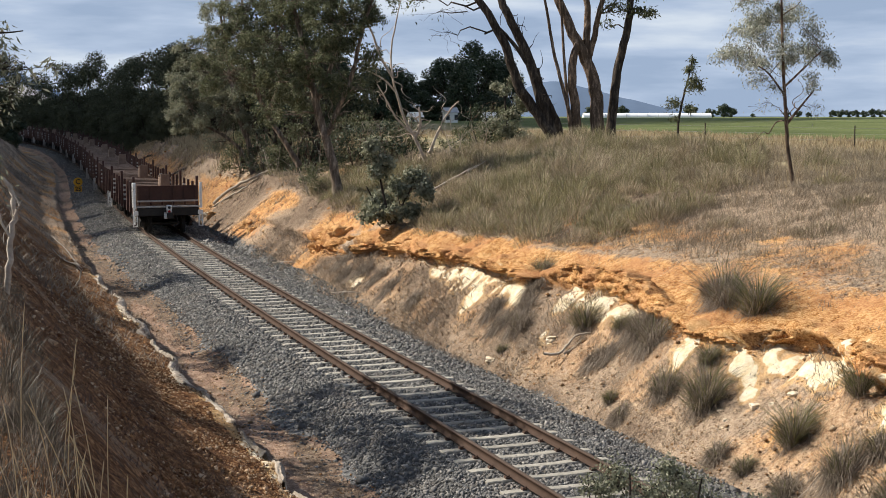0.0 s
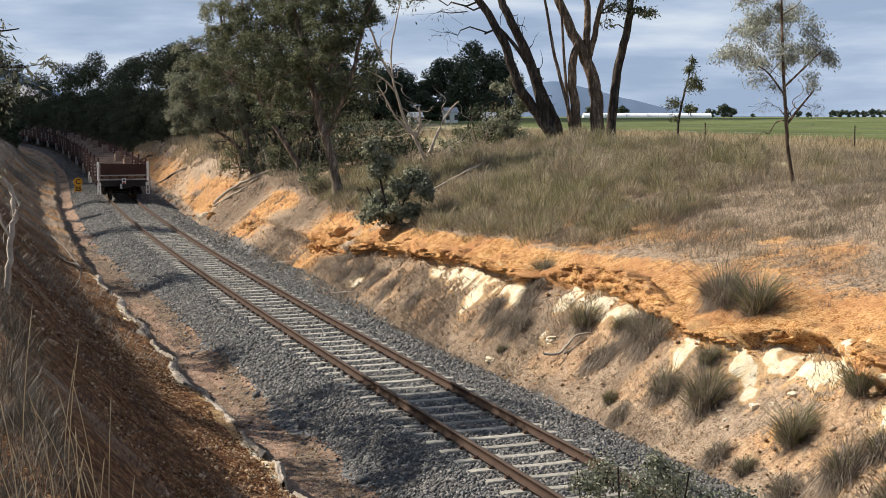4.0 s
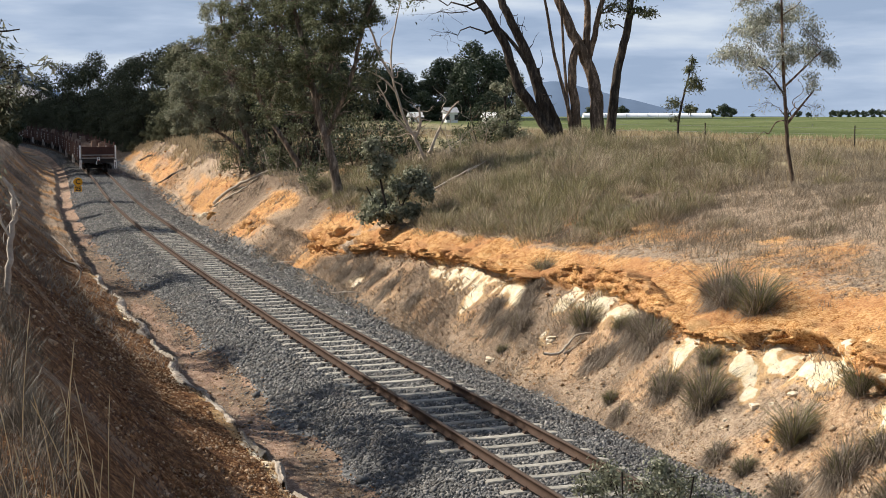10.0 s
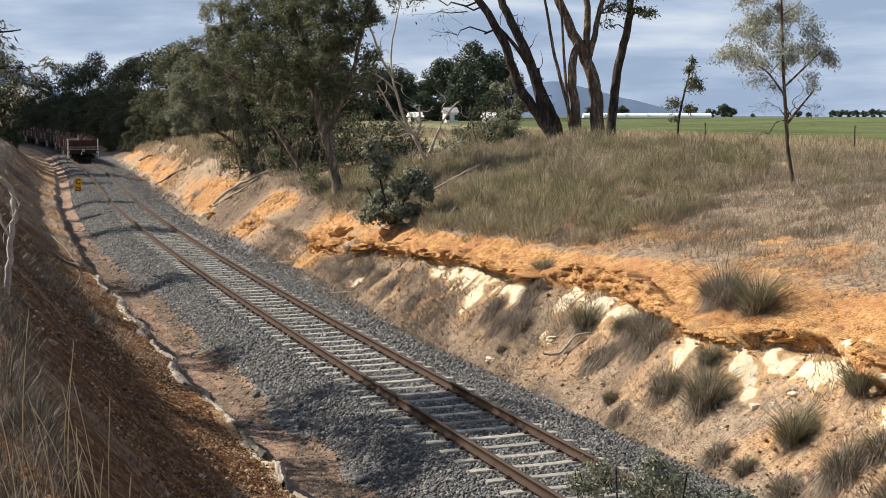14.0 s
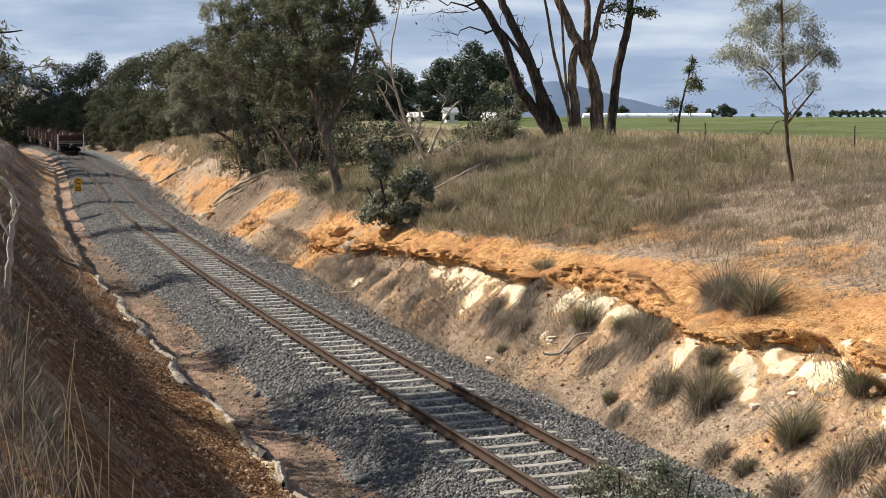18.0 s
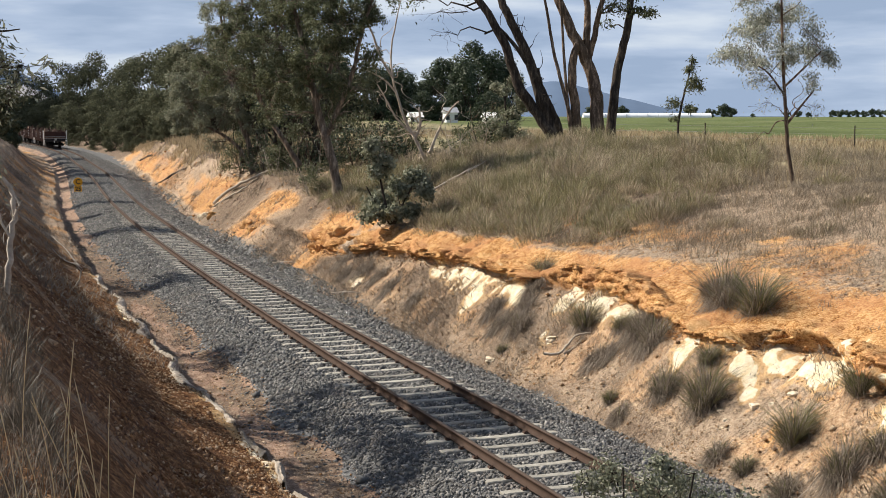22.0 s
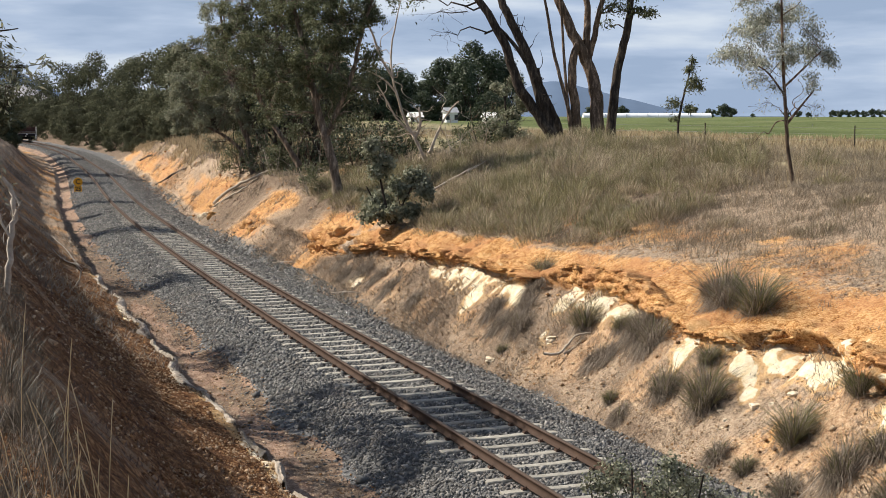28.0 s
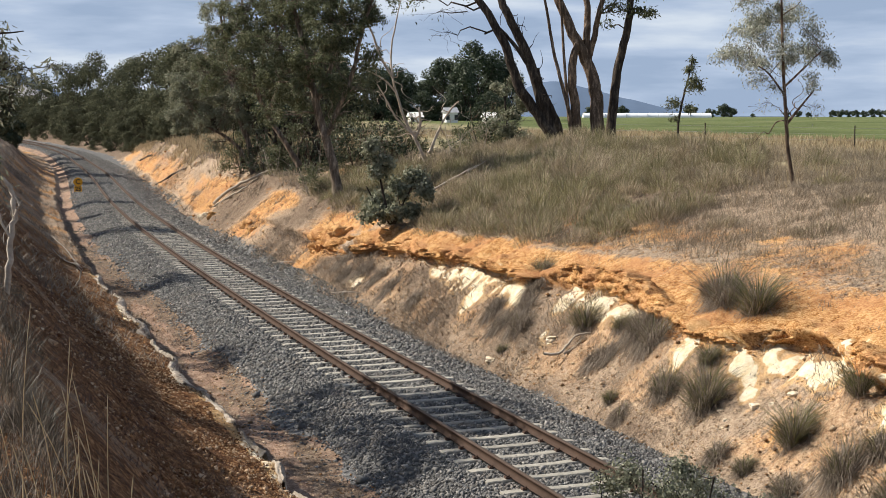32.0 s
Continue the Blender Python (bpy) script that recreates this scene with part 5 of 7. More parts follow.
def heath(x, y, radius, height, seed, n, green, width, dry="heath_dry", label="dense grey-olive mound of coarse grass on the bank top"):
    """A low dense mound of coarse grass and fine-leaved heath."""
    rs = np.random.RandomState(seed)
    at = stand(x, y, 0.0)
    t = thing("heath_mound", label, "grass tussock", Matrix.Translation(at), group="mounds of coarse grass")
    for share, mt, nm in ((1 - green, dry, "dry_tuft"), (green, "heath", "green_tuft")):
        m = int(n * share)
        if m < 10:
            continue
        q, a = np.sqrt(rs.rand(m)), rs.uniform(0, 6.283, m)
        bx, by = radius * q * np.cos(a), radius * q * np.sin(a)
        s, d = to_track(bx + x, by + y)
        body = height * (1 - 0.85 * q ** 2) * (0.75 + 0.5 * vnoise((bx + x) * 3.1, (by + y) * 3.1, seed % 7)) * rs.uniform(0.0, 1.0, m) ** 0.45
        bz = land(s, d, bx + x, by + y) - at.z - 0.02 + 0.78 * body
        h = (0.12 + 0.26 * height) * rs.uniform(0.5, 1.3, m)
        lean = np.clip(0.1 + 0.65 * q + rs.uniform(-0.1, 0.55, m), 0, 1.15)
        V, Q, T = blade_arrays(bx, by, bz, h, lean, width * rs.uniform(0.6, 1.4, m), rs, a + rs.normal(0, 0.8, m))
        piece(nm, mesh_of(nm, V, [Q, T]), mt, t)
    return t


# ---------------------------------------------------------------- trees on the far bank
def make_trees():
    gum("eucalypt_tree", "twin-trunked dark eucalypt leaning on the bank crest", (5.37, 66.0, 3.96),
        [((0.00, 0.00, -0.53, 0.76, -1.19, 1.68, -1.96, 2.72, -2.20, 3.76, -2.86, 5.31, -3.78, 6.60, -4.43, 7.62, -4.95, 8.90), 0.29, 0.11),
         ((0.11, 0.00, -0.43, 1.15, -0.86, 2.20, -1.15, 3.24, -1.55, 4.28, -2.21, 5.57, -2.71, 6.60, -3.13, 7.88, -3.27, 9.16), 0.30, 0.12),
         ((0.31, 0.10, -0.09, 1.10, -0.62, 2.25, -0.83, 2.72, -0.97, 3.50), 0.15, 0.06),
         ((-1.15, 3.24, -1.94, 4.40, -2.52, 5.05, -2.86, 5.36), 0.11, 0.06)],
        [(-4.95, 7.6, 2.11, 0.7, 500), (-3.39, 8.39, 1.85, 1.05, 500), (-6.6, 6.55, 1.2, 0.45, 50), (-5.6, 6.1, 1.6, 0.8, 12), (-5.2, 5.1, 1.6, 0.8, 8), (-2.36, 9.41, 2.11, 1.05, 500)],
        31, "bark", "leaf", 0.17, limb=0.05, bare=26)
    gum("eucalypt_tree", "tall forked brown-barked eucalypt on the bank crest", (7.16, 66.0, 3.91),
        [((0.00, 0.00, 0.04, 1.21, -0.03, 2.51, -0.35, 3.68, -0.99, 4.85, -1.58, 6.14, -2.00, 7.16, -2.33, 8.70), 0.35, 0.14),
         ((-0.30, 3.60, -0.47, 4.59, -0.48, 5.62, -0.44, 6.65, -0.60, 7.68, -0.77, 8.96), 0.20, 0.09),
         ((-0.25, 3.81, -0.16, 4.85, -0.01, 5.88, 0.19, 6.65, 0.54, 7.93), 0.16, 0.08),
         ((-1.00, 0.00, -0.96, 1.47, -1.19, 3.03, -1.09, 4.20, -0.89, 4.72), 0.25, 0.15),
         ((-1.02, 0.0, -1.25, 1.3, -1.66, 2.77, -2.09, 4.33, -2.36, 6.14, -2.63, 7.16), 0.10, 0.05),
         ((-1.08, 0.0, -1.32, 1.25, -1.45, 2.77, -1.59, 4.59, -1.68, 6.14, -1.80, 7.16), 0.08, 0.05)],
        [(-1.03, 8.4, 1.85, 0.9, 500), (0.68, 6.45, 0.74, 0.5, 220), (-1.55, 9.1, 2.11, 1.05, 500), (1.34, 6.2, 0.5, 0.35, 80)],
        32, "bark_brown", "leaf", 0.17, limb=0.05)
    gum("eucalypt_tree", "slender dark eucalypt beside the forked one", (7.79, 66.5, 3.90),
        [((0.00, 0.00, 0.16, 2.00, 0.40, 3.84, 0.78, 5.40, 0.92, 6.70, 1.00, 7.99, 1.25, 9.28), 0.24, 0.10)],
        [(1.42, 6.3, 0.85, 0.5, 260), (0.76, 6.96, 1.06, 0.53, 260), (1.79, 7.99, 1.59, 1.06, 500), (-0.15, 5.7, 0.4, 0.3, 50), (2.0, 6.2, 0.4, 0.3, 60)],
        33, "bark", "leaf", 0.17, limb=0.04)
    gum("young_eucalypt", "young grey-leaved eucalypt with a thin brown trunk", (9.98, 40.0, 3.54),
        [((0.00, 0.00, -0.24, 0.72, -0.37, 1.99, -0.46, 2.94, -0.58, 4.19, -0.64, 5.13, -0.67, 6.06), 0.062, 0.02),
         ((-0.36, 1.75, -0.02, 2.07, 0.44, 2.62), 0.045, 0.02),
         ((-0.41, 2.46, -0.84, 3.09, -1.32, 3.41), 0.035, 0.016),
         ((-0.42, 2.62, 0.11, 3.25, 0.57, 3.72), 0.035, 0.016)],
        [(-0.56, 4.82, 1.1, 0.65, 4350), (-1.49, 3.95, 0.75, 0.6, 2250), (0.40, 4.04, 0.75, 0.55, 2250), (-0.38, 3.65, 0.9, 0.5, 2250), (-0.90, 5.75, 1.1, 0.65, 3900),
         (-1.15, 2.88, 0.6, 0.35, 360), (0.12, 2.88, 0.6, 0.3, 360), (0.97, 3.64, 0.3, 0.5, 450), (0.45, 2.15, 0.45, 0.35, 60), (-1.89, 4.04, 0.35, 0.4, 450), (-0.9, 2.3, 0.6, 0.35, 40)],
        34, "bark_brown", "leaf_silver", 0.088, limb=0.014, bare=14, twigs=9, spray=18, slim=0.17, droop=0.8)
    gum("sapling", "thin eucalypt sapling by the paddock fence", (9.64, 58.0, 4.0),
        [((0.00, 0.00, -0.06, 0.97, 0.17, 2.12, 0.39, 3.03, 0.51, 3.71), 0.06, 0.02)],
        [(0.50, 2.80, 0.42, 0.45, 620), (-0.17, 1.89, 0.42, 0.33, 380), (0.85, 2.57, 0.23, 0.25, 160), (0.43, 3.30, 0.30, 0.26, 380), (0.5, 3.62, 0.18, 0.2, 160), (-0.16, 1.24, 0.32, 0.19, 140), (0.55, 1.75, 0.4, 0.25, 140)],
        35, "bark", "leaf", 0.11, limb=0.012, slim=0.18)
    gum("eucalypt_tree", "bushy eucalypt with a leaning brown trunk on the cutting bank", (-4.15, 57.0, 2.09),
        [((0.00, 0.00, -0.26, 1.30, -0.66, 2.66, -1.01, 4.01, -1.36, 5.58, -1.79, 7.37, -2.00, 9.14), 0.21, 0.06),
         ((-0.60, 2.43, -0.02, 3.56, 0.56, 4.91, 0.90, 6.48, 1.36, 7.81), 0.12, 0.045),
         ((-0.93, 3.56, -0.23, 5.36, 0.01, 6.92, 0.24, 8.48), 0.10, 0.045)],
        [(0.01, 6.92, 1.5, 1.1, 6240), (-0.90, 5.81, 1.3, 1.0, 5520), (-1.79, 7.81, 1.8, 1.1, 6240), (0.91, 7.37, 0.8, 0.9, 2160), (0.47, 8.92, 1.8, 0.9, 3600),
         (-0.01, 4.46, 1.1, 0.65, 2160), (1.24, 5.81, 0.55, 0.6, 720), (-2.2, 4.6, 1.1, 0.8, 2640), (0.2, 3.4, 0.9, 0.4, 384), (-2.9, 6.2, 1.0, 0.9, 2240), (-2.6, 3.4, 0.8, 0.6, 800), (1.7, 8.2, 0.8, 0.7, 1120), (-0.4, 8.2, 1.2, 0.9, 2240), (-1.2, 4.2, 1.0, 0.7, 1440), (-1.6, 2.6, 0.7, 0.5, 480), (0.9, 4.4, 0.8, 0.5, 640)],
        36, "bark_grey", "leaf", 0.118, bare=30, twigs=11, slim=0.2, spray=11)
    gum("eucalypt_tree", "leafy eucalypt with a pale leaning trunk on the bank", (-6.69, 66.0, 3.15),
        [((0.00, 0.00, -0.78, 1.05, -1.35, 1.84, -1.94, 3.01, -2.18, 4.57, -2.54, 6.38, -2.77, 8.44), 0.13, 0.05),
         ((-1.55, 2.23, -0.75, 3.79, -0.86, 5.35, -1.23, 6.90), 0.12, 0.05)],
        [(-2.81, 5.87, 1.5, 1.25, 4950), (-1.52, 4.57, 1.5, 1.25, 4950), (-2.27, 7.41, 1.85, 1.32, 4950), (-0.71, 6.64, 1.5, 1.25, 4950), (-3.36, 4.05, 1.5, 1.25, 4500),
         (-1.28, 3.01, 1.2, 0.9, 2475), (-0.22, 4.31, 1.3, 1.0, 3375), (0.29, 2.49, 1.0, 0.7, 1350)],
        37, "bark_grey", "leaf", 0.118, bare=26, twigs=11, slim=0.18, spray=11)
    gum("eucalypt_tree", "many-stemmed grey-green eucalypt on the bank top", (-9.99, 76.0, 2.6),
        [((0.00, -0.3, -0.44, 1.0, -0.87, 2.4, -1.30, 4.2, -1.57, 6.3, -1.84, 8.1), 0.17, 0.05),
         ((0.30, -0.3, 0.48, 1.5, 0.80, 3.0, 1.13, 5.1), 0.15, 0.05),
         ((0.76, -0.3, 1.08, 1.2, 2.01, 3.0), 0.13, 0.05), ((-0.2, -0.3, -0.8, 0.8, -2.0, 1.7, -3.0, 2.1), 0.12, 0.05)],
        [(-3.09, 5.1, 1.6, 1.3, 5625), (-3.72, 3.6, 1.3, 1.3, 5175), (-2.16, 6.6, 1.6, 1.45, 5625), (-1.61, 3.3, 1.5, 1.2, 4725), (-3.14, 2.1, 1.2, 0.7, 2250), (-4.04, 2.7, 0.9, 1.0, 2700),
         (-0.68, 5.1, 1.8, 1.5, 5175), (-1.54, 8.1, 1.5, 1.2, 3600), (-0.11, 2.7, 1.5, 1.2, 3600), (1.99, 1.5, 1.2, 0.9, 1800), (3.51, 1.8, 1.0, 0.9, 1575), (-4.3, 4.6, 0.9, 0.8, 1350), (-3.6, 6.3, 0.9, 0.8, 1350), (0.9, 4.2, 1.2, 0.9, 1800), (0.2, 6.6, 1.2, 1.0, 1800), (2.2, 3.2, 1.3, 1.0, 2700), (-2.6, 1.2, 1.0, 0.5, 675)],
        38, "bark_grey", "leaf_grey", 0.122, bare=24, twigs=11, slim=0.18, spray=11)
    gum("dead_tree", "half-dead pale-barked gum with bare white limbs", (-0.72, 62.0, 3.4),
        [((0.00, 0.00, -0.49, 0.9, -0.96, 1.64, -1.20, 2.5, -1.42, 3.23, -1.59, 4.45, -1.34, 5.9, -1.04, 7.12), 0.080, 0.016),
         ((-1.30, 2.86, -1.84, 3.48, -2.58, 3.84, -3.31, 4.0), 0.048, 0.016),
         ((-1.59, 3.48, -2.03, 4.45, -2.32, 5.42, -2.81, 6.4, -3.42, 6.9), 0.064, 0.024),
         ((-0.49, 0.78, -0.25, 1.5, -0.32, 2.25), 0.072, 0.040),
         ((0.12, 0.48, 0.57, 1.4, 1.11, 2.25, 1.41, 2.5), 0.064, 0.024),
         ((-0.86, 1.02, -1.35, 1.76, -1.84, 2.74, -2.14, 3.23), 0.048, 0.024)],
        [(-2.21, 4.1, 0.54, 0.45, 160)], 39, "bark_pale", "leaf", 0.14, bare=40, limb=0.03)
    gum("shrub", "dense blue-green shrub on the edge of the cutting", (-1.75, 47.0, 2.05),
        [((0.0, 0.0, -0.2, 0.6, -0.4, 1.5, -0.6, 2.4), 0.05, 0.02), ((0.1, 0.0, 0.5, 0.6, 0.9, 1.3), 0.05, 0.02), ((0, 0, -0.5, 0.4, -0.8, 1.0), 0.04, 0.02)],
        [(0.15, 0.95, 0.62, 0.45, 1700), (0.75, 1.35, 0.5, 0.4, 1300), (-0.45, 0.6, 0.5, 0.4, 1300), (-0.35, 1.6, 0.4, 0.4, 1000), (-0.5, 2.35, 0.36, 0.42, 900), (0.3, 0.4, 0.7, 0.35, 1400), (1.15, 1.0, 0.4, 0.4, 800), (-0.6, 0.2, 0.5, 0.3, 900), (0.7, 0.2, 0.6, 0.3, 900), (-0.15, 1.9, 0.3, 0.3, 500)],
        40, "bark", "leaf_grey", 0.12, "shrub", slim=0.38, droop=0.2, limb=0.02)
    gum("shrub", "grey-green wattle shrub on the bank crest", (3.2, 72.0, 3.7),
        [((0.0, 0.0, 0.1, 1.0, -0.1, 2.2, 0.1, 3.4), 0.08, 0.03)],
        [(0.0, 1.2, 1.0, 0.8, 1700), (0.3, 2.2, 0.8, 0.8, 1700), (-0.3, 2.9, 0.7, 0.6, 1100), (0.9, 0.8, 0.7, 0.6, 500), (-0.9, 0.8, 0.7, 0.5, 400), (0.2, 3.6, 0.45, 0.5, 300)],
        41, "bark", "leaf_grey", 0.12, "shrub", slim=0.3, droop=0.3, limb=0.03)
    for i, (u, y, w) in enumerate(((-0.142, 78, 1.2), (-0.125, 74, 1.1), (-0.106, 72, 1.2), (-0.09, 69, 1.1), (-0.078, 72, 1.2), (-0.062, 68, 1.1), (-0.05, 71, 1.2), (-0.038, 67, 1.0), (-0.026, 72, 1.1), (0.026, 72, 1.1), (0.04, 74, 1.1), (-0.135, 84, 1.3), (-0.115, 82, 1.3), (-0.095, 80, 1.3), (-0.07, 80, 1.3))):
        b = stand(u * y, y)
        gum("shrub", "dark twiggy undergrowth below the trees", b,
            [((0.0, 0.0, 0.2, 0.8, 0.3, 1.8), 0.03, 0.012), ((0.0, 0.0, -0.3, 0.8, -0.5, 2.0), 0.03, 0.012), ((0.0, 0.0, 0.5, 0.6, 0.9, 1.3), 0.025, 0.01)],
            [(0.3 * w, 1.0, 0.8 * w, 0.6, 240), (-0.5 * w, 1.3, 0.7 * w, 0.6, 240), (0, 1.9, 0.7 * w, 0.5, 220), (0.8 * w, 0.6, 0.7 * w, 0.5, 200), (-0.8 * w, 0.5, 0.7 * w, 0.4, 200)],
            150 + i, "bark_brown", "leaf_dark" if i % 2 else "leaf", 0.13, "shrub", slim=0.25, droop=0.3, limb=0.02, bare=30)
    for i, (u, y) in enumerate(((-0.138, 79), (-0.126, 77), (-0.112, 74), (-0.098, 70))):
        b = stand(u * y, y)
        rr = random.Random(400 + i)
        gum("eucalypt_tree", "thicket of thin dark eucalypt stems on the bank top", b,
            [((rr.uniform(-0.5, 0.5), 0.0, rr.uniform(-0.9, 0.9), 1.4, rr.uniform(-1.4, 1.2), 2.9, rr.uniform(-1.8, 1.4), 4.4), rr.uniform(0.05, 0.10), 0.025) for _q in range(6)],
            [(rr.uniform(-1.6, 1.2), rr.uniform(2.2, 4.4), 0.9, 0.6, 420) for _q in range(6)], 420 + i, "bark", "leaf_dark" if i % 2 else "leaf", 0.16, bare=14, limb=0.03)
    for i, (x, y, w) in enumerate(((0.6, 66, 1.0), (1.9, 70, 1.1), (-3.2, 68, 1.1), (-1.9, 72, 1.0), (-5.6, 60, 0.8), (-8.6, 72, 1.0))):
        b = stand(x, y)
        gum("shrub", "sparse brown-grey bush under the trees", b,
            [((0.0, 0.0, 0.2, 0.5, 0.3, 1.1), 0.03, 0.012), ((0.0, 0.0, -0.3, 0.5, -0.5, 1.2), 0.03, 0.012)],
            [(0.2 * w, 0.8, 0.8 * w, 0.5, 330), (-0.5 * w, 0.9, 0.7 * w, 0.5, 300), (0, 1.3, 0.6 * w, 0.4, 220), (0.7 * w, 0.5, 0.6 * w, 0.4, 200)],
            50 + i, "dead", "leaf", 0.09, "shrub", slim=0.25, droop=0.3, limb=0.02, bare=20)


def make_screen():
    # dense dark wattles on the outer side of the curve
    for i, (u, y, k) in enumerate(((-2, 128, 1.0), (10, 136, 0.95), (4, 146, 1.1), (12, 158, 1.0))):
        gum("wattle_tree", "dense dark wattle beside the far curve of the line", stand((u - 784) / 2503 * y, y),
            [((0.0, 0.0, 0.2, 1.2 * k, 0.1, 2.6 * k, -0.1, 3.6 * k), 0.08, 0.03), ((0.1, 0.0, -0.5, 1.2 * k, -0.9, 2.4 * k), 0.06, 0.03), ((0.0, 0.0, 0.6, 1.0 * k, 1.0, 2.0 * k), 0.06, 0.03)],
            [(sx * k, uz * k, 0.95, 0.75, 900) for sx, uz in ((-0.9, 0.5), (0.1, 0.5), (0.9, 0.5), (-0.9, 1.6), (0.0, 1.7), (1.0, 1.5), (-0.6, 2.7), (0.4, 2.7), (-0.1, 3.6))],
            440 + i, "bark", "leaf_dark", 0.24, slim=0.28, limb=0.03)


def make_woods():
    kinds = [wood_tree("woodland_tree", "grey-green eucalypt of the wood along the line", 60 + i, h, w, n, "leaf_far", 0.25, "bark", lo, c)
             for i, (h, w, n, lo, c) in enumerate(((11, 3.6, 6800, 0.08, 30), (9, 3.4, 6000, 0.06, 26), (11.5, 3.4, 6600, 0.1, 30), (6.5, 2.6, 3800, 0.04, 20), (10, 3.0, 5800, 0.06, 26)))]
    dark = [wood_tree("shelterbelt_tree", "dark dense tree of the farm shelter belt", 70 + i, h, w, 5000, "leaf_dark", 0.42, "bark", 0.05, 26)
            for i, (h, w) in enumerate(((12, 4.2), (9.5, 3.6), (13, 4.6)))]
    rng = random.Random(9)
    spots = []
    # right of the line past the end of the cutting, and where the line bends out of sight
    for s in range(118, 300, 7):
        lane = 9.5 if s > 150 else 12.0
        for row in range(3):
            tall = rng.uniform(6.6, 9.0) if row == 0 else rng.uniform(8.8, 11.2)
            spots.append((s + rng.uniform(-2.5, 2.5), lane + row * 5.5 + rng.uniform(-1.2, 1.2), tall))
    for s, d0 in ((285, 0), (300, -6), (310, 4), (320, -12), (288, -10), (300, 14), (330, 0)):
        spots.append((s, d0, 12.5))
    # left of the line
    for s, d0 in ((112, -9.5), (121, -9.2), (130, -9.6), (140, -10), (152, -10.5), (166, -11), (181, -12), (197, -11), (214, -12), (232, -11), (250, -11), (268, -10), (150, -20), (180, -22), (210, -22), (240, -22)):
        spots.append((s, d0 + rng.uniform(-0.5, 0.5), 7.6))
    used = set()
    full = (11, 9, 11.5, 6.5, 10)
    for j, (s, d, tall) in enumerate(spots):
        k = rng.choice((0, 1, 2, 4, 4, 1))
        x, y, _a = at_track(s, d)
        p = stand(float(x), float(y), 0.1)
        sc = tall / full[k] * rng.uniform(0.93, 1.06)
        m = Matrix.Translation(p) @ pose(0, 0, 0, 0, 0, rng.uniform(0, 360)) @ Matrix.Diagonal((sc * rng.uniform(0.9, 1.15), sc, sc, 1))
        if k in used:
            copy_thing(kinds[k], m)
        else:
            kinds[k].matrix_basis = m
            used.add(k)
    # low growth at the foot of the wood
    for j in range(48):
        s = 118 + j * 3.2 + rng.uniform(-2, 2)
        d = (6.0 if s > 140 else 7.5) + rng.uniform(-0.6, 2)
        if j % 4 == 3:
            d = -9 - rng.uniform(0, 2)
        x, y, _a = at_track(s, d)
        p = stand(float(x), float(y), 0.15)
        sc = rng.uniform(0.35, 0.75)
        m = Matrix.Translation(p) @ pose(0, 0, 0, 0, 0, rng.uniform(0, 360)) @ Matrix.Diagonal((sc, sc, sc, 1))
        if 3 in used:
            copy_thing(kinds[3], m)
        else:
            kinds[3].matrix_basis = m
            used.add(3)
    # dark low trees that close the view of the line on its outer side
    for s, d, sc in ((114, -8.0, 0.8), (120, -7.5, 0.78), (126, -7.0, 0.75), (132, -7.1, 0.8), (138, -7.0, 0.8), (145, -7.1, 0.85), (153, -7.5, 0.9), (163, -8.2, 0.9)):
        x, y, _a = at_track(s, d)
        copy_thing(kinds[3], Matrix.Translation(stand(float(x), float(y), 0.3)) @ pose(0, 0, 0, 0, 0, 61 * s) @ Matrix.Diagonal((sc, sc, sc, 1)))
    used = set()
    for j in range(30):
        x = -22 + j * 1.55 + rng.uniform(-1, 1)
        y = 225 + rng.uniform(-8, 18) + (10 if j % 2 else 0)
        if x > 12.5:
            continue
        k = rng.choice((0, 1, 2))
        p = stand(x, y, 0.2)
        sc = (1.02 if 12 < j < 23 else 0.82) * rng.uniform(0.85, 1.08)
        m = Matrix.Translation(p) @ pose(0, 0, 0, 0, 0, rng.uniform(0, 360)) @ Matrix.Diagonal((sc, sc, sc, 1))
        if k in used:
            copy_thing(dark[k], m)
        else:
            dark[k].matrix_basis = m
            used.add(k)
    for j in range(16):
        x = -20 + j * 2.0 + rng.uniform(-1, 1)
        m = Matrix.Translation(stand(x, 221 + rng.uniform(-3, 3), 0.4)) @ pose(0, 0, 0, 0, 0, rng.uniform(0, 360)) @ Matrix.Diagonal((0.5, 0.5, 0.42, 1))
        copy_thing(dark[j % 3], m)
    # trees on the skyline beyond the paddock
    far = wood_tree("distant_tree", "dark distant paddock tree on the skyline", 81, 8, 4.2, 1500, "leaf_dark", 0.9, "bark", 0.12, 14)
    first = True
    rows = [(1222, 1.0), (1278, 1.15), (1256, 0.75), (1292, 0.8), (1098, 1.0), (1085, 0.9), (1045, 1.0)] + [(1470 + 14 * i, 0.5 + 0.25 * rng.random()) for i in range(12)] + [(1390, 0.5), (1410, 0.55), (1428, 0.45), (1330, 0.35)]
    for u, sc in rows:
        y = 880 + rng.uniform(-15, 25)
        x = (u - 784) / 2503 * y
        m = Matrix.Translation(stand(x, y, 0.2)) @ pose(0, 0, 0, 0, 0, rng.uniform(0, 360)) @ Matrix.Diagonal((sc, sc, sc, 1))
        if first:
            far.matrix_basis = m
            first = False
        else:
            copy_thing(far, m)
    # trees above the near bank whose crowns shade the line
    shade_kind = wood_tree("bank_tree", "tall eucalypt standing on the near bank", 91, 11, 3.0, 3600, "leaf", 0.22, "bark", 0.4, 16)
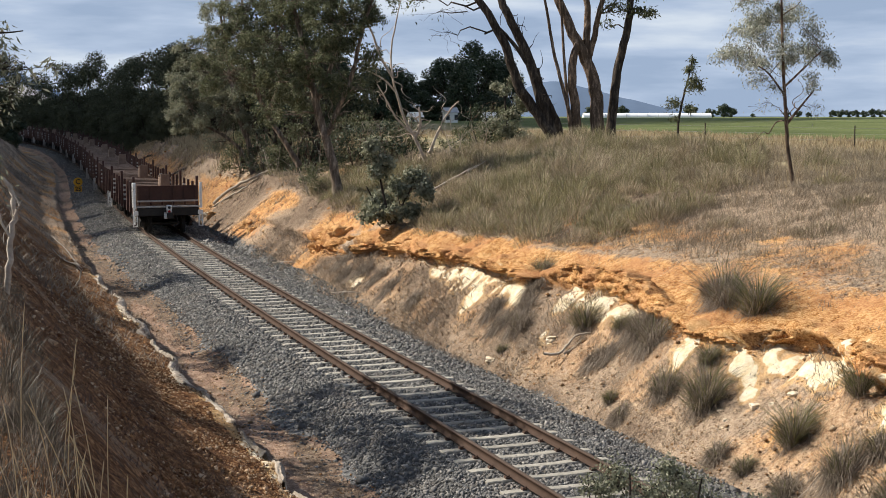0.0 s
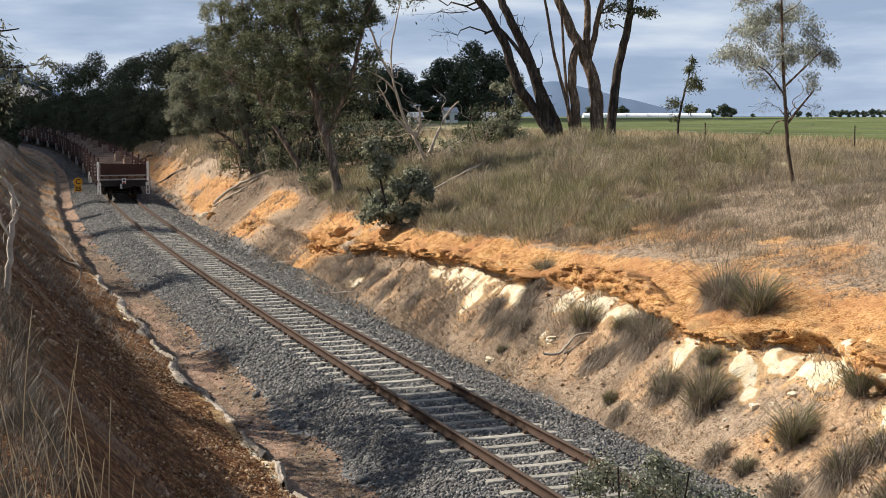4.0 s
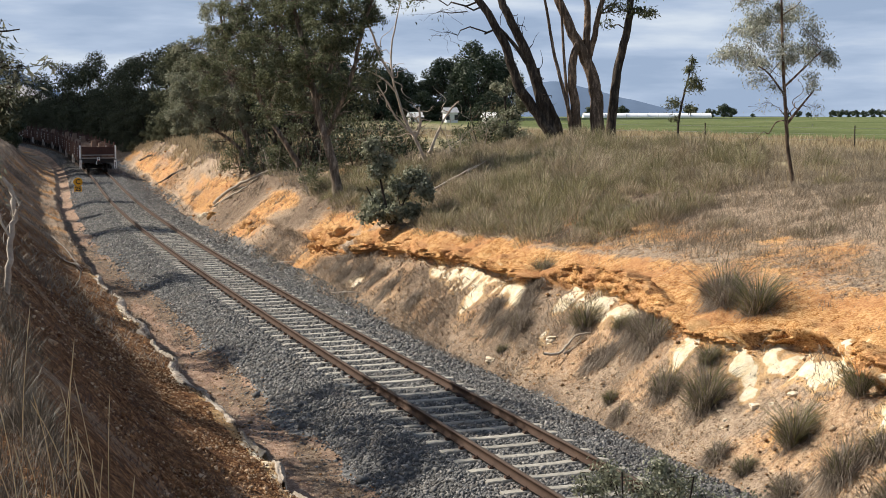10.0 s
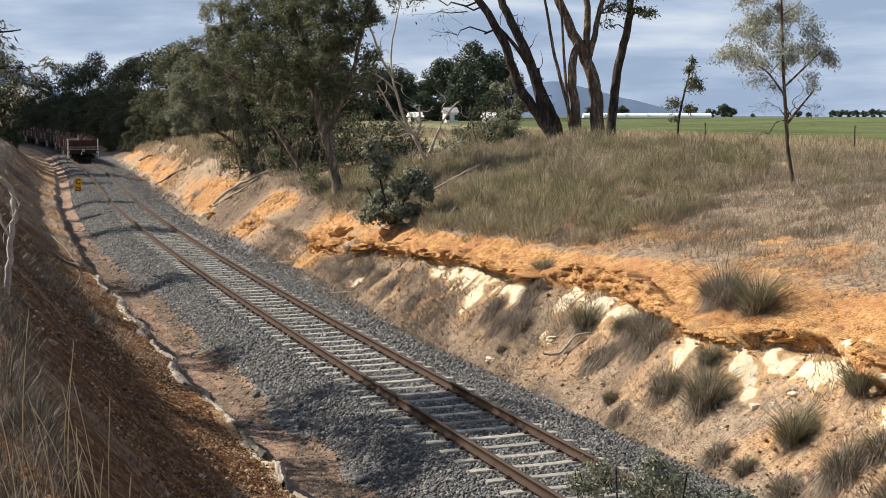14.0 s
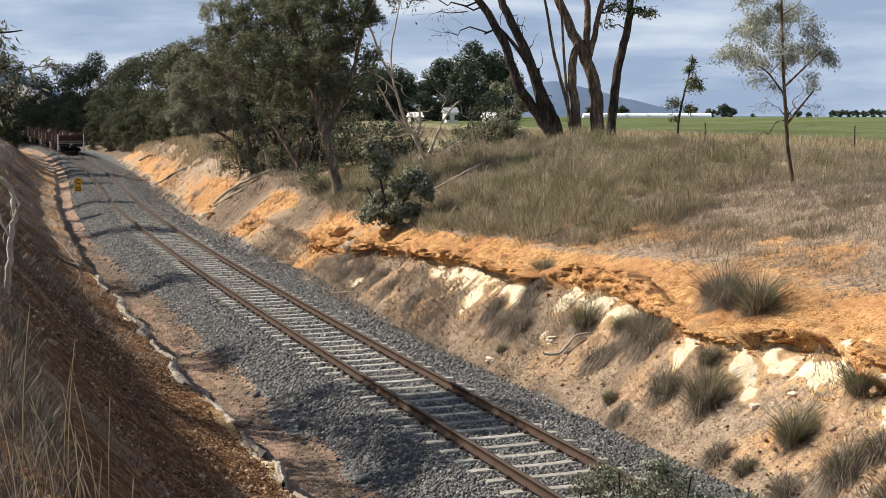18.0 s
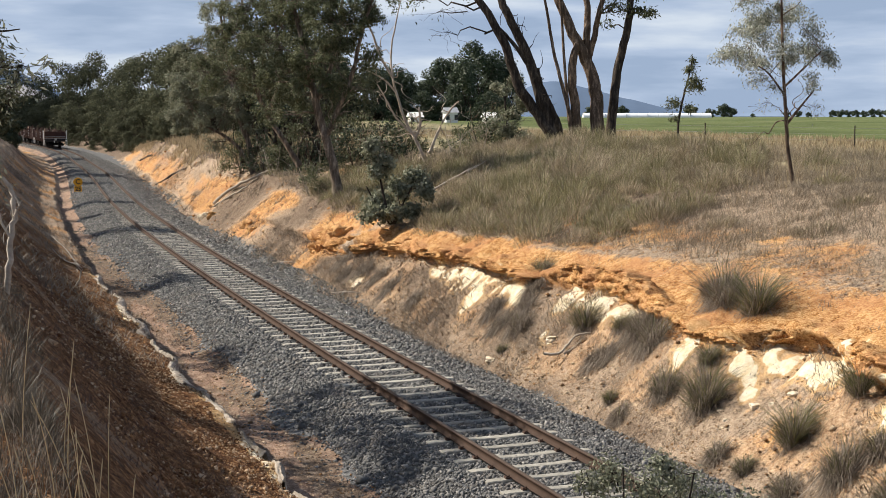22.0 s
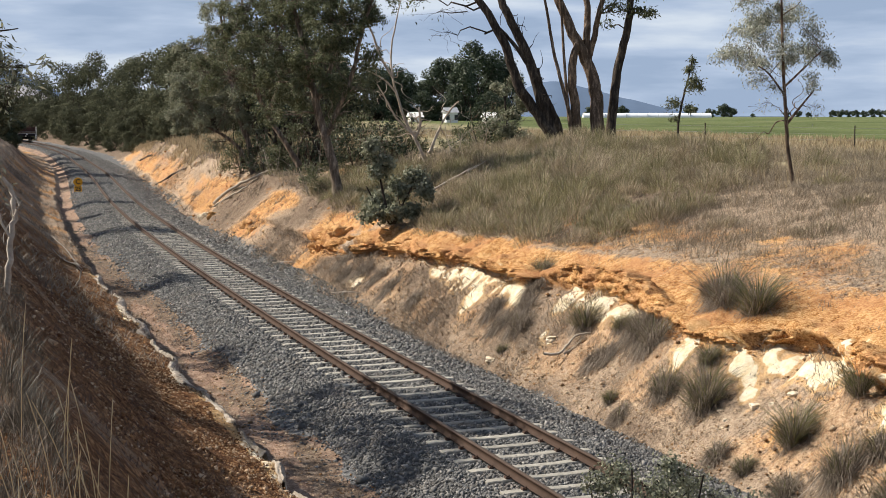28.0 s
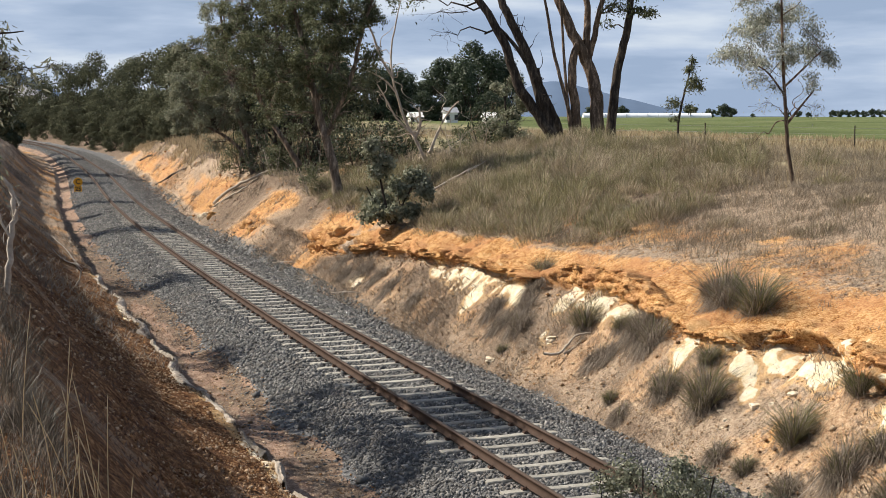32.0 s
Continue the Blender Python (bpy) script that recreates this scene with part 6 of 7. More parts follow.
    for j, (x, y, sc) in enumerate(((-13.4, 30.7, 0.78), (-25.6, 70.4, 0.82), (-31.4, 89.6, 0.82), (-37.4, 110.4, 0.85), (-43.5, 131.7, 0.88), (-51.0, 157.8, 0.92), (-22, 52, 0.8), (-11.2, 26.4, 0.62), (-15.6, 37.6, 0.55), (-28.6, 80.0, 0.5))):
        m = Matrix.Translation(stand(x, y, 0.1)) @ pose(0, 0, 0, 0, 0, 47 * j) @ Matrix.Diagonal((sc, sc, sc, 1))
        if j == 0:
            shade_kind.matrix_basis = m
        else:
            copy_thing(shade_kind, m)


def make_grass():
    clean = lambda s, d: (chalk_at(s, d) < 0.25) * (abs(d - np.interp(s, LEDGE_S, LEDGE_D)) > 0.35)
    edge = lambda s: np.interp(s, ST, GRASS_D)
    patchy = lambda s, d, k, b: np.clip(b + 1.5 * fbm(s * 0.22, d * 0.28, k), 0, 1)
    sward("crest_grass", "dry straw-coloured grass along the bank crest", 101, (-2, 62), (5.0, 26), 6500, 20, 0.40, "heath_dry", 0.18, 0.013, (0.3, 1.0),
          prob=lambda s, d: (d > edge(s) + 0.2) * patchy(s, d, 81, 0.5) * np.where((scrub(s, d) & (s > 32)) | (d > 13), 1.0, 0.12))
    sward("tussock_grass", "olive green tussock grass over the bank", 102, (16, 60), (5.2, 19), 4600, 26, 0.44, "heath", 0.24, 0.013, (0.3, 1.0),
          prob=lambda s, d: scrub(s, d) * patchy(s, d, 85, 0.4) * np.clip((s - 28) / 10, 0.12, 1))
    sward("dead_grass", "grey dead grass matted on the cutting slope", 103, (-2, 50), (2.6, 7.0), 5600, 20, 0.24, "grass_grey", 0.19, 0.012, (0.6, 1.15),
          prob=lambda s, d: patchy(s, d, 89, 0.22 + 0.5 * np.clip((s - 17) / 6, 0, 1)) * np.clip((s - 4) / 14, 0.35, 1) * (1 - 0.8 * np.clip(np.exp(-((s - 34.5) / 2.2) ** 2) + np.exp(-((s - 47) / 3.2) ** 2), 0, 1)) * np.where((s < 32) & (d > np.interp(s, LEDGE_S, LEDGE_D) - 0.1), 0.1, 1.0))
    sward("dry_litter", "fallen twigs and straw strewn over the cutting slope", 108, (-2, 40), (2.8, 8.0), 8000, 4, 0.13, "grass_grey", 0.25, 0.010, (1.0, 1.2), prob=clean, sink=0.0)
    sward("pale_straw", "bleached straw strewn over the cutting slope", 110, (-2, 40), (2.8, 8.5), 3500, 3, 0.12, "grass_dry", 0.25, 0.009, (1.0, 1.2), prob=clean, sink=0.0)
    sward("far_face_grass", "grey dead grass patches on the far cutting face", 111, (34, 125), (3.2, 7.0), 2400, 14, 0.34, "grass_grey", 0.3, 0.022, (0.4, 1.1), prob=lambda s, d: patchy(s, d, 97, 0.30) * np.where((s > 58) & (d < 5.2), 0.25, 1.0))
    sward("far_face_litter", "brown leaf litter on the far cutting face", 115, (18, 120), (2.6, 8.0), 5500, 8, 0.2, "litter", 0.35, 0.022, (0.9, 1.2), prob=lambda s, d: patchy(s, d, 105, 0.40))
    sward("drain_litter", "brown leaf litter and twigs along the side drain", 114, (-4, 70), (-4.0, -2.35), 2600, 6, 0.11, "litter", 0.22, 0.014, (1.0, 1.2), prob=lambda s, d: patchy(s, d, 100, 0.3), sink=0.0)
    sward("bank_litter", "brown leaf litter and twigs on the shaded earth bank", 118, (-4, 18), (-8.8, -5.4), 1200, 6, 0.11, "litter", 0.2, 0.008, (0.8, 1.25), sink=0.0)
    sward("near_face_litter", "grey sticks and dead grass on the far part of the near bank", 112, (14, 120), (-9.5, -4.2), 4200, 8, 0.28, "grass_grey", 0.35, 0.018, (0.6, 1.2), prob=lambda s, d: patchy(s, d, 98, 0.45))
    sward("slope_wisps", "wisps of bleached dead grass lying on the slope", 116, (-3, 24), (2.75, 5.2), 2800, 18, 0.30, "grass_grey", 0.22, 0.008, (0.9, 1.3), prob=lambda s, d: patchy(s, d, 107, 0.35) * np.clip((4.6 - d) / 0.8, 0.2, 1))
    sward("crest_weeds", "grey dry weeds among the bank grass", 104, (-2, 60), (5.5, 22), 3600, 24, 0.34, "matted", 0.22, 0.007, (0.3, 1.1), prob=lambda s, d: (d > edge(s) + 0.8) * patchy(s, d, 93, 0.42) * np.where(scrub(s, d), 0.25, 1.0))
    sward("matted_grass", "matted pale dry grass above the cutting edge", 113, (-3, 30), (6.6, 19), 10500, 20, 0.30, "matted", 0.24, 0.007, (0.45, 1.2), prob=lambda s, d: ~scrub(s, d) * np.clip((d - edge(s) - 0.1) / 0.9, 0, 1) * patchy(s, d, 99, 0.66))
    sward("seed_grass", "thin upright straw stalks in the matted grass", 117, (2, 30), (7.5, 19), 1500, 7, 0.55, "grass_dry", 0.2, 0.007, (0.1, 0.5), prob=lambda s, d: ~scrub(s, d) * patchy(s, d, 109, 0.4))
    sward("far_bank_grass", "dry straw grass along the far end of the cutting", 105, (60, 165), (5.0, 16), 5000, 13, 0.55, "grass_dry", 0.3, 0.034, (0.1, 0.7),
          prob=lambda s, d: (d > edge(s) - np.interp(s, [60, 75], [0.1, 0.9])) * patchy(s, d, 95, 0.8))
    sward("paddock_edge_grass", "pale dry grass along the paddock fence", 106, (20, 110), (22, 48), 2600, 10, 0.38, "grass_dry", 0.4, 0.035, (0.1, 0.7))
    sward("near_bank_grass", "grey dry grass on the near bank", 107, (3, 60), (-12.5, -8.7), 1200, 26, 0.30, "verge_shaded", 0.2, 0.010, (0.15, 0.9),
          prob=lambda s, d: np.clip((-d - 8.4) / 0.8, 0, 1))


def make_tussocks():
    # distance along, offset, radius, height, green share
    for i, (s, d, r, h, g) in enumerate(((17.0, 5.2, 0.34, 0.46, 0.4), (16.6, 4.8, 0.42, 0.35, 0.0), (16.2, 4.4, 0.4, 0.3, 0.0), (13.0, 4.5, 0.32, 0.62, 0.4), (17.5, 4.1, 0.42, 0.32, 0.0), (16.6, 3.95, 0.5, 0.34, 0.0), (15.6, 4.0, 0.42, 0.42, 0.05),
                                         (10.5, 4.65, 0.55, 0.55, 0.05), (9.8, 4.5, 0.5, 0.55, 0.12), (11.4, 4.6, 0.24, 0.32, 0.5), (9.0, 5.65, 0.52, 1.05, 0.15), (8.6, 5.5, 0.4, 0.8, 0.05), (7.7, 5.65, 0.42, 0.85, 0.5), (6.7, 3.95, 0.42, 0.78, 0.4),
                                         (7.9, 3.75, 0.36, 0.5, 0.15), (3.8, 3.9, 0.34, 0.66, 0.55), (2.2, 3.7, 0.48, 0.5, 0.12), (1.8, 4.1, 0.32, 0.4, 0.2), (3.2, 4.75, 0.28, 0.5, 0.6), (7.4, 4.4, 0.22, 0.34, 0.45), (15.3, 3.4, 0.13, 0.18, 0.6), (9.4, 3.35, 0.15, 0.22, 0.6),
                                         (4.3, 3.25, 0.22, 0.26, 0.35), (11.3, 3.95, 0.4, 0.25, 0.0), (10.9, 4.1, 0.3, 0.25, 0.0), (28.5, 3.8, 0.5, 0.3, 0.0), (30.6, 3.7, 0.55, 0.32, 0.0), (26.6, 3.8, 0.5, 0.3, 0.0), (24.8, 3.6, 0.5, 0.3, 0.0), (29.4, 3.4, 0.4, 0.3, 0.0),
                                         (22.8, 3.7, 0.35, 0.25, 0.0), (3.0, 3.2, 0.35, 0.3, 0.1), (5.2, 3.3, 0.3, 0.26, 0.1), (0.8, 3.6, 0.45, 0.45, 0.2), (8.7, 3.2, 0.3, 0.25, 0.05))):
        x, y, _a = at_track(s, d)
        tussock(float(x), float(y), r, h, 300 + i, "grass_grey", int(420 + 800 * r), "grey-green spiky grass tussock on the cutting slope" if g > 0.25 else "grey dead grass tussock drooping down the cutting slope", g, 0.0105)


def make_heath():
    """Mounds of coarse growth, close to one another, over the bank top."""
    rng = random.Random(77)
    placed = []
    for _ in range(6000):
        s, d = rng.uniform(16.5, 44), rng.uniform(5.3, 18)
        room = (0.80 + 0.012 * (s - 16)) * (1.0 + 0.45 * float(vnoise(s * 0.45, d * 0.45, 27)))
        if len(placed) >= 290 or not bool(scrub(np.float64(s), np.float64(d))) or any((s - p) ** 2 + (d - q) ** 2 < room * room for p, q in placed):
            continue
        placed.append((s, d))
    for i, (s, d) in enumerate(placed):
        x, y, _a = at_track(s, d)
        big = 0.5 + 0.5 * float(vnoise(s * 0.5, d * 0.5, 29))
        r = rng.uniform(0.36, 0.56) + 0.32 * big
        h = rng.uniform(0.34, 0.62) + 0.6 * big
        low = 0.7 if d < float(np.interp(s, ST, GRASS_D)) + 1.2 else 1.0
        lush = 0.5 + 0.5 * float(fbm(s * 0.28, d * 0.28, 31))
        heath(float(x), float(y), r, low * h, 600 + i, int(300 + 720 * r), min(0.95, max(0.08, lush + rng.uniform(-0.35, 0.35))), 0.0115)
    # scattered clumps in the matted grass
    for i, (s, d, r, h, g) in enumerate(((21.5, 16.4, 0.8, 0.5, 0.9), (17.5, 14.0, 0.6, 0.35, 0.7), (13.5, 12.0, 0.5, 0.3, 0.3), (19.5, 12.3, 0.5, 0.35, 0.3), (15.0, 9.2, 0.5, 0.25, 0.1), (11.5, 9.6, 0.6, 0.26, 0.1), (24.0, 18.2, 0.8, 0.5, 0.5), (22.6, 19.5, 0.7, 0.45, 0.3))):
        x, y, _a = at_track(s, d)
        heath(float(x), float(y), r, h, 900 + i, 560, g, 0.011)


make_trees()
make_woods()
make_screen()
make_heath()
make_grass()
make_tussocks()

# ---------------------------------------------------------------- things along the line
def make_site():
    # speed board by the line
    x, y, a = at_track(82.0, -2.35)
    b = stand(float(x), float(y), 0.29)
    t = thing("speed_sign", "yellow trackside speed board with black letters on a thin post", "sign", Matrix.Translation(b) @ pose(0, 0, 0, 0, 0, 19))
    bm = bmesh.new()
    rod(bm, (0, 0, 0), (0, 0, 1.5), 0.03, 8)
    part("post", bm, "grey", t)
    bm = bmesh.new()
    rod(bm, (0, -0.035, 1.27), (0, -0.05, 1.27), 0.30, 28)
    c = part("round_plate", bm, "sign", t)
    bm = bmesh.new()
    box(bm, (0, -0.0425, 0.80), (0.50, 0.015, 0.36), 0.004)
    r = part("number_plate", bm, "sign", t)
    for txt, z, sz, par in (("C", 1.27, 0.46, c), ("25", 0.80, 0.40, r)):
        cu = bpy.data.curves.new("text", "FONT")
        cu.body, cu.size, cu.align_x, cu.align_y, cu.extrude, cu.offset = txt, sz, "CENTER", "CENTER", 0.004, 0.008
        ob = new("lettering", cu)
        dg = bpy.context.evaluated_depsgraph_get()
        me = bpy.data.meshes.new_from_object(ob.evaluated_get(dg))
        bpy.data.objects.remove(ob)
        me.materials.clear()
        o = piece("lettering", me, "black", par, "black " + txt)
        o.matrix_basis = pose(0, -0.056, z, 90, 0, 0)
    # paddock fence
    for i in range(-1, 9):
        x, y = 13.3 + i * 7.55, 72.0 - 0.15 * i
        f = thing("fence_post", "dark steel paddock fence post in dry grass", "fence post", Matrix.Translation(stand(x, y, 0.25)), group="paddock fence posts")
        bm = bmesh.new()
        box(bm, (0, 0, 0.72), (0.055, 0.05, 1.44), 0.008)
        part("stake", bm, "post", f)
        bm = bmesh.new()
        box(bm, (0, 0, 1.45), (0.07, 0.065, 0.03), 0.006)
        part("cap", bm, "post", f)
    fw = thing("fence_wire", "thin grey fence wires strung along the paddock", "wire fence")
    for z in (0.5, 0.8, 1.1):
        bm = bmesh.new()
        pts = [stand(13.3 + i * 7.55, 72.0 - 0.15 * i) + Vector((0, 0, z)) for i in range(-1, 9)]
        for p, q in zip(pts[:-1], pts[1:]):
            rod(bm, p, q, 0.005, 4)
        part("wire", bm, "grey", fw)
    # white farm buildings behind the trees
    for x, y, w, h, nm in ((1.0, 200, 1.6, 1.5, "farmhouse"), (-4.0, 204, 1.7, 0.8, "farm_shed"), (6.6, 202, 1.5, 0.8, "farm_shed")):
        g = thing(nm, "small white weatherboard farm building by the dark trees", "building", Matrix.Translation(stand(x, y, 0.1)) @ pose(0, 0, 0, 0, 0, 12))
        bm = bmesh.new()
        box(bm, (0, 0, h / 2), (w, 2.6, h))
        part("wall", bm, "cream", g)
        bm = bmesh.new()
        vs = [bm.verts.new(p) for p in ((-w / 2 - 0.2, -1.5, h), (w / 2 + 0.2, -1.5, h), (w / 2 + 0.2, 0, h + 0.7), (-w / 2 - 0.2, 0, h + 0.7), (w / 2 + 0.2, 1.5, h), (-w / 2 - 0.2, 1.5, h))]
        for f in ((0, 1, 2, 3), (3, 2, 4, 5), (0, 3, 5), (1, 4, 2), (0, 5, 4, 1)):
            bm.faces.new([vs[i] for i in f])
        bmesh.ops.recalc_face_normals(bm, faces=bm.faces)
        part("roof", bm, "iron_roof" if nm == "farmhouse" else "cream", g)
        for sx in (-0.6, 0.6):
            bm = bmesh.new()
            box(bm, (sx, -1.31, h * 0.55), (0.5, 0.04, 0.7), 0.01)
            part("window", bm, "glass", g)
    # long white tunnels across the paddock
    for k in range(6):
        x0 = 88 + k * 12.6
        g = thing("polytunnel", "long low white polytunnel beyond the green paddock", "greenhouse", Matrix.Translation(stand(x0, 830.0 + k, 0.1)), group="polytunnels")
        bm = bmesh.new()
        n = 10
        rings = []
        for xx in (-6.2, 6.2):
            rings.append([bm.verts.new((xx, 4 * math.cos(math.pi * i / n), 2.7 * math.sin(math.pi * i / n))) for i in range(n + 1)])
        for i in range(n):
            bm.faces.new((rings[0][i], rings[1][i], rings[1][i + 1], rings[0][i + 1]))
        bm.faces.new(rings[0])
        bm.faces.new(rings[1][::-1])
        bmesh.ops.recalc_face_normals(bm, faces=bm.faces)
        part("film_cover", bm, "film", g)
        for xx in (-6.2, 0, 6.2):
            bm = bmesh.new()
            for i in range(n):
                a0, a1 = math.pi * i / n, math.pi * (i + 1) / n
                rod(bm, (xx, 4.03 * math.cos(a0), 2.73 * math.sin(a0)), (xx, 4.03 * math.cos(a1), 2.73 * math.sin(a1)), 0.05, 4)
            part("hoop", bm, "grey", g)
    # distant hills; the haze of distance is put into their colours
    for nm, lab, mat, y, peaks in (("distant_mountain", "wooded mountain on the horizon, coloured haze blue", "hill", 4300, ((290, 40, 125), (380, 52, 140), (500, 26, 160), (600, 20, 160), (230, 24, 120))),
                                   ("distant_hills", "hills beyond the wood, coloured pale haze blue", "hill", 4200, ((-1420, 76, 220), (-1230, 72, 170), (-1640, 80, 300))),
                                   ("distant_pasture", "pasture on the far hills, paled with haze", "hill_pale", 3900, ((-1210, 52, 120), (-1120, 46, 90), (-1330, 50, 120)))):
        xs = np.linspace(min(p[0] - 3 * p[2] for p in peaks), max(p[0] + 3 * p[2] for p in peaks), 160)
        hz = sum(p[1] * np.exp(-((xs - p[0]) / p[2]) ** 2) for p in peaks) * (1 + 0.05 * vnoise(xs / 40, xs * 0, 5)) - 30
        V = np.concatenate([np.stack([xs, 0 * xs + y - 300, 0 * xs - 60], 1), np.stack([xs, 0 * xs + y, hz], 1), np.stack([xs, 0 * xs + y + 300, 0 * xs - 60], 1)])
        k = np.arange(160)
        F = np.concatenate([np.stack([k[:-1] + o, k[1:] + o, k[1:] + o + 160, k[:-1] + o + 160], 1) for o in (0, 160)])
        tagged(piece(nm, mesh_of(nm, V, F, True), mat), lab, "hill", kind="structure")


make_site()

# ---------------------------------------------------------------- dead wood, rocks and the near bank
def lump(name, label, at, size, seed, mat, squash=0.7, turn=0.0, rough=0.45, sub=3):
    """A broken block of stone."""
    bm = bmesh.new()
    bmesh.ops.create_icosphere(bm, subdivisions=4 if size > 0.25 else sub, radius=1.0)
    off = Vector((seed * 3.7, seed * 1.3, 0))
    for v in bm.verts:
        c = v.co.copy()
        c = Vector([max(-0.72, min(0.72, q)) for q in c]) * 1.2
        k = 1 + rough * (noise.noise(c * 1.3 + off) + 0.5 * noise.noise(c * 3.1 + off) + 0.3 * noise.noise(c * 6 + off) + 0.2 * noise.noise(c * 15 + off))
        v.co = c * k
    bmesh.ops.scale(bm, vec=(size, size * 0.8, size * squash), verts=bm.verts)
    ob = part(name, bm, mat)
    ob.matrix_basis = Matrix.Translation(at) @ pose(0, 0, 0, 0, 0, turn)
    return tagged(ob, label, "rock")


def branch(name, label, at, stems, seed, mat="dead", bare=6, category="dead branch", turn=0.0):
    """Dead wood: crooked stems given as x, y, z triples and the radii, with a few twigs."""
    rs = np.random.RandomState(seed)
    t = thing(name, label, category, Matrix.Translation(at) @ pose(0, 0, 0, 0, 0, turn))
    pts = []
    for k, (p, r0, r1) in enumerate(stems):
        ln = smooth_line(np.asarray(p, float).reshape(-1, 3), rs, r0 * 0.25)
        sh = Shape()
        sh.tube(ln, r0, r1, 7)
        piece("stem" if k == 0 else "side_branch", sh.mesh("stem"), mat, t)
        pts.append(ln)
    pts = np.concatenate(pts)
    for _ in range(bare):
        j = rs.randint(len(pts) // 4, len(pts))
        e = rs.normal(size=3)
        tip = pts[j] + e / np.linalg.norm(e) * rs.uniform(0.15, 0.5)
        sh = Shape()
        sh.tube(bend(pts[j], tip, rs, 0.3, 5), stems[0][1] * 0.3, 0.003, 4)
        piece("twig", sh.mesh("twig"), mat, t)
    return t


def along(s, d, lift=0.0):
    x, y, _ = at_track(s, d)
    p = stand(float(x), float(y), 0.0)
    return Vector((p.x, p.y, p.z + lift))


def crust(s0, s1, over, thick, seed):
    """A stretch of the hard ochre layer, overhanging the softer bank below, broken and pitted."""
    s = np.arange(s0, s1, 0.07)
    led, gra, lz = ledge_lines(s)
    end = np.clip(np.minimum(s - s0, s1 - s) / 0.35, 0, 1) ** 0.6
    ov = over * (0.45 + 0.75 * np.clip(0.5 + 0.9 * fbm(s * 0.9, s * 0, 120 + seed), 0, 1.2)) * end
    th = thick * (0.6 + 0.6 * np.clip(0.5 + fbm(s * 0.7, s * 0 + 5, 130 + seed), 0, 1)) * (0.35 + 0.65 * end)
    gz = lambda d: land(s, d)
    sec = [(led + 0.30, lz - 0.10), (led + 0.05 - ov * 0.5, lz - 0.02), (led - ov * 0.9, lz + 0.03), (led - ov, lz + th * 0.3), (led - ov * 1.02, lz + th * 0.6), (led - ov * 0.85, lz + th * 0.9),
           (led - ov * 0.5, lz + th * 1.08), (led + 0.0, lz + th * 1.12 + 0.03), (led + 0.25, np.maximum(gz(led + 0.25) + 0.06, lz + th * 1.0)), (led + 0.55, gz(led + 0.55) + 0.03), (led + 0.95, gz(led + 0.95) - 0.08)]
    m, n = 40, len(s)
    D0, Z0 = np.stack([c[0] for c in sec]), np.stack([c[1] for c in sec])
    at_j = np.linspace(0, len(sec) - 1, m)
    D1 = np.stack([np.interp(at_j, np.arange(len(sec)), D0[:, i]) for i in range(n)], 1)
    Z1 = np.stack([np.interp(at_j, np.arange(len(sec)), Z0[:, i]) for i in range(n)], 1)
    SS, JJ = np.meshgrid(s, at_j * 0.13, indexing="xy")
    keep = np.clip(np.minimum(at_j, len(sec) - 1 - at_j), 0, 1)[:, None]
    bite = 0.16 * fbm(SS * 2.1, JJ * 3, 140 + seed) + 0.13 * fbm(SS * 5, JJ * 6, 150 + seed) + 0.08 * vnoise(SS * 14, JJ * 15, 155 + seed)
    lift = 0.07 * fbm(SS * 3, JJ * 3, 160 + seed) + 0.05 * fbm(SS * 8, JJ * 8, 170 + seed)
    x, y, _ = at_track(SS.ravel(), (D1 + keep * bite).ravel())
    V = [np.stack([x, y, (Z1 + keep * lift).ravel()], 1)]
    idx = np.arange(n * m).reshape(m, n)
    F = np.stack([idx[:-1, :-1], idx[:-1, 1:], idx[1:, 1:], idx[1:, :-1]], -1).reshape(-1, 4)
    me = mesh_of("rock_crust", np.concatenate(V), F)
    for nm, c in (("zone_a", (1, 0, 0, 1)), ("zone_b", (0, 0, 0, 1)), ("zone_c", (0, 0, 0, 1))):
        at = me.color_attributes.new(nm, "FLOAT_COLOR", "POINT")
        at.data.foreach_set("color", np.tile(np.array(c, np.float32), n * m))
    ob = tagged(piece("rock_crust", me, "ground"), "overhanging broken crust of ochre gravel on the cutting face", "rock", group="crust of the cutting")
    return ob


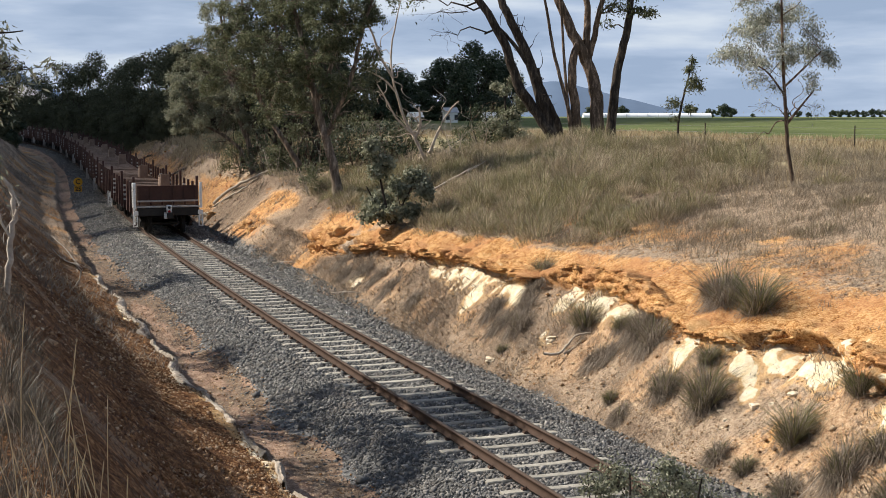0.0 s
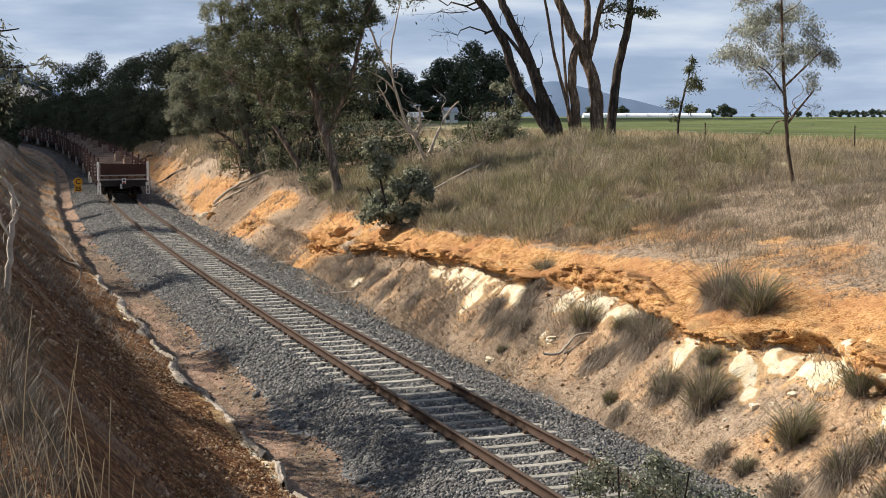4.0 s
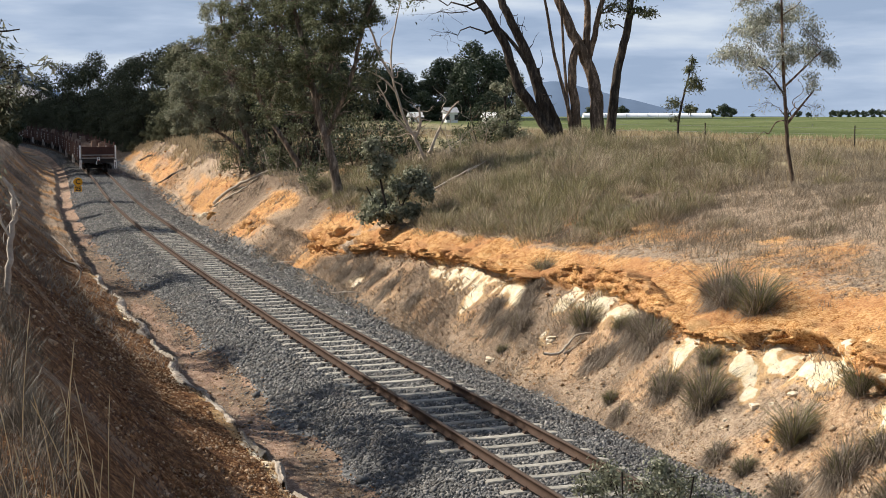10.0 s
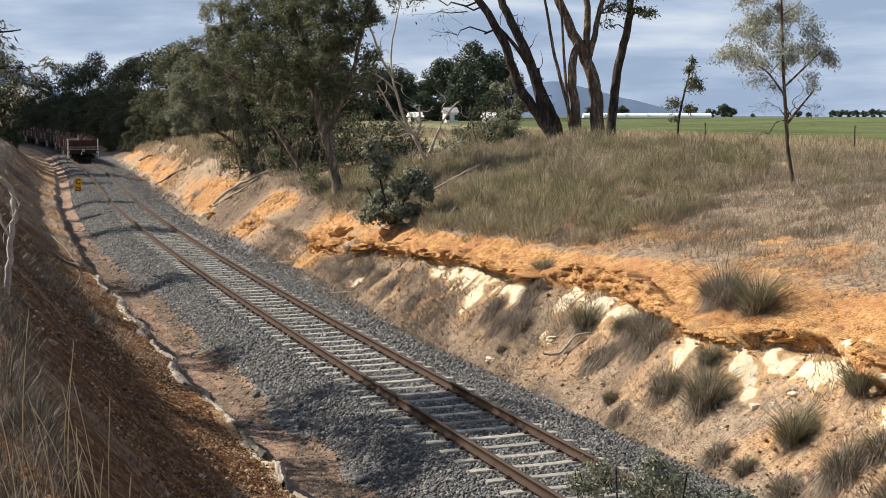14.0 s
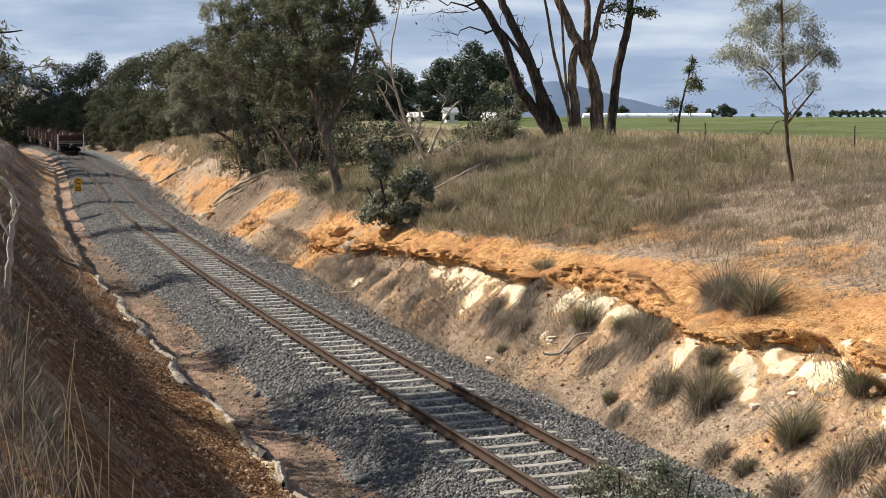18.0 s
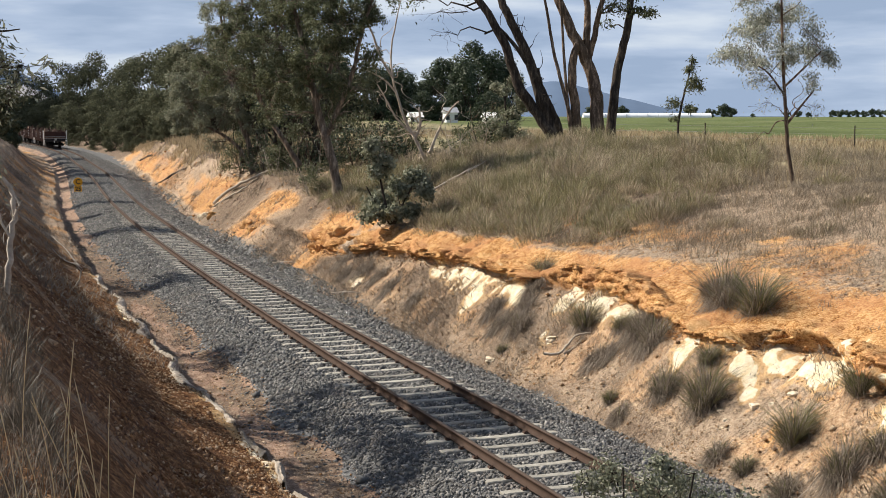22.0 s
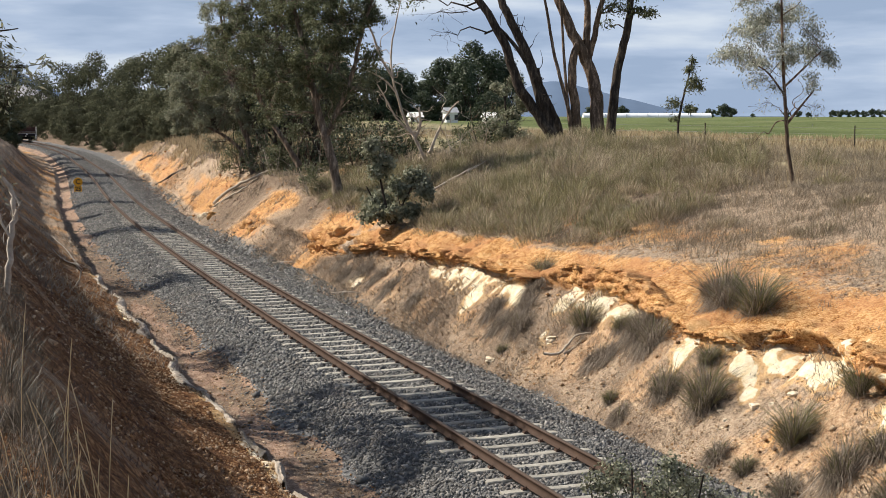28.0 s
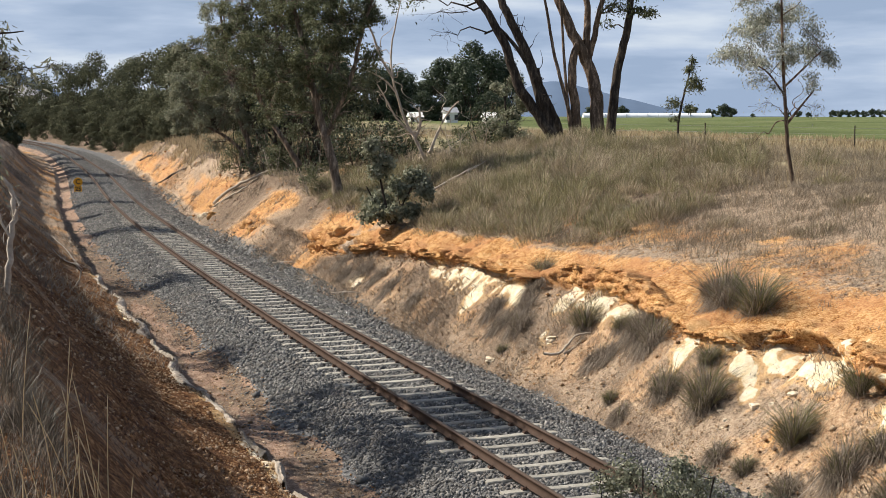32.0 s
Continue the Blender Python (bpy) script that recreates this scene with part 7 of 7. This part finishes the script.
def lip_slab(s0, s1, seed, share):
    """A stretch of the pale hardened edge above the side drain: a thin, broken, tilted bed."""
    s = np.arange(s0, s1, 0.06)
    end = np.clip(np.minimum(s - s0, s1 - s) / 0.4, 0, 1) ** 0.5
    wide = share * (0.05 + 0.2 * np.clip(0.4 + 1.3 * fbm(s * 0.6, s * 0, 180 + seed), 0.0, 1.0)) * end + 0.012
    out = -4.40 - 0.16 * vnoise(s * 0.8, s * 0, 8) + 0.05 * vnoise(s * 2.7, s * 0, 184 + seed)
    g = lambda d: land(s, d - 0.12)
    sec = [(out + 0.06, -0.50 + 0 * s), (out + 0.05, g(out) - 0.22), (out + 0.02, g(out) - 0.04), (out - 0.015, g(out) + 0.008), (out - wide * 0.6, g(out - wide * 0.6) + 0.012), (out - wide, g(out - wide) + 0.005), (out - wide - 0.05, g(out - wide) - 0.10)]
    m, n = 22, len(s)
    D0, Z0 = np.stack([c[0] for c in sec]), np.stack([c[1] for c in sec])
    u = np.linspace(0, len(sec) - 1, m)
    D1 = np.stack([np.interp(u, np.arange(len(sec)), D0[:, i]) for i in range(n)], 1)
    Z1 = np.stack([np.interp(u, np.arange(len(sec)), Z0[:, i]) for i in range(n)], 1)
    SS, UU = np.meshgrid(s, u * 0.05, indexing="xy")
    D1 = D1 + 0.04 * fbm(SS * 5, UU * 9, 190 + seed) + 0.025 * vnoise(SS * 17, UU * 30, 192)
    Z1 = Z1 + 0.025 * fbm(SS * 4, UU * 12, 194 + seed) + 0.02 * vnoise(SS * 15, UU * 40, 196)
    x, y, _ = at_track(SS.ravel(), D1.ravel())
    idx = np.arange(n * m).reshape(m, n)
    F = np.stack([idx[:-1, :-1], idx[:-1, 1:], idx[1:, 1:], idx[1:, :-1]], -1).reshape(-1, 4)
    me = mesh_of("lip_stone", np.stack([x, y, Z1.ravel()], 1), F)
    return tagged(piece("lip_stone", me, "lip_stone"), "pale hardened earth lip at the foot of the bank", "rock", group="lip of the near bank")


def make_debris():
    for i, (s, d, lift, size, sq, mat) in enumerate(((33.5, 4.4, 0.1, 0.55, 0.7, "rock"), (34.6, 3.9, 0.0, 0.42, 0.8, "rock"), (31.2, 4.3, 0.1, 0.45, 0.6, "rock"), (29.2, 4.9, 0.1, 0.42, 0.6, "rock"), (27.6, 4.8, 0.12, 0.5, 0.5, "rock"),
                                                     (12.0, 5.3, 0.08, 0.34, 0.6, "rock"), (10.4, 5.15, 0.05, 0.3, 0.6, "rock"), (2.0, 4.75, 0.0, 0.3, 1.2, "rock"),
                                                     (45.5, 3.4, 0.0, 0.30, 0.7, "rock"), (47.5, 3.6, 0.0, 0.34, 0.7, "rock"), (57.5, 3.5, 0.0, 0.3, 0.8, "rock"), (59.0, 3.4, 0.0, 0.36, 0.8, "rock_pale"), (15.4, 3.15, 0.02, 0.16, 0.35, "rock_pale"),
                                                     (22.5, 2.9, 0.0, 0.10, 0.7, "rock_pale"), (24.6, 2.75, 0.0, 0.10, 0.6, "rock_pale"), (6.2, 4.0, 0.0, 0.09, 0.5, "rock_pale"), (6.6, 4.2, 0.0, 0.08, 0.5, "rock_pale"), (5.6, 4.3, 0.0, 0.12, 0.5, "rock_pale"),
                                                     (5.2, 4.4, 0.0, 0.08, 0.5, "rock_pale"), (5.9, 3.9, 0.0, 0.07, 0.5, "rock_pale"), (4.9, 4.6, 0.0, 0.10, 0.4, "rock_pale"), (13.8, 4.05, 0.0, 0.16, 0.5, "rock_pale"), (27.7, 3.4, 0.0, 0.2, 0.6, "rock_pale"))):
        lump("boulder" if size > 0.2 else "stone", "ochre weathered block in the cutting face" if mat == "rock" else "pale chalky stone on the slope", along(s, d, lift - size * sq * 0.35), size, i + 1, mat, sq, 37 * i)
    # pale hardened lip along the foot of the near bank
    for i, (s0, s1, wide) in enumerate(((-0.5, 1.6, 0.3), (2.2, 4.1, 0.25), (4.7, 5.9, 0.35), (6.6, 8.4, 0.2), (9.15, 15.6, 1.0), (15.9, 18.4, 0.5), (19.2, 27.5, 0.8), (28.6, 33.0, 0.5))):
        lip_slab(s0, s1, i, wide)
    for i, (s0, s1, over, thick) in enumerate(((1.0, 4.3, 0.15, 0.30), (4.5, 9.6, 0.05, 0.13), (9.9, 16.2, 0.16, 0.46), (16.6, 21.6, 0.42, 0.24), (21.7, 26.2, 0.42, 0.26), (26.5, 30.4, 0.36, 0.34), (31.0, 35.5, 0.22, 0.40))):
        crust(s0, s1, over, thick, i)
    a = along(59.5, 3.84, 0.2)
    branch("log_or_groove_shade", "pale fallen trunk lying across the cutting face", a,
           [(tuple(c for w in (0, 0.25, 0.5, 0.75, 1.0) for c in along(59.5 - 4.6 * w, 3.84 + 3.16 * w, 0.22) - a), 0.09, 0.05),
            (tuple(c for w in (0.02, 0.2, 0.4, 0.6) for c in along(58.9 - 4.6 * w, 3.7 + 3.16 * w, 0.12) - a), 0.06, 0.03)], 5, "dead", 4, "fallen log")
    # bark-dark log shapes, added to stand in for shaded grooves
    for (s0, d0), (s1, d1), sd_ in (((85.2, 5.1), (94.2, 3.75), 31), ((115.3, 5.3), (121.5, 4.8), 32)):
        a = along(s0, d0, 0.08)
        branch("log_or_groove_shade", "dark log shape standing for a shaded groove in the far cutting face", a, [(tuple(c for w in (0, 0.35, 0.7, 1.0) for c in along(s0 + (s1 - s0) * w, d0 + (d1 - d0) * w, 0.0) - a), 0.10, 0.06)], sd_, "bark", 5, "fallen log")
    a = along(12.4, 3.7, 0.1)
    branch("dead_stick", "crooked grey stick on the slope", a, [((-0.45, 0, 0.02, -0.1, 0.0, -0.02, 0.1, 0.05, 0.25, 0.3, 0.2, 0.42, 0.65, 0.25, 0.45), 0.035, 0.02), ((0.0, 0, 0.02, 0.25, 0.15, 0.12, 0.45, 0.2, 0.4), 0.025, 0.012)], 6, "dead", 1)
    a = along(8.0, 5.9, 0.15)
    branch("dead_stick", "thin grey stick by the tussock", a, [((-0.2, 0, 0.0, 0.2, 0, 0.12, 0.6, 0, 0.28), 0.02, 0.01)], 7, "dead", 2)
    a = along(30.5, 5.0, 0.12)
    branch("dead_branch", "grey forked dead branch at the edge of the cutting", a, [((-0.6, 0, 0.1, -0.2, 0, 0.15, 0.2, 0.0, 0.0, 0.5, 0.1, 0.25, 0.9, 0.2, 0.5), 0.05, 0.025), ((-0.3, 0, 0.15, 0.1, 0, 0.2, 0.3, 0, 0.12), 0.04, 0.02), ((0.3, 0, 0.05, 0.05, -0.5, -0.3, -0.1, -1.0, -0.6), 0.03, 0.012)], 8, "dead", 3)
    a = along(33.0, 8.0, 0.15)
    branch("fallen_branch", "bleached fallen branch in the bank grass", a, [((-0.4, 0, 0.1, 0.4, 0.5, 0.5, 1.0, 1.5, 0.8, 1.8, 3.5, 1.1), 0.045, 0.012), ((0.3, 0.4, 0.45, 0.9, 0.3, 0.8, 1.3, 0.6, 0.95), 0.03, 0.01), ((-0.3, 0, 0.1, -0.8, -0.3, 0.0, -1.0, -0.5, -0.3), 0.03, 0.01)], 9, "dead", 12)
    for s, d, sd_ in ((24.0, 8.2, 11), (27.0, 3.0, 12), (35.5, 2.9, 13), (19.5, 9.5, 14)):
        branch("dead_stick", "thin bleached stick on the bank", along(s, d, 0.06), [((-0.7, 0.2, 0, -0.2, 0, 0.08, 0.4, -0.1, 0.02, 0.9, -0.3, 0.05), 0.022, 0.008)], sd_, "dead", 4)
    # tangle of dead wood on the near bank
    branch("dead_branch", "white twisted dead branch hanging on the earth bank", stand(-10.6, 40.0) + Vector((0, 0, 0.1)),
           [((-0.1, 0, -0.9, 0.0, 0.1, -0.3, 0.25, 0.2, 0.1, 0.2, 0.2, 0.45, -0.25, 0.3, 0.55, -0.6, 0.3, 0.9), 0.03, 0.015), ((0.2, 0.2, 0.4, -0.3, 0.6, 0.9, -0.8, 1.0, 1.2), 0.025, 0.01)], 15, "dead", 14)
    branch("dead_stump", "pale dead stem leaning on the near bank", Vector((-5.35, 17.4, 3.85)),
           [((-0.1, 0, -0.75, -0.03, 0, -0.2, 0.0, 0, 0.25, 0.06, 0.05, 0.5, 0.03, 0.1, 0.8, -0.1, 0.1, 1.0), 0.045, 0.028), ((0.05, 0, 0.5, 0.12, 0, 0.66, 0.14, 0, 0.72), 0.02, 0.01), ((0, 0, 0.3, -0.12, 0, 0.5, -0.2, 0.05, 0.85), 0.02, 0.008)], 16, "dead", 5)


def grit(name, label, seed, s_rng, d_rng, n, size, mat, prob=None, line=None):
    """Loose stones strewn over a slope: eight-sided chips of uneven size and tilt."""
    rs = np.random.RandomState(seed)
    s, d = rs.uniform(*s_rng, n), rs.uniform(*d_rng, n)
    if prob is not None:
        keep = rs.rand(n) < prob(s, d)
        s, d = s[keep], d[keep]
    if line is not None:
        d = d + line(s)
    n = len(s)
    x, y, _ = at_track(s, d)
    r = size * np.exp(rs.normal(0, 0.5, n))
    z = land(s, d, x, y) + 0.15 * r
    base = np.array([(1, 0, 0), (0, 1, 0), (-1, 0, 0), (0, -1, 0), (0, 0, 1), (0, 0, -1)], float)
    ax = np.linalg.qr(rs.normal(size=(n, 3, 3)))[0]
    stretch = rs.uniform(0.5, 1.2, (n, 6, 1))
    V = np.einsum("kj,nij->nki", base, ax) * stretch * r[:, None, None] * np.array((1, 1, 0.7)) + np.stack([x, y, z], 1)[:, None]
    f = np.array([(0, 1, 4), (1, 2, 4), (2, 3, 4), (3, 0, 4), (1, 0, 5), (2, 1, 5), (3, 2, 5), (0, 3, 5)])
    F = (f[None] + 6 * np.arange(n)[:, None, None]).reshape(-1, 3)
    return tagged(piece(name, mesh_of(name, V.reshape(-1, 3), F), mat), label, "gravel", kind="stuff")


def make_grit():
    patch = lambda s, d, k, b: np.clip(b + 1.4 * fbm(s * 0.5, d * 0.7, k), 0, 1)
    led = lambda s: np.interp(s, LEDGE_S, LEDGE_D)
    grit("slope_gravel", "tan gravel and clods strewn over the cutting slope", 201, (-2, 34), (2.75, 6.0), 12000, 0.02, "grit_tan", lambda s, d: (d < led(s) - 0.15) * (chalk_at(s, d) < 0.42) * patch(s, d, 201, 0.5))
    grit("slope_rubble", "larger pale rubble on the cutting slope", 202, (-2, 32), (2.8, 5.8), 350, 0.045, "grit_tan", lambda s, d: (d < led(s) - 0.1) * (chalk_at(s, d) < 0.42) * patch(s, d, 205, 0.4))
    grit("ochre_gravel", "ochre ironstone gravel above the crust", 203, (-2, 36), (4.3, 9.5), 20000, 0.016, "grit_ochre", lambda s, d: (d > led(s) + 0.2) * (d < np.interp(s, ST, GRASS_D) + 1.2) * patch(s, d, 209, 0.65))
    grit("crust_rubble", "ochre nodules crumbling from the hard crust", 209, (0, 34), (-0.35, 0.5), 1800, 0.024, "grit_ochre", None, led)
    grit("far_face_rubble", "ochre rubble on the far cutting face", 204, (32, 110), (2.9, 6.2), 2200, 0.045, "grit_ochre", lambda s, d: patch(s * 0.4, d, 213, 0.3))
    grit("near_bank_gravel", "red-brown gravel on the near earth bank", 205, (-4, 34), (-9.0, -4.3), 11000, 0.024, "grit_red", lambda s, d: patch(s * 0.6, d, 217, 0.42) * np.where(d < -5.8, 0.6, 1.0))
    grit("drain_gravel", "small stones scattered along the side drain", 206, (-2, 60), (-4.1, -2.4), 5000, 0.02, "grit_tan", lambda s, d: patch(s, d, 221, 0.35))
    grit("spilled_ballast", "ballast stones spilled down the shoulder", 207, (-2, 60), (-3.6, -2.4), 6500, 0.028, "ballast", lambda s, d: np.clip((d + 3.45 + 0.5 * fbm(s * 0.6, s * 0, 66)) / 0.8, 0.02, 1))
    grit("toe_ballast", "ballast stones spilled at the foot of the slope", 208, (-2, 60), (2.4, 3.4), 3600, 0.028, "ballast", lambda s, d: np.clip((3.2 - d) / 0.6, 0.03, 1))


SWAY = []


def make_foreground():
    rs = np.random.RandomState(44)
    rng = random.Random(44)
    # tall dry stalks
    for i in range(34):
        y = rng.uniform(4.2, 7.5)
        u = rng.choice((rng.uniform(-20, 140), rng.uniform(60, 350), rng.uniform(20, 230)))
        x = (u - 784) / 2503 * y
        p = stand(x, y, 0.02)
        t = thing("grass_stalk", "tall dry straw grass stalk on the near bank", "grass", Matrix.Translation(p), group="tall dry stalks")
        h = rng.uniform(0.32, 0.78) * (0.75 if u > 200 else 1.0)
        lx, ly = rng.uniform(-0.28, 0.16) * h, rng.uniform(-0.15, 0.15) * h
        ln = np.array([(lx * q ** 1.8, ly * q ** 1.8, h * q) for q in np.linspace(0, 1, 7)])
        sh = Shape()
        sh.tube(ln, 0.0032, 0.0015, 5)
        stem = piece("stem", sh.mesh("stem"), "straw", t)
        top = np.stack([np.interp(np.linspace(0.8, 1.06, 8), np.linspace(0, 1, 7), ln[:, k]) for k in range(3)], 1)
        top[-1] = ln[-1] + (ln[-1] - ln[-2]) * 0.25
        sh = Shape()
        sh.tube(top, np.array([0.001, 0.002, 0.0028, 0.003, 0.0028, 0.0022, 0.0015, 0.0006]), None, 5)
        piece("seed_head", sh.mesh("seed_head"), "straw", t)
        m = 2
        V, Q, T = blade_arrays(np.zeros(m), np.zeros(m), np.zeros(m), h * rs.uniform(0.3, 0.6, m), rs.uniform(0.3, 0.8, m), np.full(m, 0.002), rs)
        piece("leaf_blade", mesh_of("leaf_blade", V, [Q, T]), "verge_shaded", t)
        SWAY.append((t, Matrix.Translation(p), rng.uniform(1.6, 3.2), rng.uniform(0, 6.28), rng.uniform(1.7, 2.6)))
    # matted dry grass right below the camera's left
    for nm, lab, mat, sd_, cnt, hh, wd in (("verge_grass", "grey dry grass matted on top of the near bank", "verge_shaded", 45, 520, 0.21, 0.0028), ("verge_straw", "pale straw grass on top of the near bank", "grass_grey", 46, 130, 0.28, 0.0026)):
        r2 = np.random.RandomState(sd_)
        y = np.where(r2.rand(cnt) < 0.6, r2.uniform(4.6, 8.5, cnt), r2.uniform(8.5, 20, cnt))
        u = np.where(y < 9, r2.uniform(-150, 120, cnt), r2.uniform(-60, 35, cnt))
        cx = (u - 784) / 2503 * y
        x, yy, k = tuft_points(cx, y, 14, 0.10, r2)
        s, d = to_track(x, yy)
        z = land(s, d, x, yy) - 0.02
        h = hh * r2.uniform(0.4, 1.2, len(x)) * np.interp(u[k], [30, 130], [1, 0.4])
        V, Q, T = blade_arrays(x, yy, z, h, r2.uniform(0.1, 0.95, len(x)), wd * r2.uniform(0.6, 1.4, len(x)), r2)
        tagged(piece(nm, mesh_of(nm, V, [Q, T]), mat), lab, "grass", kind="stuff")
    for i, (u, y, r, h) in enumerate(((12, 9.4, 0.22, 0.40), (-10, 8.6, 0.2, 0.4), (48, 7.6, 0.13, 0.24), (20, 12.5, 0.25, 0.35))):
        heath((u - 784) / 2503 * y, y, r, h, 960 + i, 420, 0.0, 0.0036, "verge_shaded", "shaggy grey dead grass clump on the near bank crest")
    # leafy shrub at the foot of the view
    b = stand(1.12, 8.0, 0.0)
    up = 3.36 - b.z
    t = gum("shrub", "small grey-green shrub on the near bank", (b.x, b.y, b.z),
            [((0.0, 0.0, -0.03, up * 0.5, -0.1, up + 0.35), 0.014, 0.005), ((0.02, 0.0, 0.1, up * 0.6, 0.3, up + 0.33), 0.013, 0.005), ((0, 0, -0.15, up * 0.6, -0.3, up + 0.25), 0.012, 0.004)],
            [(cx, up + cz, rx, rz, 640) for cx, cz, rx, rz in ((-0.12, 0.30, 0.16, 0.12), (0.06, 0.26, 0.18, 0.12), (0.28, 0.22, 0.18, 0.12), (-0.26, 0.22, 0.12, 0.1), (0.45, 0.16, 0.18, 0.12), (0.62, 0.12, 0.16, 0.1), (0.74, 0.05, 0.14, 0.1), (0.15, 0.34, 0.12, 0.1), (0.5, 0.02, 0.25, 0.1), (-0.05, 0.12, 0.25, 0.1), (0.2, 0.08, 0.3, 0.1), (-0.1, -0.05, 0.3, 0.12))],
            47, "bark", "leaf_grey", 0.022, "shrub", slim=0.3, droop=0.1, limb=0.005, twigs=8)
    SWAY.append((t, t.matrix_basis.copy(), 2.2, 0.4, 2.1))
    # hanging gum branch at the edge of the view
    b = stand(-5.62, 15.0, 0.0)
    t = gum("eucalypt_tree", "young drooping eucalypt at the top of the near bank", (b.x, b.y, b.z),
            [((0.0, 0.0, 0.1, 0.8, 0.2, 1.6, 0.35, 2.6, 0.3, 3.4), 0.06, 0.015), ((0.2, 1.4, 0.6, 2.0, 1.1, 2.35), 0.02, 0.006), ((0.25, 2.0, 0.8, 2.6, 1.25, 2.65), 0.02, 0.006)],
            [(1.28, 2.28, 0.24, 0.2, 60), (1.5, 2.3, 0.14, 0.14, 30), (1.1, 2.05, 0.1, 0.25, 40), (0.95, 2.55, 0.26, 0.35, 200), (0.85, 2.0, 0.2, 0.4, 120), (0.75, 1.4, 0.25, 0.5, 200), (0.6, 2.8, 0.35, 0.4, 260), (0.55, 0.8, 0.25, 0.5, 120), (0.2, 3.3, 0.5, 0.5, 300)],
            48, "bark", "leaf_grey", 0.088, slim=0.14, droop=0.7, limb=0.012, twigs=6)
    SWAY.append((t, t.matrix_basis.copy(), 0.8, 1.3, 2.9))


make_debris()
make_grit()
make_foreground()


# ---------------------------------------------------------------- passing cloud
def make_cloud():
    """A low grey cloud between the sun and the wood; its shadow drifts off along the line."""
    t = thing("cloud", "grey-white cumulus cloud drifting over the wood", "cloud")
    n = 90
    xs, ys = np.meshgrid(np.linspace(0, 1, n), np.linspace(-1, 1, n), indexing="ij")
    ragged = 14 * fbm(ys * 4, ys * 0, 91)
    U, Vv = (xs * 420 + ragged * (1 - xs)).ravel(), (ys * 420).ravel()
    rim = np.clip(np.minimum(xs, 1 - abs(ys)).ravel() * 8, 0, 1)
    up = 4 + 55 * np.sqrt(rim) * (0.6 + 0.5 * fbm(U / 60, Vv / 60, 93))
    dn = -4 - 10 * np.sqrt(rim) * (0.6 + 0.5 * fbm(U / 45, Vv / 45, 95))
    away, side = np.array((-0.906, 0.42)), np.array((0.42, 0.906))
    P = np.stack([U * away[0] + Vv * side[0], U * away[1] + Vv * side[1]], 1)
    V = np.concatenate([np.column_stack([P, up]), np.column_stack([P, dn])])
    k = np.arange(n * n).reshape(n, n)
    F = np.stack([k[:-1, :-1], k[1:, :-1], k[1:, 1:], k[:-1, 1:]], -1).reshape(-1, 4)
    o = n * n
    ring = np.concatenate([k[0, :], k[1:, -1], k[-1, -2::-1], k[-2:0:-1, 0]])
    nx = np.roll(ring, -1)
    W = np.stack([ring, nx, nx + o, ring + o], 1)
    piece("vapour", mesh_of("vapour", V, [F, F[:, ::-1] + o, W], True), "cloud", t)
    return t


def cloud_material():
    """Vapour: thin along its leading edge, where part of the sunlight passes, dense further in."""
    m, n, l, b = nodes_of("cloud_vapour")
    b.inputs["Base Color"].default_value = (0.9, 0.9, 0.9, 1)
    b.inputs["Roughness"].default_value = 1.0
    inward = n.new("ShaderNodeVectorMath")
    inward.operation = "DOT_PRODUCT"
    l.new(n.new("ShaderNodeTexCoord").outputs["Object"], inward.inputs[0])
    inward.inputs[1].default_value = (-0.906, 0.42, 0)
    thin = n.new("ShaderNodeMapRange")
    thin.inputs["From Min"].default_value, thin.inputs["From Max"].default_value = 14.0, 50.0
    thin.inputs["To Min"].default_value, thin.inputs["To Max"].default_value = 0.80, 0.08
    l.new(inward.outputs["Value"], thin.inputs["Value"])
    clear, mx = n.new("ShaderNodeBsdfTransparent"), n.new("ShaderNodeMixShader")
    l.new(thin.outputs[0], mx.inputs[0])
    l.new(b.outputs[0], mx.inputs[1])
    l.new(clear.outputs[0], mx.inputs[2])
    l.new(mx.outputs[0], n["Material Output"].inputs["Surface"])
    return m


M["cloud"] = cloud_material()
cloud = make_cloud()
CLOUD_Z = 260.0
CLOUD_AT = Vector((-22, 112, 0)) + SUN_DIR * (CLOUD_Z / SUN_DIR.z)


def motions():
    for i, w in enumerate(train):
        walk(w, [(t, rail_pose(TRAIN_START + i * WAGON + TRAIN_SPEED * t)) for t in np.arange(0, 32.01, 1.0).tolist()])
    for ax in tail_wheels:
        y = ax.matrix_basis.translation.y
        walk(ax, [(k * 0.1, pose(0, y, 0.43, -math.degrees(TRAIN_SPEED * k * 0.1 / 0.43))) for k in range(321)])
    away = Vector((-0.906, 0.42, 0))
    walk(cloud, [(t, Matrix.Translation(CLOUD_AT + away * d)) for t, d in ((0, -20), (3, -6), (6, 6), (13, 34), (19, 78), (23, 106), (28, 140), (32, 170))])
    for ob, m, amp, ph, period in SWAY:
        rows = []
        for k in range(41):
            t = k * 0.8
            gust = 0.6 + 0.4 * math.sin(t * 0.45 + ph * 0.3)
            rows.append((t, m @ pose(0, 0, 0, 0.5 * amp * math.cos(t * 6.28 / period * 0.8 + ph), amp * gust * math.sin(t * 6.28 / period + ph), 0)))
        walk(ob, rows)


motions()
